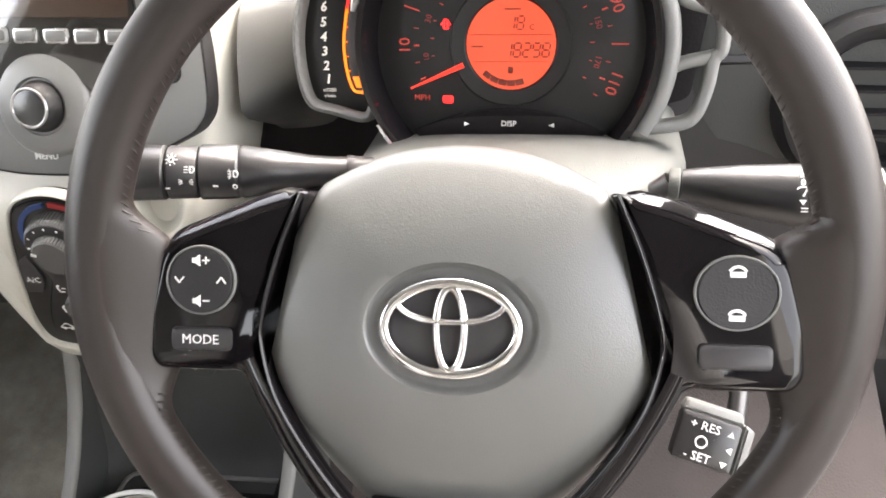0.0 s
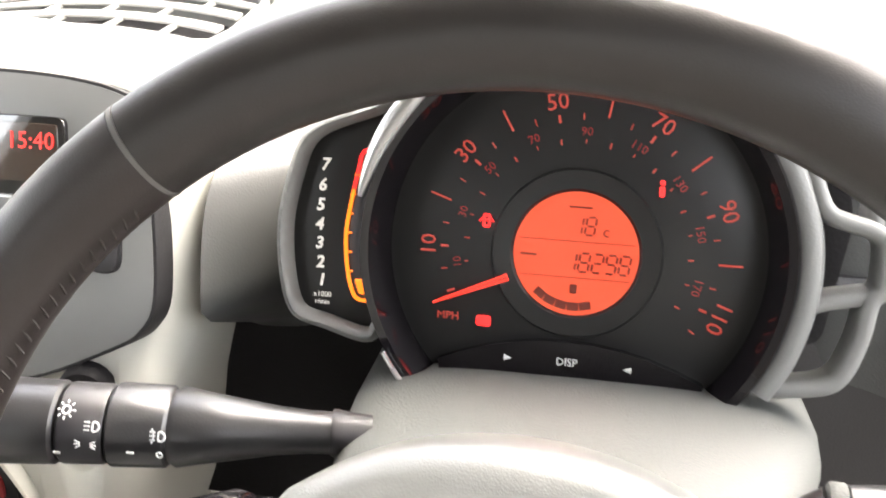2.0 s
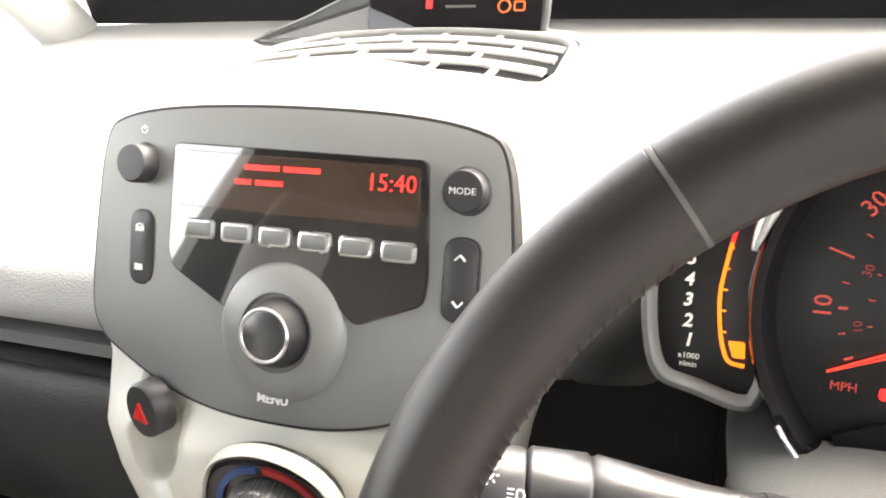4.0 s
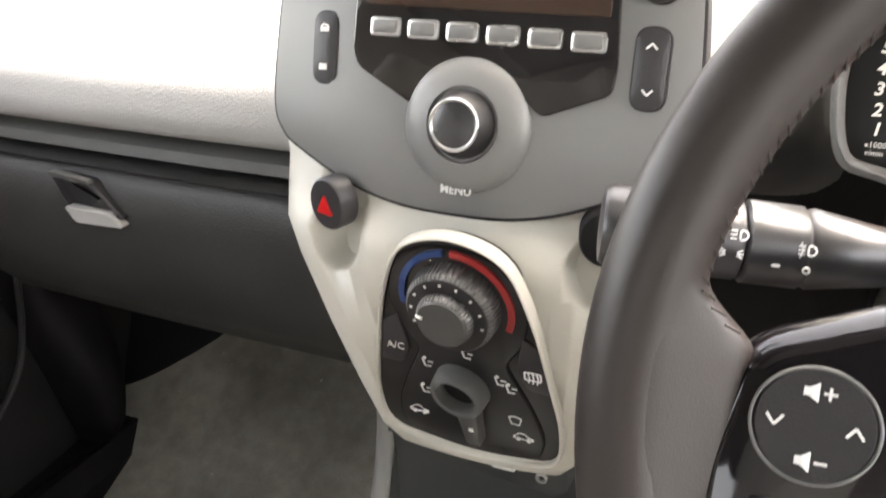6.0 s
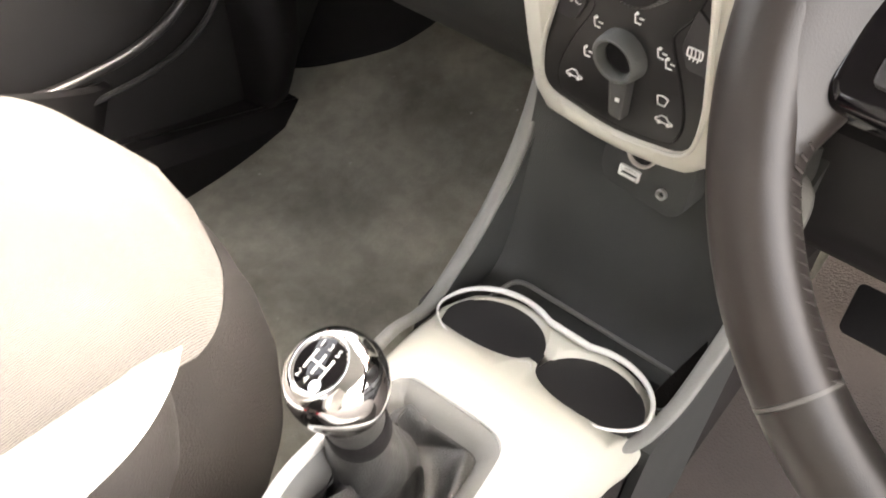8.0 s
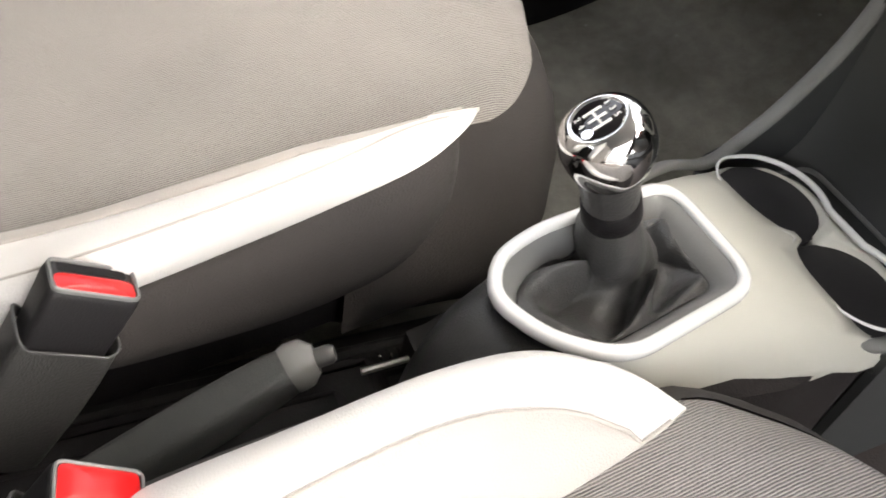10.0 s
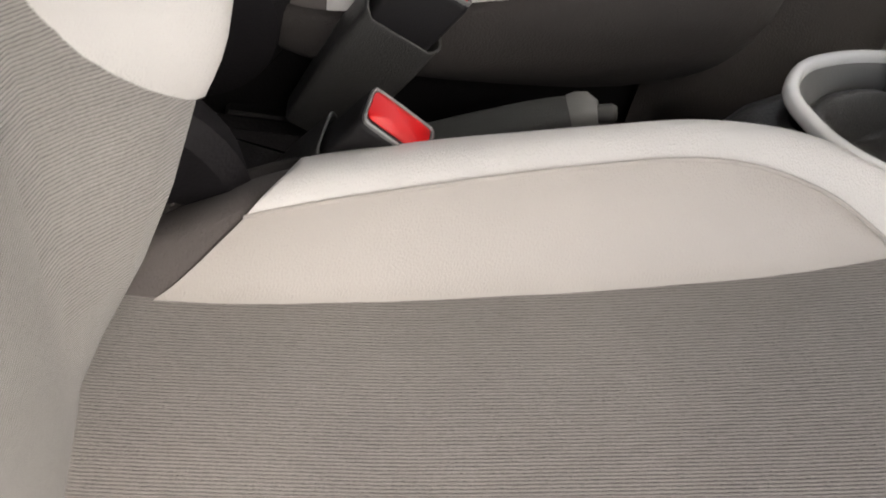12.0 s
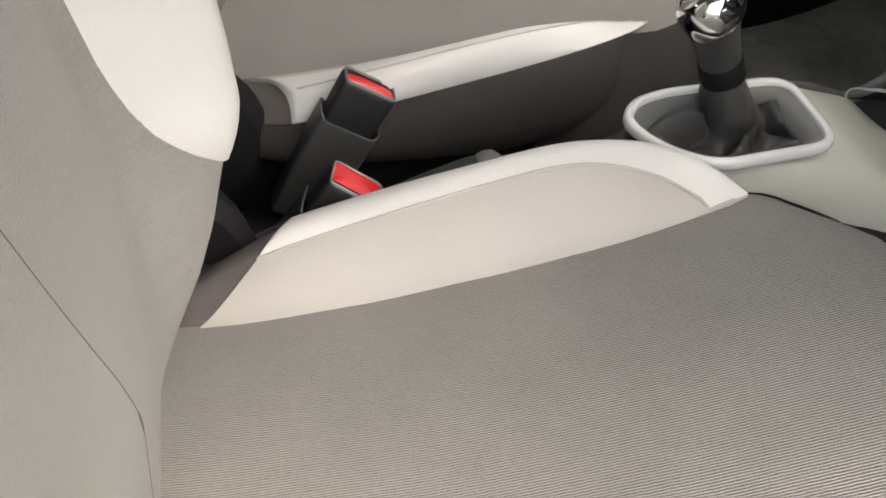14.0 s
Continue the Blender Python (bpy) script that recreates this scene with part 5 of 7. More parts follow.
def build_wiper_stalk():
    base = Vector((0.098, 0.098, 0.6465))
    s = thing("wiper_stalk", Matrix.Translation(base), "black wiper stalk with white symbols", "stalk")
    d = Vector((0.200, 0.087, 0.6415)) - base
    P = lambda u: d * u
    part("neck", stalk_body([P(-0.16) - Vector((0, 0, 0.024)), P(-0.02) - Vector((0, 0, 0.006)), P(0.05)], [0.0070, 0.0072, 0.0074]), M["stalk"], s, "dark neck")
    part("collar", stalk_body([P(0.03), P(0.04), P(0.08), P(0.085)], [0.0080, 0.0088, 0.0090, 0.0080]), M["column"], s, "small grey collar")
    part("arm", stalk_body([P(0.09), P(0.16), P(0.36), P(0.66), P(0.84), P(0.845)], [0.0082, 0.0098, 0.0132, 0.0170, 0.0182, 0.0170], 20, 0.95), M["stalk"], s, "flaring black arm")
    part("end_cap", stalk_body([P(0.85), P(0.86), P(0.985), P(1.0)], [0.0175, 0.0185, 0.0188, 0.0165], 20, 0.95), M["stalk"], s, "turning end cap")
    F = local((0, 0, 0), 35)
    def put(name, geo, u, v):
        r = 0.0186
        part(name, xf(geo, Matrix.Translation(P(u)) @ F @ Matrix.Rotation(-v / r, 4, "X") @ Matrix.Translation((0, 0, r))), M["white_ink"], s)
    put("wiper_mark", add(ribbon(arc(0, -0.002, 0.0045, 50, 130, 8), 0.0007, 0, 0.0004), ribbon([(0, -0.002), (0.002, 0.0020)], 0.0007, 0, 0.0004)), 0.62, -0.0015)
    put("arrow_mark", plate([(-0.0016, -0.001), (0.0016, -0.001), (0.0, 0.0016)], 0, 0.0004, 0.0001), 0.62, 0.0068)
    put("drop_mark", hoop(ellipse(0.0010, 0.0016, n=14), ellipse(0.0005, 0.0010, n=14), 0, 0.0004, 0.0001, 20), 0.62, 0.0032)
    put("arrow_mark", plate([(-0.0016, 0.001), (0.0, -0.0016), (0.0016, 0.001)], 0, 0.0004, 0.0001), 0.62, -0.0062)
    put("speed_mark", add(*[at(box(-0.0016, 0.0016, -0.0003, 0.0003, 0, 0.0004, 0.0001), 0, q) for q in (-0.0010, 0.0006)]), 0.63, -0.0098)
    put("rear_wiper_mark", hoop(rounded([(-0.0025, -0.0022), (0.0025, -0.0022), (0.0025, 0.0022), (-0.0025, 0.0022)], 0.0008, 2), rounded([(-0.0018, -0.0015), (0.0018, -0.0015), (0.0018, 0.0015), (-0.0018, 0.0015)], 0.0005, 2), 0, 0.0004, 0.0001, 24), 0.94, 0.0062)
    put("dash_mark", box(-0.002, 0.002, -0.0007, 0.0007, 0, 0.0004, 0.0001), 0.94, 0.0010)
    put("ring_mark", hoop(ellipse(0.0014, n=16), ellipse(0.0008, n=16), 0, 0.0004, 0.0001, 24), 0.94, -0.0040)
    put("ring_mark", hoop(ellipse(0.0014, n=16), ellipse(0.0008, n=16), 0, 0.0004, 0.0001, 24), 0.94, -0.0085)


build_wiper_stalk()


def build_cruise_stalk():
    m = local((0.129, 0.070, 0.499), 32, 0, -16)
    s = thing("cruise_stalk", m, "black cruise control stalk with white lettering", "stalk")
    part("paddle", plate(rounded([(-0.017, -0.013), (0.017, -0.013), (0.017, 0.015), (-0.017, 0.015)], 0.003, 4), -0.010, 0.004, 0.0025), M["stalk"], s, "square black paddle")
    part("paddle_top", plate(rounded([(-0.018, 0.0145), (0.018, 0.0145), (0.016, 0.021), (-0.016, 0.021)], 0.002, 3), -0.011, 0.001, 0.002), M["trim_grey"], s, "grey upper edge")
    part("end_cap", at(plate(rounded([(-0.003, -0.014), (0.003, -0.012), (0.003, 0.014), (-0.003, 0.016)], 0.002, 3), -0.012, 0.001, 0.002), 0.0212, 0), M["trim_grey"], s, "grey end button")
    part("arm", xf(rod([(0.018, 0.005, -0.02), (0.016, 0.03, -0.03), (-0.01, 0.07, -0.05)], 0.006, 10), Matrix.Identity(4)), M["stalk"], s, "black arm")
    part("writing", at(text("+ RES", 0.0070, 0.0002), -0.003, 0.0088, 0.0043), M["white_ink"], s)
    part("writing", at(text("- SET", 0.0070, 0.0002), -0.003, -0.0086, 0.0043), M["white_ink"], s)
    part("speed_mark", at(hoop(ellipse(0.0036, n=20), ellipse(0.0027, n=20), 0, 0.0003, 0.0001, 24), -0.003, 0.0, 0.0042), M["white_ink"], s)
    part("arrow_mark", at(plate([(-0.002, -0.0014), (0.002, -0.0014), (0, 0.0018)], 0, 0.0003, 0.0001), 0.0115, 0.0088, 0.0042), M["white_ink"], s)
    part("arrow_mark", at(plate([(-0.002, 0.0014), (0, -0.0018), (0.002, 0.0014)], 0, 0.0003, 0.0001), 0.0115, -0.0086, 0.0042), M["white_ink"], s)
    part("arrow_mark", at(plate([(0.0014, -0.002), (0.0014, 0.002), (-0.0018, 0)], 0, 0.0003, 0.0001), 0.0125, 0.0, 0.0042), M["white_ink"], s)


build_cruise_stalk()


# ================= instruments =================
GF = local((0.0172, 0.2048, 0.7009), 13.2, -3.5) @ Matrix.Translation((-0.003, -0.0118, 0))


def seven_segment(digits, height, pitch):
    """Slanted display digits made of bars, centred."""
    table = {"0": "abcdef", "1": "bc", "2": "abged", "3": "abgcd", "4": "fgbc", "5": "afgcd", "6": "afgedc", "7": "abc", "8": "abcdefg", "9": "abcdfg"}
    h, w, t = height / 2, height * 0.26, height * 0.066
    seg = dict(a=(-w, h, w, h), g=(-w, 0, w, 0), d=(-w, -h, w, -h), f=(-w, h, -w, 0), b=(w, h, w, 0), e=(-w, 0, -w, -h), c=(w, 0, w, -h))
    geos = []
    for k, ch in enumerate(digits):
        x0 = (k - (len(digits) - 1) / 2) * pitch
        for name in table[ch]:
            ax, ay, bx, by = seg[name]
            p, q = Vector((ax, ay)), Vector((bx, by))
            n = (q - p).normalized() * t * 1.1
            p, q = p + n, q - n
            geos.append(ribbon([(x0 + p.x + 0.12 * p.y, p.y), (x0 + q.x + 0.12 * q.y, q.y)], t * 1.7, 0, 0.0002))
    return add(*geos)


def build_speedometer():
    g = thing("speedometer", GF, "round speedometer with red figures and an orange display, lit", "speedometer")
    # outline: a circle cut by a shallow curve at the foot
    def bowl(r, foot):
        pts = []
        for i in range(96):
            a = 2 * math.pi * i / 96
            x, y = r * math.cos(a), r * math.sin(a)
            f = foot - 2.8 * x * x
            if y < f:
                y = f
            pts.append((x, y))
        return pts
    face = [(x - 0.0015, y) for x, y in bowl(0.0850, -0.0555)]
    part("dial", plate(face, -0.006, 0.0, 0.0003), M["dial"], g, "near-black dial")
    # glossy black hood ring
    loops = []
    for r, z, f in ((0.0815, -0.004, -0.0545), (0.0820, 0.003, -0.0550), (0.0850, 0.014, -0.0560), (0.0870, 0.019, -0.0570), (0.0905, 0.0195, -0.0590), (0.0920, 0.016, -0.0600), (0.0925, -0.035, -0.0600)):
        loops.append([(x - 0.002, y, z) for x, y in bowl(r, f)])
    part("hood", rings(loops, False, True), M["gloss"], g, "gloss black hood ring", smooth=50)
    part("rear_shell", rings([[(x - 0.002, y, z) for x, y in bowl(r, -0.060)] for r, z in ((0.0912, -0.003), (0.090, -0.06), (0.082, -0.09))]), M["black"], g, "black shell")
    # pale edge trims beside the ring
    part("edge_trim", sweep([(x, y, 0.0175) for x, y in arc(0, 0, 0.0958, 120, 168, 24)], [(0.0050 * math.cos(a), 0.0042 * math.sin(a)) for a in [2 * math.pi * i / 12 for i in range(12)]], scale=[0.15 + 0.85 * math.sin(math.pi * (k + 0.5) / (len(arc(0, 0, 1, 120, 168, 24)))) ** 0.7 for k in range(len(arc(0, 0, 1, 120, 168, 24)))]), M["satin"], g, "bright edge trim")
    part("edge_trim", sweep([(x, y, 0.023) for x, y in arc(0, 0, 0.0920, 211, 223, 8)], ellipse(0.0012, n=8)), M["satin"], g, "bright edge at the foot")
    # mph figures and ticks: 10 at 181 degrees, 20 mph for 40 degrees
    ang = lambda v: 181 - (v - 10) * 2.01
    for v in range(10, 111, 20):
        part("figure", polar_at(text(str(v), 0.0100, 0.0002), 0.0660, ang(v), ang(v) - 90, 0.0003), M["dial_red"], g)
    tk = []
    for v in range(0, 116, 5):
        if v % 20 == 0 and v:
            tk.append(tick(0.060, 0.0700, 0.0009, ang(v), 0, 0.0004))
        elif v % 10 == 0:
            tk.append(tick(0.0570, 0.0605, 0.0011, ang(v), 0, 0.0004))
        else:
            tk.append(tick(0.0580, 0.0608, 0.0006, ang(v), 0, 0.0004))
    for mark in tk:
        part("tick", mark, M["dial_red"], g)
    kph = []
    for k, v in enumerate(range(10, 181, 10)):
        a = ang(v / 1.609)
        kph.append(tick(0.0475, 0.0500, 0.0007, a, 0, 0.0003) if k % 2 else tick(0.0480, 0.0498, 0.0006, a, 0, 0.0003))
    for mark in kph:
        part("inner_tick", mark, M["dial_red"], g)
    for v in range(10, 180, 20):
        a = ang(v / 1.609)
        part("inner_figure", polar_at(text(str(v), 0.0052, 0.0001), 0.0530, a, a - 90, 0.0003), M["red_ink"], g)
    part("unit", at(text("MPH", 0.0052, 0.0001), -0.0555, -0.0330, 0.0003), M["dial_red"], g)
    # needle
    a = radians(203.5)
    part("needle", xf(plate([(0.0315, -0.0016), (0.0315, 0.0016), (0.068, 0.0005), (0.068, -0.0005)][::-1], 0.002, 0.0030, 0.0003), Matrix.Rotation(a, 4, "Z")), M["needle"], g, "red needle near zero")
    part("needle_rib", xf(plate([(0.0318, -0.0003), (0.0318, 0.0003), (0.062, 0.0001), (0.062, -0.0001)][::-1], 0.003, 0.0035, 0.0001), Matrix.Rotation(a, 4, "Z")), M["dial"], g, "dark rib along the needle")
    # raised middle with the display
    part("display_well", lathe([(0.0375, 0.0), (0.0365, 0.0016), (0.0285, 0.0018), (0.0275, 0.0006), (0.0, 0.0006)], 64), M["dial"], g, "dark ring round the display")
    lcd = part("display", at(lathe([(0.0272, 0.0), (0.0272, 0.0010), (0.0, 0.0010)], 64), 0, 0, 0), M["lcd"], g, "glowing orange display")
    part("lcd_text", at(seven_segment("18", 0.0078, 0.0056), 0.0030, 0.0125, 0.0011), M["lcd_ink"], lcd)
    part("lcd_text", at(text("c", 0.0075, 0.0001), 0.0125, 0.0105, 0.0012), M["lcd_ink"], lcd)
    part("lcd_text", at(seven_segment("18298", 0.0082, 0.0058), 0.0098, -0.0035, 0.0011), M["lcd_ink"], lcd)
    part("lcd_line", at(box(-0.0250, 0.0250, -0.00015, 0.00015, 0.0010, 0.0012, 0.0001), 0, 0.0055), M["lcd_ink"], lcd)
    part("lcd_line", at(box(-0.0240, 0.0240, -0.00015, 0.00015, 0.0010, 0.0012, 0.0001), 0, -0.0105), M["lcd_ink"], lcd)
    part("lcd_bar", at(box(-0.0036, 0.0036, -0.0005, 0.0005, 0.0010, 0.0012, 0.0002), -0.0205, -0.0015), M["lcd_ink"], lcd)
    part("lcd_bar", at(box(-0.005, 0.005, -0.0004, 0.0004, 0.0010, 0.0012, 0.0002), 0.001, 0.0205), M["lcd_ink"], lcd)
    part("fuel_pump", at(box(-0.0014, 0.0016, -0.0020, 0.0020, 0.0010, 0.0012, 0.0003), 0, -0.0155), M["lcd_ink"], lcd)
    for b in (232, 245, 258, 271, 284):
        part("fuel_bar", tick(0.0215, 0.0252, 0.0050, b, 0.0010, 0.0012), M["lcd_ink"], lcd)
    # warning lamps
    def lamp(x, y, w, h, lab):
        part("warning_lamp", at(add(plate(rounded([(-w, -h), (w, -h), (w, h), (-w, h)], min(w, h) * 0.6, 3), 0, 0.0006, 0.0002)), x, y, 0.0002), M["lamp_red"], g, lab)
    car = rounded([(-0.0018, -0.0032), (0.0018, -0.0032), (0.0018, 0.0032), (-0.0018, 0.0032)], 0.0012, 3)
    part("warning_lamp", at(add(hoop(car, inset(car, 0.0012), 0, 0.0006, 0.0002, 32), ribbon([(-0.0014, 0.0002), (0.0014, 0.0002)], 0.0008, 0, 0.0006), ribbon([(-0.0018, 0.0012), (-0.0032, -0.0004)], 0.0007, 0, 0.0006), ribbon([(0.0018, 0.0012), (0.0032, -0.0004)], 0.0007, 0, 0.0006)), -0.0401, 0.0117, 0.0002), M["lamp_red"], g, "red lit door symbol")
    lamp(-0.0390, -0.0338, 0.0034, 0.0024, "red lit brake symbol")
    lamp(0.0344, 0.0294, 0.0011, 0.0022, "red lit seat-belt symbol")
    lamp(0.0344, 0.0332, 0.0010, 0.0010, "red lit seat-belt symbol")
    # button strip at the foot
    strip = [(x, -0.0385 - 4.0 * x * x) for x in [-0.058 + 0.0116 * k for k in range(11)]] + [(x, -0.0545 - 2.8 * x * x) for x in [0.056 - 0.0112 * k for k in range(11)]]
    part("button_strip", rings([[(x, y, z) for x, y in strip] for z in (-0.002, 0.006)]), M["gloss"], g, "gloss black button strip")
    part("disp_writing", at(text("DISP", 0.0048, 0.0001), 0.0, -0.0475, 0.0063), M["white_ink"], g)
    for x, sg in ((-0.026, 1), (0.026, -1)):
        part("lamp_arrow", at(plate([(-0.0018 * sg, -0.0014), (0.0018 * sg, 0), (-0.0018 * sg, 0.0014)] if sg > 0 else [(0.0018, 0.0014), (-0.0018, 0.0), (0.0018, -0.0014)], 0, 0.0003, 0.0001), x, -0.0480, 0.0062), M["white_ink"], g)
    return g


build_speedometer()


def build_tachometer():
    t = thing("rev_counter", GF @ Matrix.Translation((-0.105, 0.003, -0.002)), "rev counter pod with an amber bar and white figures", "rev counter")
    o = smoothed([(-0.0190, 0.0455), (-0.0290, 0.024), (-0.0335, -0.006), (-0.0270, -0.0395), (-0.008, -0.0475), (0.016, -0.0510), (0.022, -0.03), (0.016, 0.0), (0.024, 0.035), (0.0370, 0.0670), (0.010, 0.058)], 5)
    i = inset(polar(o, 96, -0.004, 0.005), 0.0060)
    part("housing", add(hoop(o, i, -0.05, 0.0090, 0.003, 96, -0.004, 0.005)), M["trim_grey"], t, "grey housing", smooth=50)
    part("face", plate(inset(polar(o, 96, -0.004, 0.005), 0.006), -0.03, 0.0, 0.0003), M["dial"], t, "black face")
    for v, y in zip(range(1, 8), (-0.0254, -0.0170, -0.0080, 0.0009, 0.0100, 0.0193, 0.0288)):
        part("figure", at(text(str(v), 0.0080, 0.0002, 0.0002, 0.15), -0.0122 - 0.0025 * math.cos((v - 4) * 0.45), y, 0.0005), M["tach_white"], t)
    part("unit", at(add(text("x1000", 0.0036, 0.0001), at(text("r/min", 0.0034, 0.0001), 0, -0.0036)), -0.0120, -0.0322, 0.0005), M["tach_white"], t)
    line = [(0.0150, 0.0365), (0.0060, 0.0360), (0.0035, 0.0270), (0.0005, 0.0120), (-0.0014, -0.0030), (-0.0004, -0.0170), (0.0018, -0.0270), (0.0048, -0.0325), (0.0110, -0.0335)]
    sm = smoothed(line, 5, False)
    part("bar_outline", ribbon(sm[13:], 0.0016, 0, 0.0008), M["lamp_orange"], t, "glowing amber outline")
    part("red_zone", ribbon(sm[:14], 0.0016, 0, 0.0008), M["lamp_red"], t, "glowing red end of the scale")
    part("bar_field", plate(smoothed([(0.0150, 0.0355), (0.007, 0.0350), (0.0020, 0.012), (0.0000, -0.003), (0.0030, -0.0265), (0.006, -0.0315), (0.012, -0.0320), (0.013, 0.010)], 4), -0.001, 0.0002, 0.0001), M["button"], t, "unlit bar")
    part("lit_bar", plate(rounded([(0.0035, -0.0235), (0.0105, -0.0235), (0.0110, -0.0305), (0.0060, -0.0305)], 0.001, 3), 0, 0.0007, 0.0001), M["lamp_orange"], t, "lit amber foot of the bar")
    for y in (-0.020, -0.011, -0.002, 0.007, 0.016, 0.025):
        part("bar_tick", at(box(0, 0.0026, -0.0004, 0.0004, 0, 0.0008, 0.0001), -0.0012 + 1.9 * (y + 0.003) ** 2 * 2, y), M["lamp_orange"], t)


build_tachometer()


def build_bracket():
    """The open grey bracket on the other side of the speedometer."""
    b = thing("dial_bracket", GF, "open grey bracket trim beside the speedometer", "trim")
    outer = [(0.062, 0.074), (0.0767, 0.0640), (0.0885, 0.0520), (0.0936, 0.0357), (0.1001, 0.0250), (0.1165, 0.0197), (0.1219, 0.0135), (0.1222, -0.0021), (0.1180, -0.0083), (0.1158, -0.0230), (0.1108, -0.0383), (0.1030, -0.0450), (0.0820, -0.0485)]
    sec = [(0.0038 * math.copysign(abs(math.cos(a)) ** 0.6, math.cos(a)), 0.011 * math.copysign(abs(math.sin(a)) ** 0.6, math.sin(a))) for a in [2 * math.pi * i / 16 for i in range(16)]]
    line = smoothed([(x, y) for x, y in outer], 6, False)
    part("outer_bar", sweep([(x, y, 0.004) for x, y in line], sec), M["trim_grey"], b, "grey outer bar", smooth=50)
    inner = [(0.062, 0.069), (0.080, 0.048), (0.0905, 0.0239), (0.0938, 0.0041), (0.0925, -0.015), (0.0871, -0.0349), (0.0790, -0.0500)]
    part("inner_bar", sweep([(x, y, 0.006) for x, y in smoothed(inner, 6, False)], [(x * 1.5, y) for x, y in sec]), M["trim_grey"], b, "grey inner bar", smooth=50)
    part("cross_bar", sweep([(x, y, 0.002) for x, y in smoothed([(0.0930, -0.0140), (0.1027, -0.0100), (0.1190, -0.0065)], 6, False)], sec), M["trim_grey"], b, "grey cross bar", smooth=50)
    part("upper_arm", sweep([(x, y, -0.004) for x, y in smoothed([(0.1180, 0.0200), (0.1178, 0.036), (0.1150, 0.060)], 6, False)], sec), M["trim_grey"], b, "grey upper arm", smooth=50)
    part("backing", rings([[(x, y, z) for x, y in rounded([(0.090, 0.060), (0.110, 0.050), (0.116, 0.02), (0.108, -0.034), (0.085, -0.040)], 0.006)] for z in (-0.05, -0.024)]), M["deep"], b, "dark backing")


build_bracket()


# ================= lower console =================
def build_bin():
    """The open dark tray below the heater, with pale rails down both sides."""
    b = thing("storage_bin", Matrix.Translation((-0.28, 0.25, 0.28)), "dark open storage bin under the heater with pale side rails", "storage bin")
    sh = Matrix.Translation((0.28, -0.25, -0.28))
    back = smoothed([(0.165, 0.262), (0.235, 0.262), (0.258, 0.275), (0.268, 0.31), (0.268, 0.38), (0.262, 0.44), (0.240, 0.480)], 5, False)
    loops = []
    for k in range(21):
        u = -1 + k / 10
        x = -0.280 + 0.098 * u
        e = 0.02 * abs(u) ** 4
        loops.append([(x, y - e, z + e * 0.3) for y, z in back] + [(x, y + 0.02, z - 0.004) for y, z in reversed(back)])
    part("back_wall", xf(rings(loops), sh), M["bin"], b, "curved dark back wall")
    for s in (-1, 1):
        x = -0.280 + s * 0.098
        side = [(0.30, 0.47), (0.262, 0.44), (0.252, 0.40), (0.236, 0.36), (0.208, 0.322), (0.175, 0.294), (0.150, 0.282), (0.150, 0.12), (0.30, 0.12)]
        g = rings([[(xx, y, z) for y, z in side] for xx in (x - s * 0.004, x + s * 0.003)])
        part("side_wall", xf(g, sh), M["bin"], b, "dark side wall")
        rail = smoothed([(x - s * 0.018, 0.215, 0.475), (x + s * 0.002, 0.252, 0.445), (x + s * 0.004, 0.251, 0.405), (x + s * 0.003, 0.236, 0.365), (x + s * 0.001, 0.208, 0.325), (x - s * 0.002, 0.176, 0.296), (x - s * 0.010, 0.140, 0.287), (x - s * 0.026, 0.080, 0.309), (x - s * 0.046, 0.020, 0.316)], 6, False)
        part("rail", xf(sweep(rail, [(0.0066 * math.copysign(abs(math.cos(a)) ** 0.7, math.cos(a)), 0.0050 * math.copysign(abs(math.sin(a)) ** 0.7, math.sin(a))) for a in [2 * math.pi * i / 16 for i in range(16)]], up=(0, -0.7, 0.7), scale=[1.15 - 0.50 * k / (len(rail) - 1) for k in range(len(rail))]), sh), M["vent_grey"], b, "pale rail", smooth=60)
    # tray rim
    o = rounded([(-0.350, 0.190), (-0.192, 0.190), (-0.188, 0.238), (-0.350, 0.238)], 0.014)
    g = sweep([(x, y, 0.280) for x, y in o], ellipse(0.0020, n=8), True)
    part("tray_rim", xf(g, sh), M["trim_grey"], b, "fine pale rim")
    part("tray_mat", xf(plate(rounded([(-0.345, 0.194), (-0.196, 0.194), (-0.192, 0.233), (-0.345, 0.233)], 0.012), 0.258, 0.268, 0.001), sh), M["deep"], b, "black tray mat")


build_bin()


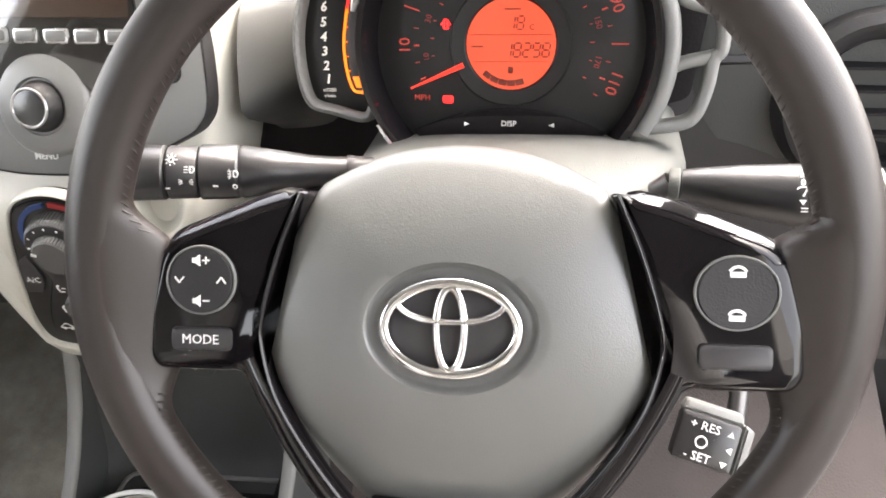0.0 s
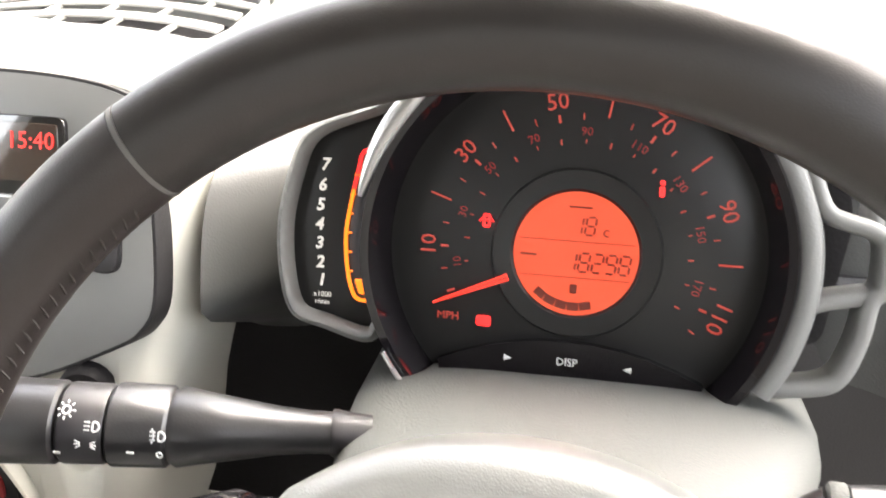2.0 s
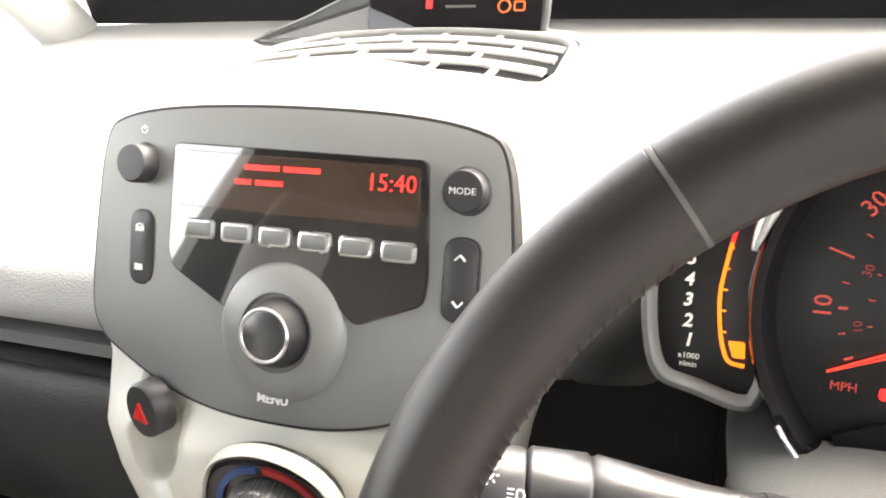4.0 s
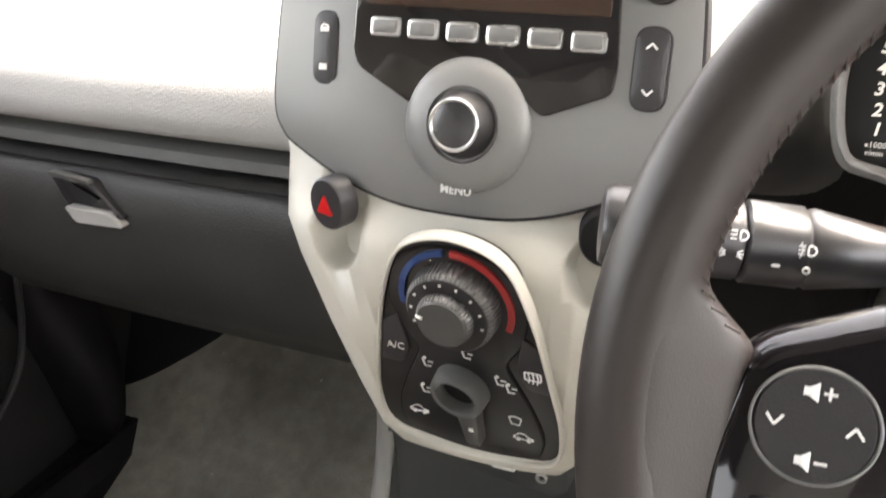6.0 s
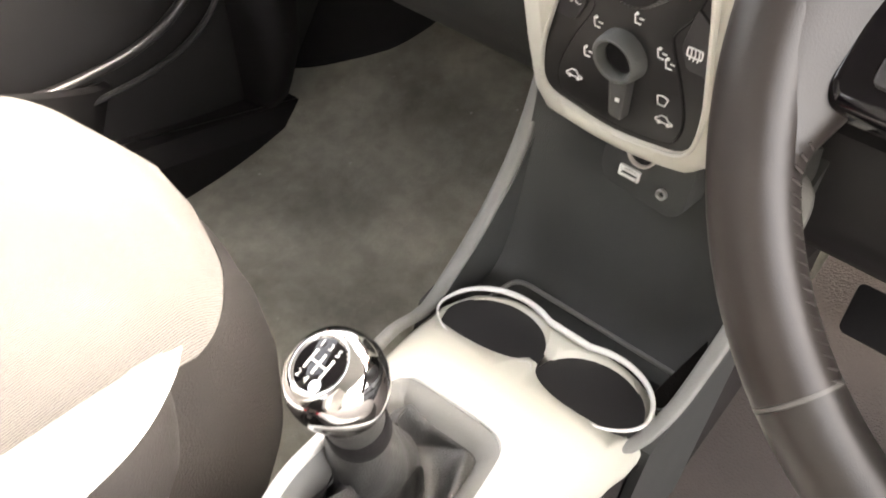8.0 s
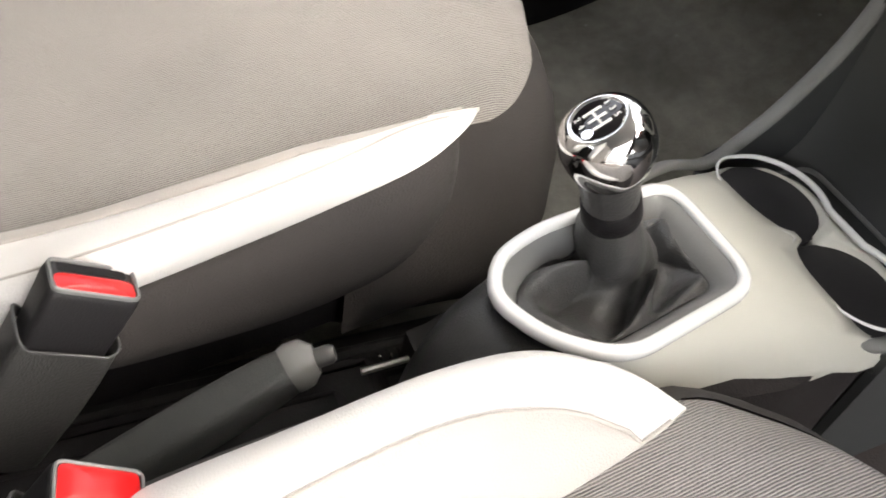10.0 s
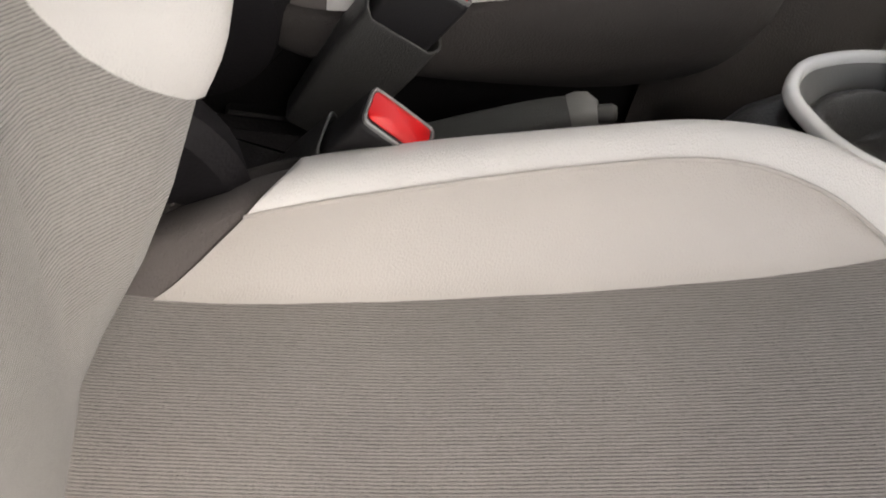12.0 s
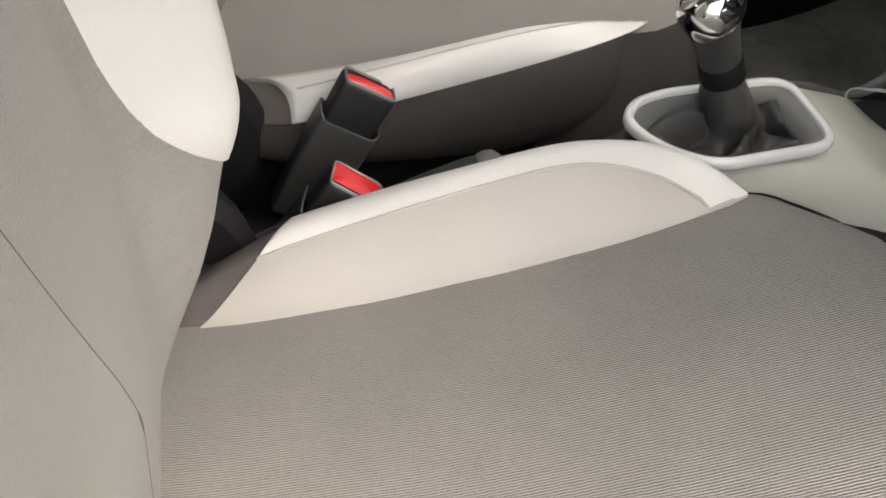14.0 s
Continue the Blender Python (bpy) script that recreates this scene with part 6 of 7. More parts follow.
def build_sockets():
    m = local((-0.277, 0.240, 0.412), -6, -2)
    s = thing("socket_panel", m, "dark panel with USB and audio sockets", "socket panel")
    part("plate", plate(rounded([(-0.036, 0.03), (0.034, 0.03), (0.034, -0.012), (0.024, -0.021), (-0.030, -0.016), (-0.036, -0.006)][::-1], 0.006), -0.03, 0.0, 0.002), M["bin"], s)
    part("usb_socket", at(hoop(rounded([(-0.0085, -0.0045), (0.0085, -0.0045), (0.0085, 0.0045), (-0.0085, 0.0045)], 0.001, 2), rounded([(-0.0062, -0.0024), (0.0062, -0.0024), (0.0062, 0.0024), (-0.0062, 0.0024)], 0.0006, 2), -0.004, 0.0022, 0.0004, 48), -0.0115, -0.001), M["lip"], s, "silver USB socket")
    part("usb_tongue", at(box(-0.006, 0.006, -0.0008, 0.0010, -0.004, 0.0005, 0.0002), -0.0115, -0.001), M["white_ink"], s)
    part("audio_socket", at(lathe([(0.0042, -0.002), (0.0042, 0.0020), (0.0036, 0.0026), (0.0022, 0.0020), (0.0018, -0.002), (0, -0.002)], 24), 0.0155, -0.0045), M["satin"], s, "round audio socket")
    part("power_socket", at(hoop(ellipse(0.0115, n=40), ellipse(0.0092, n=40), -0.004, 0.004, 0.001, 48), -0.006, 0.0190), M["hide_face"], s, "round power socket with a tan rim")
    part("power_hole", at(lathe([(0.0092, -0.003), (0.0092, -0.002), (0, -0.002)], 32), -0.006, 0.0190, 0.003), M["deep"], s)


build_sockets()

CUPS = ((-0.3145, 0.153), (-0.2325, 0.152))


def build_tunnel():
    t = thing("centre_tunnel", Matrix.Translation((-0.262, 0.05, 0.3)), "pale cream tunnel console with two cup holders", "console")
    sh = Matrix.Translation((0.262, -0.05, -0.3))
    stations = [  # y, left x, right x, top z
        (-0.072, -0.298, -0.196, 0.334), (-0.066, -0.302, -0.191, 0.339), (-0.04, -0.310, -0.190, 0.340), (0.02, -0.325, -0.188, 0.338), (0.06, -0.338, -0.186, 0.332),
        (0.10, -0.352, -0.183, 0.318), (0.13, -0.362, -0.183, 0.306), (0.16, -0.369, -0.185, 0.300), (0.185, -0.366, -0.188, 0.297), (0.199, -0.356, -0.196, 0.293)]
    loops = []
    for y, xl, xr, zt in stations:
        c, w = (xl + xr) / 2, (xr - xl) / 2
        lp = []
        for i in range(29):
            u = -1 + i / 14
            drop = 0.024 * abs(u) ** 5
            if u > 0 and y < 0.09:
                drop += 0.022 * min(1.0, (0.09 - y) / 0.05) * u ** 3.5
            lp.append((c + w * math.copysign(abs(u) ** 0.9, u), y, zt - drop))
        lp += [(xr, y, zt - (0.057 if y < 0.09 else 0.032)), (xl, y, zt - 0.060)]
        loops.append(lp)
    top = part("top_cover", xf(rings(loops), sh), M["cream"], t, "pale cream top cover", smooth=60)
    for x, y in CUPS:
        cut(top, xf(at(lathe([(0.0, -0.1), (0.0385, -0.1), (0.0395, 0.1), (0.0, 0.1)], 48), x, y, 0.30), sh))
    cut(top, xf(at(plate(rounded([(-0.03, -0.012), (0.03, -0.012), (0.03, 0.012), (-0.03, 0.012)], 0.004), -0.1, 0.1), -0.2735, 0.1525, 0.30), sh))
    gap = rounded([(-0.299, 0.029), (-0.228, 0.032), (-0.207, -0.063), (-0.226, -0.093), (-0.254, -0.107), (-0.271, -0.097), (-0.284, -0.07)][::-1], 0.018)
    cut(top, xf(plate(gap, 0.20, 0.40, 0.001), sh))
    rear = []
    for y, xl, xr, zt in ((-0.148, -0.276, -0.214, 0.262), (-0.134, -0.286, -0.204, 0.296), (-0.115, -0.294, -0.196, 0.320), (-0.09, -0.301, -0.190, 0.332), (-0.07, -0.306, -0.197, 0.334), (-0.02, -0.314, -0.204, 0.330)):
        c, w = (xl + xr) / 2, (xr - xl) / 2
        rear.append([(c + w * math.copysign(abs(-1 + i / 14) ** 0.9, -1 + i / 14), y, zt - 0.05 * abs(-1 + i / 14) ** 4) for i in range(29)] + [(xr, y, 0.12), (xl, y, 0.12)])
    back = part("rear_cover", xf(rings(rear), sh), M["gaiter"], t, "dark grey rear cover", smooth=60)
    cut(back, xf(plate(gap, 0.20, 0.40, 0.001), sh))
    # dark flanks
    for side in (-1, 1):
        lp = []
        for y, xl, xr, zt in stations:
            x = xl + 0.004 if side < 0 else xr - 0.004 + (0.010 if y < 0.07 else 0.0)
            k = 0.010 if side > 0 and y < 0.09 else 0.0
            lp.append([(x, y, zt - 0.032 - k), (x - side * 0.01, y, zt - 0.026 - k), (x - side * 0.02, y, zt - 0.06 - k), (x + side * 0.004, y, 0.09)])
        xe = -0.372 if side < 0 else -0.186
        for y in ((0.26, 0.34, 0.50) if side > 0 else ()):
            lp.append([(xe, y, 0.30), (xe - side * 0.01, y, 0.31), (xe - side * 0.02, y, 0.28), (xe + side * 0.004, y, 0.09)])
        part("flank", xf(rings(lp), sh), M["knit"], t, "dark flank")
    # cup liners with their bright rim
    for x, y in CUPS:
        part("cup_liner", xf(at(lathe([(0.0400, 0.292), (0.0385, 0.289), (0.0365, 0.22), (0.034, 0.212), (0.0, 0.212)], 48), x, y), sh), M["black"], t, "dark cup holder well")
    fig = []
    for i in range(96):
        a = 2 * math.pi * i / 96
        best = 0
        dx, dy = math.cos(a), math.sin(a)
        for cx in (-0.041, 0.041):
            bb = dx * cx
            disc = bb * bb - (cx * cx - 0.0425 ** 2)
            if disc >= 0:
                best = max(best, bb + math.sqrt(disc))
        r = max(best, 0.036 / dy if dy > 0.5 else 0.0172)
        fig.append((-0.2735 + r * dx, 0.1525 + r * dy))
    zz = lambda y: 0.3005 + max(0, (0.152 - y)) * 0.22
    heavy = lambda i: 0.55 + 0.95 * max(0.0, 0.35 + math.sin(2 * math.pi * i / 96)) / 1.35
    part("cup_rim", xf(sweep([(x, y, zz(y)) for x, y in fig], [(0.0019 * math.cos(a), 0.0019 * math.sin(a)) for a in [2 * math.pi * i / 10 for i in range(10)]], True, scale=[heavy(i) for i in range(96)]), sh), M["lip"], t, "bright rim round the cup holders")
    return t


build_tunnel()


def build_gear_lever():
    g = thing("gear_lever", Matrix.Translation((-0.258, -0.035, 0.34)), "chrome-topped gear lever with a dark leather gaiter", "gear lever")
    o = rounded([(-0.050, 0.070), (0.035, 0.073), (0.057, -0.030), (0.036, -0.064), (0.004, -0.080), (-0.020, -0.066), (-0.033, -0.036)][::-1], 0.022, 7)
    on = polar(o, 72)
    sec = [(0.0040 * math.copysign(abs(math.cos(a)) ** 0.7, math.cos(a)), 0.0046 * math.copysign(abs(math.sin(a)) ** 0.8, math.sin(a))) for a in [2 * math.pi * i / 14 for i in range(14)]]
    part("surround", sweep([(x, y, 0.0015) for x, y in on], sec, True), M["lip"], g, "bright pale surround")
    # wide sloping band inside the surround
    inn = inset(on, 0.0150)
    slope = [inset(on, 0.001), inset(on, 0.0055), inset(on, 0.0115), inset(on, 0.0155)]
    part("inner_slope", rings([[(x, y, z) for x, y in lp] for lp, z in zip(slope, (0.003, 0.0015, -0.0055, -0.0125))], False, False), M["trim_grey"], g, "grey sloping inner edge", smooth=60)
    # the lever's axis leans back from the gaiter to the knob
    base = Vector((-0.0130, -0.0075, 0.0315))
    tilt = Matrix.Translation(base) @ pose(0, 0, 0, 27, 6, 0)
    up = tilt.to_3x3() @ Vector((0, 0, 1))
    # leather gaiter: a sleeve round the lever that sinks into deep folds and climbs to the surround
    loops, nf = [], 72
    for k in range(34):
        u = k / 33
        lp = []
        for i, (x, y) in enumerate(inn):
            a = math.atan2(y - base.y, x - base.x)
            if u < 0.42:
                w = u / 0.42
                c = base - up * (0.044 * w)
                r = 0.0152 + 0.0098 * w ** 0.9 + 0.0012 * math.sin(3 * a + 4 * w) * w + 0.0006 * math.sin(9 * a + 9 * w) * w
                lp.append((c.x + r * math.cos(a), c.y + r * math.sin(a), c.z + 0.0015 * math.sin(2 * a) * w))
            else:
                w = (u - 0.42) / 0.58
                c = base - up * 0.044
                r = 0.0250 + 0.0012 * math.sin(3 * a + 4)
                sx, sy, sz = c.x + r * math.cos(a), c.y + r * math.sin(a), c.z + 0.0015 * math.sin(2 * a)
                e = w * w * (3 - 2 * w)
                ridge = max(0.0, math.sin(4 * a + 0.6)) ** 1.5
                sag = 0.016 * math.sin(math.pi * min(1.0, w * 1.25)) * (1 - 1.7 * ridge) + 0.004 * math.sin(7 * a + 6 * w) * math.sin(math.pi * w)
                swirl = 0.007 * math.sin(4 * a + 5 * w) * math.sin(math.pi * w)
                lp.append((sx + (x - sx) * e - swirl * math.sin(a), sy + (y - sy) * e + swirl * math.cos(a), sz + (-0.010 - sz) * w ** 0.8 - sag))
        loops.append(lp)
    part("gaiter", rings(loops, False, False), M["gaiter"], g, "creased dark leather gaiter", smooth=75)
    part("gaiter_floor", plate(inn, -0.060, -0.050), M["deep"], g)
    part("collar", xf(lathe([(0.0158, -0.003), (0.0164, -0.001), (0.0160, 0.013), (0.0152, 0.0155), (0.0, 0.0155)], 36), tilt), M["deep"], g, "black collar")
    part("neck", xf(lathe([(0.0149, 0.0150), (0.0151, 0.020), (0.0158, 0.032), (0.0178, 0.046), (0.0200, 0.055), (0.0198, 0.058), (0.0, 0.059)], 40), tilt), M["gaiter"], g, "dark leather neck")
    # chrome knob: a flattened egg that leans towards the driver, with a low skirt at the back
    kn = tilt @ Matrix.Translation((-0.0005, 0.0, 0.0660)) @ pose(0, 0, 0, 9, -15, 0) @ Matrix.Diagonal((0.96, 0.96, 0.94, 1)) @ Matrix.Translation((0, 0, -0.0450))
    prof = smoothed([(0.0195, 0.0300), (0.0222, 0.0330), (0.0240, 0.0400), (0.0238, 0.0475), (0.0212, 0.0548), (0.0172, 0.0588), (0.0146, 0.0600), (0.0132, 0.0594)], 5, False)
    vs, fs = lathe([(0.0, 0.0300)] + prof + [(0.0, 0.0585)], 60)
    vs = [Vector((v.x, v.y, v.z - (0.0045 * math.cos(math.atan2(v.x, -v.y) - 0.9) * max(0.0, (0.046 - v.z) / 0.016) if v.z < 0.046 else 0.0))) for v in vs]
    knob = part("knob", xf((vs, fs), kn), M["chrome"], g, "polished chrome knob")
    part("knob_disc", xf(lathe([(0.0134, 0.0591), (0.0120, 0.0598), (0.0, 0.0600)], 48), kn), M["gloss"], knob, "black disc with the gear pattern")
    z0, z1 = 0.0598, 0.0606
    lines = add(ribbon([(-0.0055, -0.0050), (-0.0055, 0.0050)], 0.0011, z0, z1), ribbon([(0.0, -0.0050), (0.0, 0.0050)], 0.0011, z0, z1), ribbon([(0.0055, -0.0050), (0.0055, 0.0050)], 0.0011, z0, z1), ribbon([(-0.0060, 0.0), (0.0060, 0.0)], 0.0011, z0, z1))
    part("gear_pattern", xf(lines, kn), M["white_ink"], knob)
    for n, (x, y) in {"1": (-0.0055, 0.0082), "2": (-0.0055, -0.0082), "3": (0.0, 0.0085), "4": (0.0, -0.0085), "5": (0.0055, 0.0082)}.items():
        part("gear_figure", xf(at(text(n, 0.0048, 0.0002), x, y, z1), kn), M["white_ink"], knob)
    part("reverse_ring", xf(at(lathe([(0.0030, z0), (0.0030, z1), (0, z1)], 20), 0.0062, -0.0085), kn), M["chrome"], knob)


build_gear_lever()


def build_handbrake():
    tip = Vector((-0.272, -0.190, 0.297))
    h = thing("handbrake", Matrix.Translation((-0.262, -0.3, 0.25)), "black handbrake lever lying between the seats", "handbrake")
    sh = Matrix.Translation((0.262, 0.3, -0.25))
    path = smoothed([(-0.262, -0.420, 0.178), (-0.268, -0.370, 0.203), (-0.275, -0.300, 0.236), (-0.281, -0.240, 0.2625), (-0.2835, -0.212, 0.275), (-0.2842, -0.204, 0.2785)], 6, False)
    sc = [0.80 + 0.25 * math.sin(math.pi * min(1, i / (len(path) - 1) * 1.15)) ** 0.8 for i in range(len(path))]
    sec = [(0.0132 * math.copysign(abs(math.cos(a)) ** 0.6, math.cos(a)), 0.0140 * math.copysign(abs(math.sin(a)) ** 0.6, math.sin(a))) for a in [2 * math.pi * i / 24 for i in range(24)]]
    part("grip", xf(sweep(path, sec, scale=sc), sh), M["bin"], h, "moulded dark grip", smooth=60)
    part("end_ring", xf(sweep([(-0.2838, -0.2085, 0.2768), (-0.2842, -0.204, 0.2788), (-0.2838, -0.1985, 0.2812), (-0.2830, -0.1935, 0.2834)], sec, scale=[0.86, 0.92, 0.86, 0.52]), sh), M["trim_grey"], h, "grey tapered end piece")
    part("release_button", xf(sweep([(-0.2832, -0.195, 0.2830), (-0.2815, -0.1865, 0.2870), (-0.2810, -0.1842, 0.2880)], ellipse(0.0056, n=14), scale=[1, 1, 0.7]), sh), M["bracket"], h, "release button")
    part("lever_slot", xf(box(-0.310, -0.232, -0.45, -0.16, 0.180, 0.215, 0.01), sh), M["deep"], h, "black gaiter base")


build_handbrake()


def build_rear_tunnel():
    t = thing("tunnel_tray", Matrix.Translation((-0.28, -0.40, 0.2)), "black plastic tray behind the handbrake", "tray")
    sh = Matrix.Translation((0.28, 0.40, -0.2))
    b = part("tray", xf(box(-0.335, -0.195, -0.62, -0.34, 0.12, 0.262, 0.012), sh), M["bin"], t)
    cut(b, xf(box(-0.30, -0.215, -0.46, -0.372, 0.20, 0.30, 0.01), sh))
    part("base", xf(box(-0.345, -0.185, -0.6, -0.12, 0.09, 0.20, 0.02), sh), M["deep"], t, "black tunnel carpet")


build_rear_tunnel()


def build_rail(x, name="seat_rail"):
    r = thing(name, Matrix.Translation((x, -0.2, 0.1)), "black steel seat rail on the floor", "seat rail", "seat rails")
    part("track", box(-0.012, 0.012, -0.26, 0.22, 0.0, 0.035, 0.003), M["black"], r)
    part("slider", box(-0.009, 0.009, -0.22, 0.18, 0.030, 0.070, 0.003), M["black"], r)
    part("spring", rod([(0.012 + 0.005 * math.sin(k * 1.3), 0.08 + 0.0016 * k, 0.060 + 0.005 * math.cos(k * 1.3)) for k in range(40)], 0.0011, 6), M["chrome"], r, "bright coil spring")
    part("bolt", at(lathe([(0.006, 0), (0.006, 0.006), (0.003, 0.009), (0, 0.009)], 12), 0, 0.2, 0.035), M["chrome"], r, "bright bolt head")


build_rail(-0.365)
build_rail(-0.195)


# ================= seat belt buckles =================
def build_buckle(m, label, w, d, red, slot):
    """A buckle: w and d half width and half depth of its top, red and slot where they lie across it."""
    b = thing("seat_belt_buckle", m, label, "buckle", "seat belt buckles")
    def tube(stations, r=0.005):
        loops = []
        for z, kw, kd in stations:
            o = rounded([(-w * kw, -d * kd), (w * kw, -d * kd), (w * kw, d * kd), (-w * kw, d * kd)], r, 4)
            loops.append([(x, y, z) for x, y in o])
        return rings(loops)
    part("body", tube(((-0.052, 0.94, 0.9), (-0.030, 0.97, 0.96), (-0.004, 1.0, 1.0), (-0.001, 0.985, 0.97), (0.0, 0.95, 0.92))), M["black"], b, "black plastic body", smooth=50)
    # soft boot with an arched hem
    o = rounded([(-w * 1.12, -d * 1.22), (w * 1.12, -d * 1.22), (w * 1.12, d * 1.22), (-w * 1.12, d * 1.22)], 0.006, 5)
    hem = lambda x: -0.0330 - 0.010 * (1 - (x / (w * 1.12)) ** 2)
    loops = [[(x * k, y * k, hem(x) - dz if dz < 0.02 else -dz) for x, y in o] for k, dz in ((0.93, 0.006), (0.97, 0.0), (1.0, 0.0006), (1.01, 0.004), (1.02, 0.060), (0.98, 0.085), (0.80, 0.135))]
    part("sleeve", rings(loops, False, True), M["gaiter"], b, "dark boot round the stem", smooth=50)
    part("hem", sweep([(x * 1.004, y * 1.004, hem(x)) for x, y in o], ellipse(0.0008, n=8), True), M["bracket"], b, "worn grey hem of the boot")
    rim = rounded([(-w * 0.97, -d * 0.95), (w * 0.97, -d * 0.95), (w * 0.97, d * 0.95), (-w * 0.97, d * 0.95)], 0.0045, 4)
    part("rim", hoop(rim, inset(rim, 0.0016), -0.004, 0.0020, 0.0007, 64), M["radio_grey"], b, "worn grey rim of the slot")
    y0, y1 = red
    part("release", dome(rounded([(-w * 0.86, y0), (w * 0.86, y0), (w * 0.88, y1), (-w * 0.88, y1)], 0.0038, 5), -0.003, 0.0008, 0.0030, 3.0), M["red"], b, "red release button", smooth=60)
    y0, y1 = slot
    part("slot", plate(rounded([(-w * 0.75, y0), (w * 0.75, y0), (w * 0.75, y1), (-w * 0.75, y1)], 0.001, 2), -0.003, 0.0006, 0.0002), M["deep"], b, "dark tongue slot")
    return b


def aim(top, along, wide):
    """Frame at a buckle's top: z along its axis, x along its width."""
    z = Vector(along).normalized()
    x = (Vector(wide) - z * z.dot(Vector(wide))).normalized()
    m = Matrix((x, z.cross(x), z)).transposed().to_4x4()
    m.translation = top
    return m


build_buckle(aim((-0.2235, -0.3110, 0.3145), (0.12, 0.50, 0.86), (-0.14, -0.86, 0.50)), "black seat belt buckle with a red button beside the driver's seat", 0.0205, 0.0128, (-0.0108, 0.0075), (0.0086, 0.0106))
build_buckle(aim((-0.3265, -0.2945, 0.3285), (-0.04, 0.46, 0.89), (0.02, 0.82, -0.57)), "black seat belt buckle with a red button beside the passenger's seat", 0.0222, 0.0118, (-0.0100, 0.0012), (0.0036, 0.0090))


# ================= seats =================
def build_seat(m, name, label, mirror):
    s = thing(name, m, label, "car seat", "front seats")
    zf_tab = [(-0.47, 0.264), (-0.40, 0.267), (-0.30, 0.279), (-0.22, 0.2975), (-0.15, 0.316), (-0.09, 0.3345), (-0.04, 0.3505), (0.0, 0.3545), (0.03, 0.3475), (0.045, 0.3365)]
    def tab(t, y):
        for (a, za), (b, zb) in zip(t, t[1:]):
            if a <= y <= b:
                return za + (zb - za) * (y - a) / (b - a)
        return t[0][1] if y < t[0][0] else t[-1][1]
    hw_tab = [(-0.47, 0.165), (-0.10, 0.170), (-0.052, 0.172), (-0.02, 0.152), (0.010, 0.115), (0.028, 0.075), (0.038, 0.042), (0.0435, 0.006)]
    hw_tab = smoothed(hw_tab, 6, False)
    # the side towards the door is fuller at the front
    full_tab = smoothed([(-0.47, 0.165), (-0.10, 0.170), (-0.040, 0.172), (0.0, 0.160), (0.020, 0.138), (0.031, 0.106), (0.0395, 0.058), (0.0435, 0.006)], 6, False)
    outer_side = -1 if mirror else 1
    half = lambda y, sgn: tab(full_tab if sgn == outer_side else hw_tab, y)
    sag = lambda y: max(0.0, min(1.0, (y + 0.085) / 0.06))
    ys = [-0.47 + 0.02 * k for k in range(20)] + [0.0435 - 0.1335 * (1 - k / 24) ** 1.8 for k in range(1, 25)]
    # cushion cloth
    vs, fs, nu = [], [], 25
    for y in ys:
        for k in range(nu):
            u = -1 + 2 * k / (nu - 1)
            x = half(y, 1 if u > 0 else -1) * u
            crown = 0.010 * (1 - u * u)
            edge = -0.010 * max(0, abs(u) - 0.85) / 0.15 * sag(y)
            vs.append(Vector((x, y, tab(zf_tab, y) + crown + edge + 0.0015 * noise.noise((x * 14, y * 14, 1.0)))))
    for j in range(len(ys) - 1):
        for k in range(nu - 1):
            fs.append((j * nu + k, j * nu + k + 1, (j + 1) * nu + k + 1, (j + 1) * nu + k))
    part("cushion", (vs, fs), M["seat"], s, "ribbed grey seat cloth", smooth=80)
    # skirt: from the edge of the cloth outwards and down
    edge = [(-half(y, -1), y) for y in ys] + [(half(y, 1), y) for y in reversed(ys)]
    ring = [[(x, y, tab(zf_tab, y) + 0.001 - 0.010 * sag(y)) for x, y in edge]]
    for d, dz in ((0.008, -0.006), (0.022, -0.022), (0.036, -0.055), (0.042, -0.10)):
        ring.append([(x, y, tab(zf_tab, y) - 0.008 + dz) for x, y in inset(edge, -d)])
    ring.append([(x, y, 0.215) for x, y in inset(edge, -0.038)])
    ring.append([(x, y, 0.200) for x, y in inset(edge, -0.024)])
    ring.append([(x, y, 0.205) for x, y in inset(edge, 0.0)])
    front = [i for i, (x, y) in enumerate(edge) if y >= -0.165]
    def strip(ids):
        n = len(ids)
        return [lp[i] for lp in ring for i in ids], [(j * n + k, (j + 1) * n + k, (j + 1) * n + k + 1, j * n + k + 1) for j in range(len(ring) - 1) for k in range(n - 1)]
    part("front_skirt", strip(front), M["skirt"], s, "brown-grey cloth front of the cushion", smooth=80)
    # rest of the same skirt, shade below the bolsters painted in as black
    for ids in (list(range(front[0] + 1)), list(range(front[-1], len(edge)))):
        part("side_skirt", [[(x * 0.94, y, z) for x, y, z in strip(ids)[0]], strip(ids)[1]], M["deep"], s, "sides of the cushion skirt, blackened for the shade under the bolsters", smooth=80)
    # side bolsters
    Y = [-0.448, -0.412, -0.365, -0.30, -0.23, -0.17, -0.12, -0.08, -0.058]
    bz = [0.266, 0.270, 0.276, 0.2835, 0.301, 0.316, 0.330, 0.341, 0.347]
    bx = [0.138, 0.139, 0.1395, 0.1440, 0.1465, 0.1495, 0.153, 0.1585, 0.164]
    # the sewn seam between face and roll, the outer ridge of the roll and its lower edge
    sz = [0.277, 0.289, 0.304, 0.3225, 0.3425, 0.3580, 0.3535, 0.3415, 0.3474]
    sx = [0.152, 0.160, 0.1705, 0.1790, 0.1850, 0.1850, 0.1775, 0.1590, 0.1642]
    rz = [0.277, 0.289, 0.308, 0.3240, 0.3440, 0.3580, 0.3600, 0.355, 0.3476]
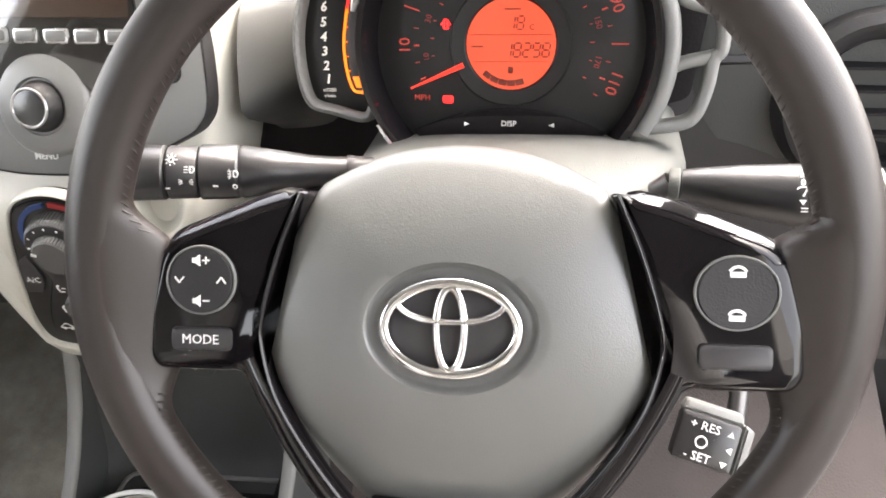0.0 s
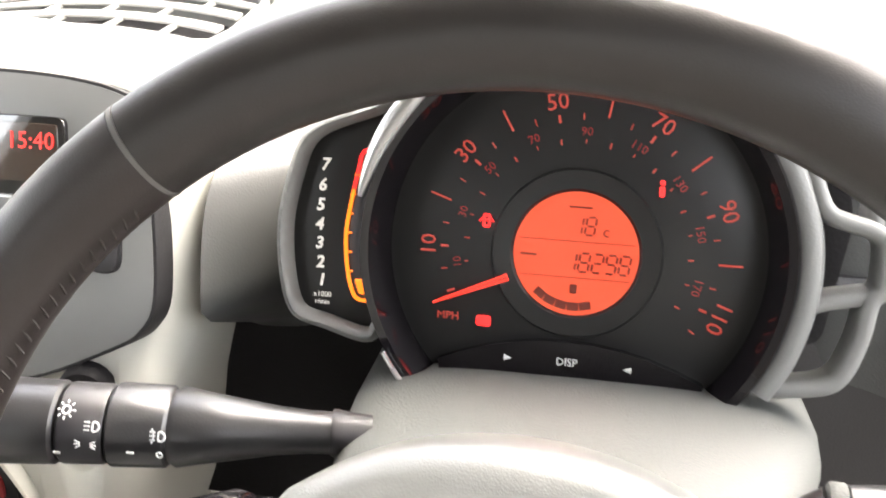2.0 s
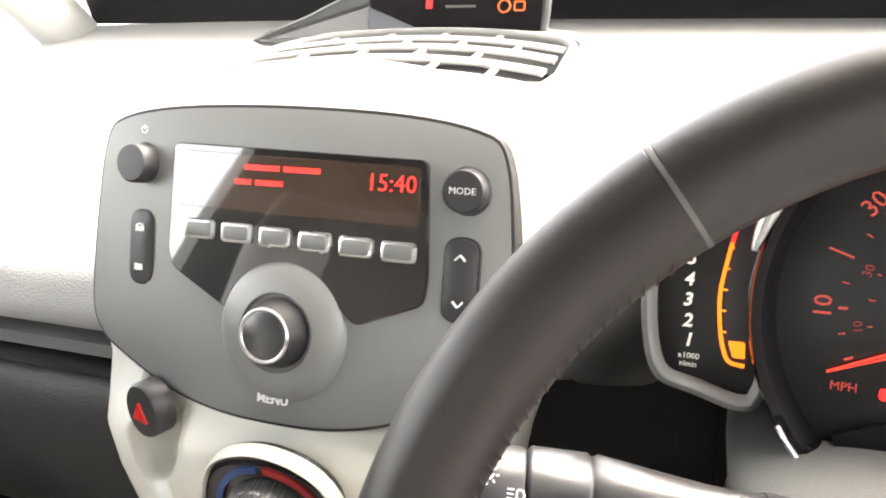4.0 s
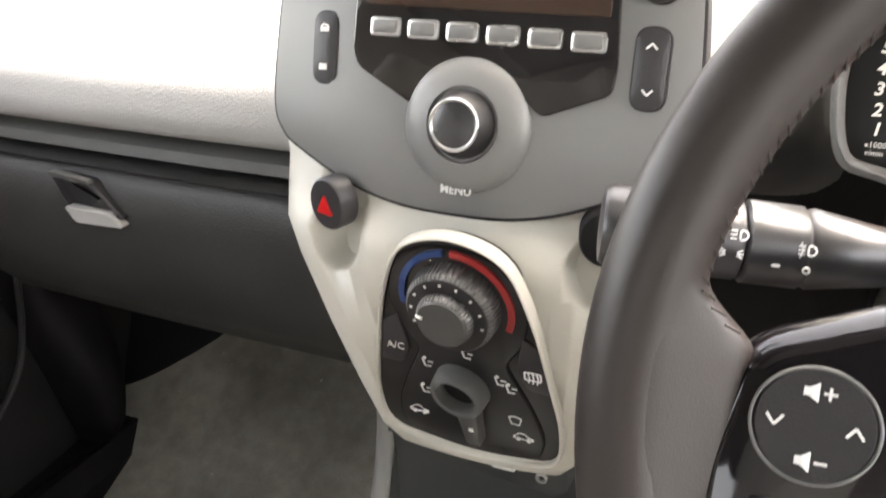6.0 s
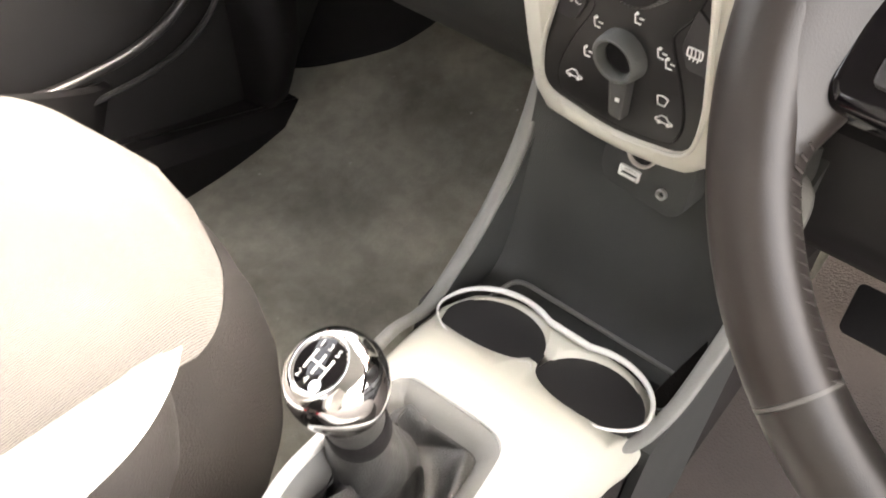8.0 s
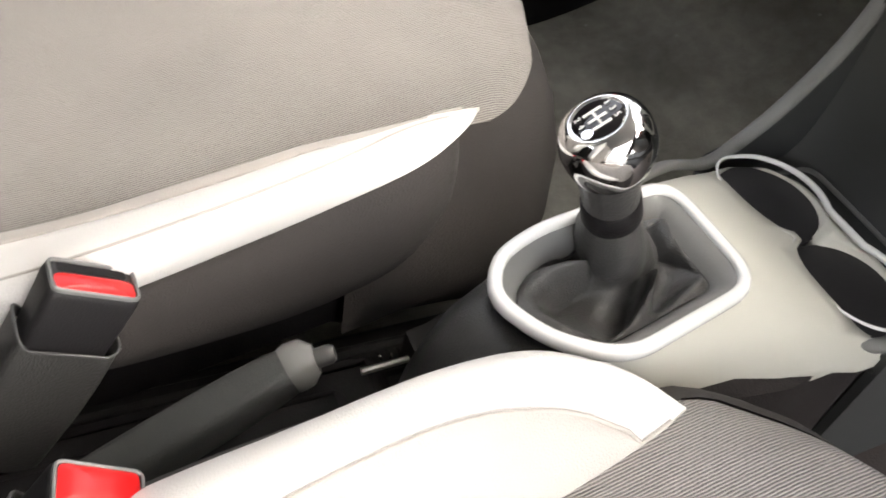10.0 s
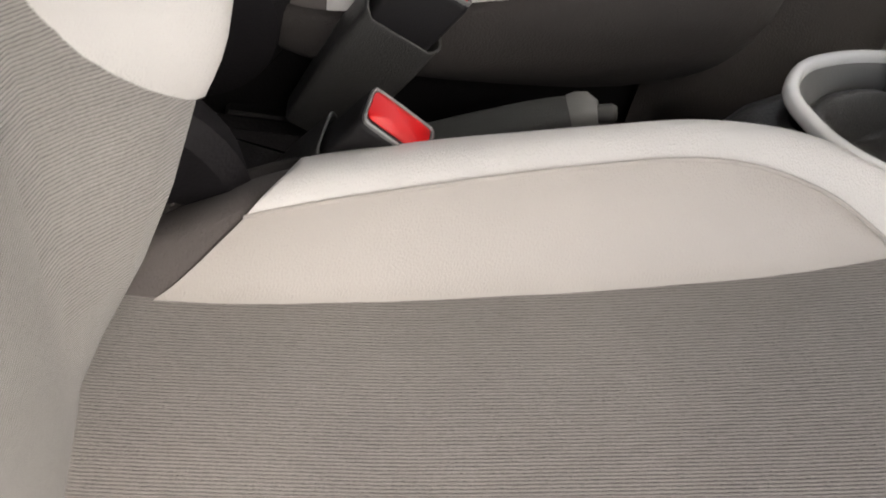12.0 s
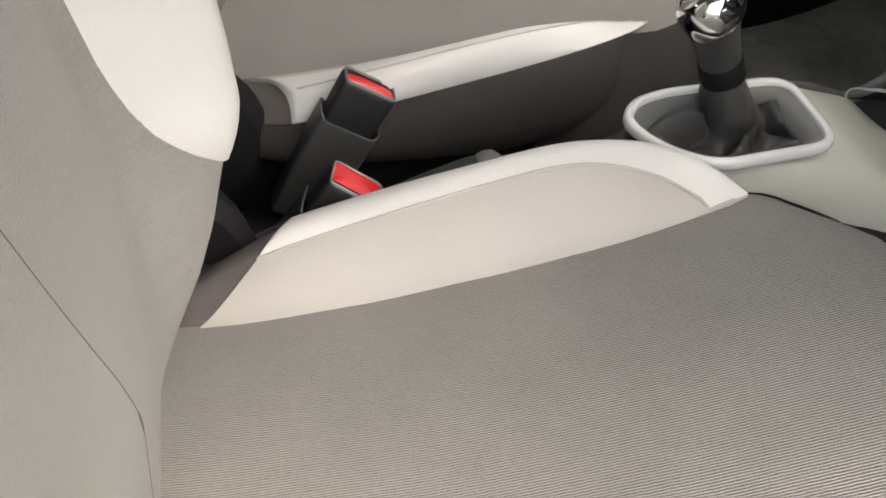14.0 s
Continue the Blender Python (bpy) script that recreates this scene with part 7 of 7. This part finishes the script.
    rx = [0.158, 0.174, 0.190, 0.2020, 0.2070, 0.2100, 0.2030, 0.183, 0.1644]
    if mirror:
        # the passenger's bolster is less worn: its outer ridge stands higher than the inner seam
        sz = [z - 0.008 * k for z, k in zip(sz, (0.2, 0.4, 0.8, 1, 1, 1, 0.8, 0.2, 0))]
        rz = [0.277, 0.289, 0.303, 0.3300, 0.3540, 0.3640, 0.3590, 0.350, 0.3446]
        rx = [0.160, 0.180, 0.200, 0.2150, 0.2200, 0.2110, 0.1880, 0.172, 0.1644]
    oz = [0.272, 0.276, 0.284, 0.303, 0.323, 0.339, 0.3515, 0.350, 0.3472]
    ox = [0.168, 0.195, 0.219, 0.2250, 0.2235, 0.2190, 0.2120, 0.187, 0.1650]
    hem_tab = [(-0.46, 0.240), (-0.25, 0.250), (-0.20, 0.253), (-0.17, 0.257), (-0.14, 0.265), (-0.107, 0.277), (-0.075, 0.295), (-0.05, 0.305)]
    def fine(v):
        return [p[0] for p in smoothed([(a, 0) for a in v], 6, False)]
    Yf, bzf, bxf, szf, sxf, rzf, rxf, ozf, oxf = map(fine, (Y, bz, bx, sz, sx, rz, rx, oz, ox))
    for side in (-1, 1):
        face, roll, skirt, gusset = [], [], [], []
        seam = []
        def section_at(y):
            zb, xb, zs, xs, zr, xr, zo, xo = [tab(list(zip(Yf, t)), y) for t in (bzf, bxf, szf, sxf, rzf, rxf, ozf, oxf)]
            if y > -0.091:
                xs, zs = xb + 0.0004, zb + 0.0006
            t = min(1.0, max(0.0, (zr - zb) / 0.05))
            tip = 1 - 0.9 * max(0.0, min(1.0, (y + 0.12) / 0.055))
            f = [(side * (xb + (xs - xb) * k / 6), y, zb + (zs - zb) * k / 6 + 0.006 * t * math.sin(math.pi * k / 6)) for k in range(7)] + [(side * (xs + 0.02 * t * tip), y, zb - 0.02 * tip), (side * xb, y, zb - 0.02 * tip)]
            lp = []
            P0, P2 = Vector((xs, zs)), Vector((xo, zo))
            P1 = 2 * Vector((xr, zr)) - 0.5 * (P0 + P2)
            for k in range(11):
                w = k / 10
                p = (1 - w) ** 2 * P0 + 2 * w * (1 - w) * P1 + w * w * P2
                lp.append((side * p.x, y, p.y))
            return f, lp + [(side * (xs + 0.01 * tip), y, zb - 0.02 * tip)], (side * xs, y, zs + 0.0008)
        face_end = [-0.415 + 0.037 * (k / 6) ** 0.9 for k in range(7)] + [-0.378, -0.415]
        roll_end = [-0.378 + 0.021 * min(1.0, k / 6) for k in range(11)] + [-0.378]
        for j in range(len(Yf)):
            q = (Yf[j] - Yf[0]) / (Yf[-1] - Yf[0])
            at_y = lambda e: e + (Yf[-1] - e) * q
            face.append([section_at(at_y(e))[0][k] for k, e in enumerate(face_end)])
            roll.append([section_at(at_y(e))[1][k] for k, e in enumerate(roll_end)])
            seam.append(section_at(at_y(-0.378))[2])
        for j in range(9):
            q = j / 8
            row = [section_at(-0.448 + (e + 0.003 + 0.448) * q)[0][k] for k, e in enumerate(face_end[:7])] + [section_at(-0.448 + (e + 0.003 + 0.448) * q)[1][k] for k, e in enumerate(roll_end[:11]) if k]
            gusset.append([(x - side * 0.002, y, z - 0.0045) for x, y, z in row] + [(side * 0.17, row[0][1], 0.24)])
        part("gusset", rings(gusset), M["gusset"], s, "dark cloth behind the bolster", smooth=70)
        for y, zb, xb, zo, xo in zip(Yf, bzf, bxf, ozf, oxf):
            tip = max(0.0, min(1.0, (y + 0.088) / 0.026))
            xo, zo = xo - 0.024 * tip, zo - 0.016 * tip
            zl = tab(hem_tab, y)
            h = zo - zl
            skirt.append([(side * (xo - 0.001), y, zo - 0.001), (side * (xo + 0.005), y, zo - 0.10 * h), (side * (xo + 0.010), y, zo - 0.35 * h), (side * (xo + 0.011), y, zo - 0.65 * h),
                          (side * (xo + 0.006), y, zl + 0.006), (side * (xo - 0.002), y, zl), (side * (xo - 0.05), y, zl + 0.004), (side * (xo - 0.03), y, zo - 0.02)])
        part("bolster_face", rings(face), M["hide_face"], s, "leatherette face of the bolster, toned down to beige for shade", smooth=70)
        part("bolster", rings(roll), M["hide"], s, "pale leatherette top of the bolster", smooth=70)
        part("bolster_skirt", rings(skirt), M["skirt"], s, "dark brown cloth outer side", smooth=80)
        part("seam", rod(seam[:-4], 0.0011, 6), M["hide_face"], s, "sewn seam")
        if mirror:
            part("seam", rod([(x, y, z + 0.0002) for x, y, z in [lp[5] for lp in roll[2:-8]]], 0.0008, 6), M["hide_face"], s, "sewn seam along the ridge")
    # black filler box: the dark below the hem, put in as a solid
    part("under_seat_shade", box(-0.185, 0.185, -0.44, -0.05, 0.168, 0.255, 0.02), M["deep"], s, "black box that fills in the shade under the cushion")
    # back rest
    lean = pose(0, -0.415, 0.25, 10, 0, 0)
    hb_tab = [(0.0, 0.098), (0.05, 0.120), (0.10, 0.138), (0.15, 0.184), (0.19, 0.207), (0.24, 0.217), (0.40, 0.235), (0.56, 0.215), (0.62, 0.18)]
    def back_at(u, v):
        hw = tab(hb_tab, v)
        e = abs(u)
        k = max(0.0, min(1.0, (e - 0.50) / 0.32))
        k = k * k * (3 - 2 * k)
        lift = 0.058 * k * max(0.0, min(1.0, (v - 0.035) / 0.13)) - 0.026 * max(0.0, 1 - v / 0.11)
        drop = 0.060 * max(0.0, (e - 0.88) / 0.12) ** 2
        return Vector((hw * u, 0.012 * (1 - e * e) + lift - drop, v))
    nu, nv = 37, 33
    vs, fs = [], []
    for j in range(nv):
        v = 0.62 * j / (nv - 1)
        for k in range(nu):
            vs.append(back_at(-1 + 2 * k / (nu - 1), v))
    for j in range(nv - 1):
        for k in range(nu - 1):
            fs.append((j * nu + k, j * nu + k + 1, (j + 1) * nu + k + 1, (j + 1) * nu + k))
    part("backrest", xf((vs, fs), lean), M["back"], s, "grey cloth back rest", smooth=80)
    o = rounded([(-0.17, -0.13), (0.17, -0.13), (0.19, -0.03), (-0.19, -0.03)], 0.03)
    part("backrest_shell", xf(rings([[(x * k, y, z) for x, y in o] for z, k in ((-0.01, 0.8), (0.03, 0.95), (0.15, 1.08), (0.40, 1.2), (0.60, 1.05), (0.63, 0.9))]), lean), M["knit"], s, "dark back rest shell", smooth=80)
    # pale patches on the back rest's side bolsters
    for side in (-1, 1):
        vs, fs = [], []
        na, nb = 15, 24
        for j in range(nb):
            s0 = min(1.0, j / 11)
            low_v = 0.140 + 0.080 * (1 - math.cos(math.pi / 2 * s0))
            v = low_v if j <= 11 else 0.220 + 0.345 * (j - 11) / (nb - 12)
            k0 = math.sin(math.pi / 2 * s0) if j else 0.02
            inner = 0.88 - 0.30 * k0 - 0.15 * max(0.0, (v - 0.2) / 0.365)
            outer = 0.88 + 0.105 * k0
            for k in range(na):
                e = inner + (outer - inner) * k / (na - 1)
                p = back_at(side * e, v)
                rim = min(1.0, min(k, na - 1 - k, j / 2) / 2.0)
                vs.append(p + Vector((0, 0.0005 + 0.004 * rim, 0)))
        for j in range(nb - 1):
            for k in range(na - 1):
                fs.append((j * na + k, j * na + k + 1, (j + 1) * na + k + 1, (j + 1) * na + k))
        part("back_bolster", xf((vs, fs), lean), M["hide_back"], s, "pale leatherette side of the back rest", smooth=80)
    run = smoothed([(0.000, 0.030), (-0.003, 0.070), (-0.005, 0.100), (-0.004, 0.135), (0.001, 0.165), (0.006, 0.195), (0.011, 0.230), (0.020, 0.30), (0.030, 0.40), (0.036, 0.47)], 5, False)
    part("seam", xf(rod([back_at(x / tab(hb_tab, v), v) + Vector((0, -0.0002, 0)) for x, v in run], 0.0005, 6), lean), M["gusset"], s, "sewn seam")
    # hinge cover at the foot of the back rest
    for side in (-1, 1):
        c = part("hinge_cover", xf(lathe([(0.0, -0.02), (0.066, -0.02), (0.074, -0.008), (0.066, 0.012), (0.036, 0.022), (0.0, 0.024)], 40), Matrix.Translation((side * 0.212, -0.452, 0.268)) @ pose(0, 0, 0, 0, side * 90, 0)), M["deep"], s, "dark rounded hinge cover")
    return s


build_seat(Matrix.Translation((0, 0, 0)), "driver_seat", "driver's seat in ribbed grey cloth with pale leatherette bolsters", False)
passenger = build_seat(Matrix.Translation((-0.56, 0.004, -0.002)), "passenger_seat", "passenger's seat in ribbed grey cloth with pale leatherette bolsters", True)


# bright bits of the slide below the passenger's seat
part("slide_rod", rod([(0.246, -0.150, 0.212), (0.247, -0.100, 0.216), (0.244, -0.050, 0.232)], 0.0024, 8), M["satin"], passenger, "bright slide rod")
part("slide_bracket", rings([[(0.236, y, z), (0.252, y, z + 0.002), (0.254, y, z + 0.022), (0.236, y, z + 0.024)] for y, z in ((-0.118, 0.206), (-0.104, 0.210), (-0.086, 0.222), (-0.074, 0.234))]), M["black"], passenger, "black slide bracket")
part("slide_rod", rod([(0.250, -0.082, 0.250), (0.252, -0.068, 0.262), (0.250, -0.060, 0.270)], 0.0030, 8), M["chrome"], passenger, "bright slide rod")


# ================= small things =================
def build_reflector():
    r = thing("door_reflector", local((-0.836, 0.287, 0.484), 0, 80), "red plastic reflector in the passenger door", "reflector")
    part("lens", dome(rounded([(-0.055, 0.020), (-0.042, 0.006), (-0.022, -0.009), (0.010, -0.017), (-0.006, 0.006), (-0.012, 0.023), (-0.026, 0.040), (-0.055, 0.040)], 0.004), -0.012, 0.0, 0.003), M["red"], r)


build_reflector()


def build_mat():
    m = thing("floor_mat", Matrix.Translation((0.02, 0.2, 0.09)), "dark brown floor mat in the driver's footwell", "floor mat")
    prof = smoothed([(-0.32, 0.008), (-0.08, 0.008), (0.08, 0.021), (0.24, 0.083), (0.42, 0.188), (0.60, 0.34)], 5, False)
    xs = [-0.205 + 0.575 * k / 16 for k in range(17)]
    part("mat", rings([[(x, y, z + 0.003 + 0.002 * noise.noise((x * 12, y * 12, 7))) for y, z in prof] + [(x, y, z - 0.006) for y, z in reversed(prof)] for x in xs]), M["mat"], m)


build_mat()


def build_pedal(x, z, label):
    p = thing("pedal", local((x, 0.50, z), 35), label, "pedal", "pedals")
    part("pad", plate(rounded([(-0.03, -0.025), (0.03, -0.025), (0.034, 0.025), (-0.034, 0.025)], 0.008), -0.008, 0.0, 0.002), M["deep"], p)
    part("arm", rod([(0, 0, -0.01), (0, 0.08, -0.02), (0, 0.20, 0.0)], 0.008), M["black"], p)


for px in (-0.11, 0.0):
    build_pedal(px, 0.25, "black rubber-padded pedal in the driver's footwell")
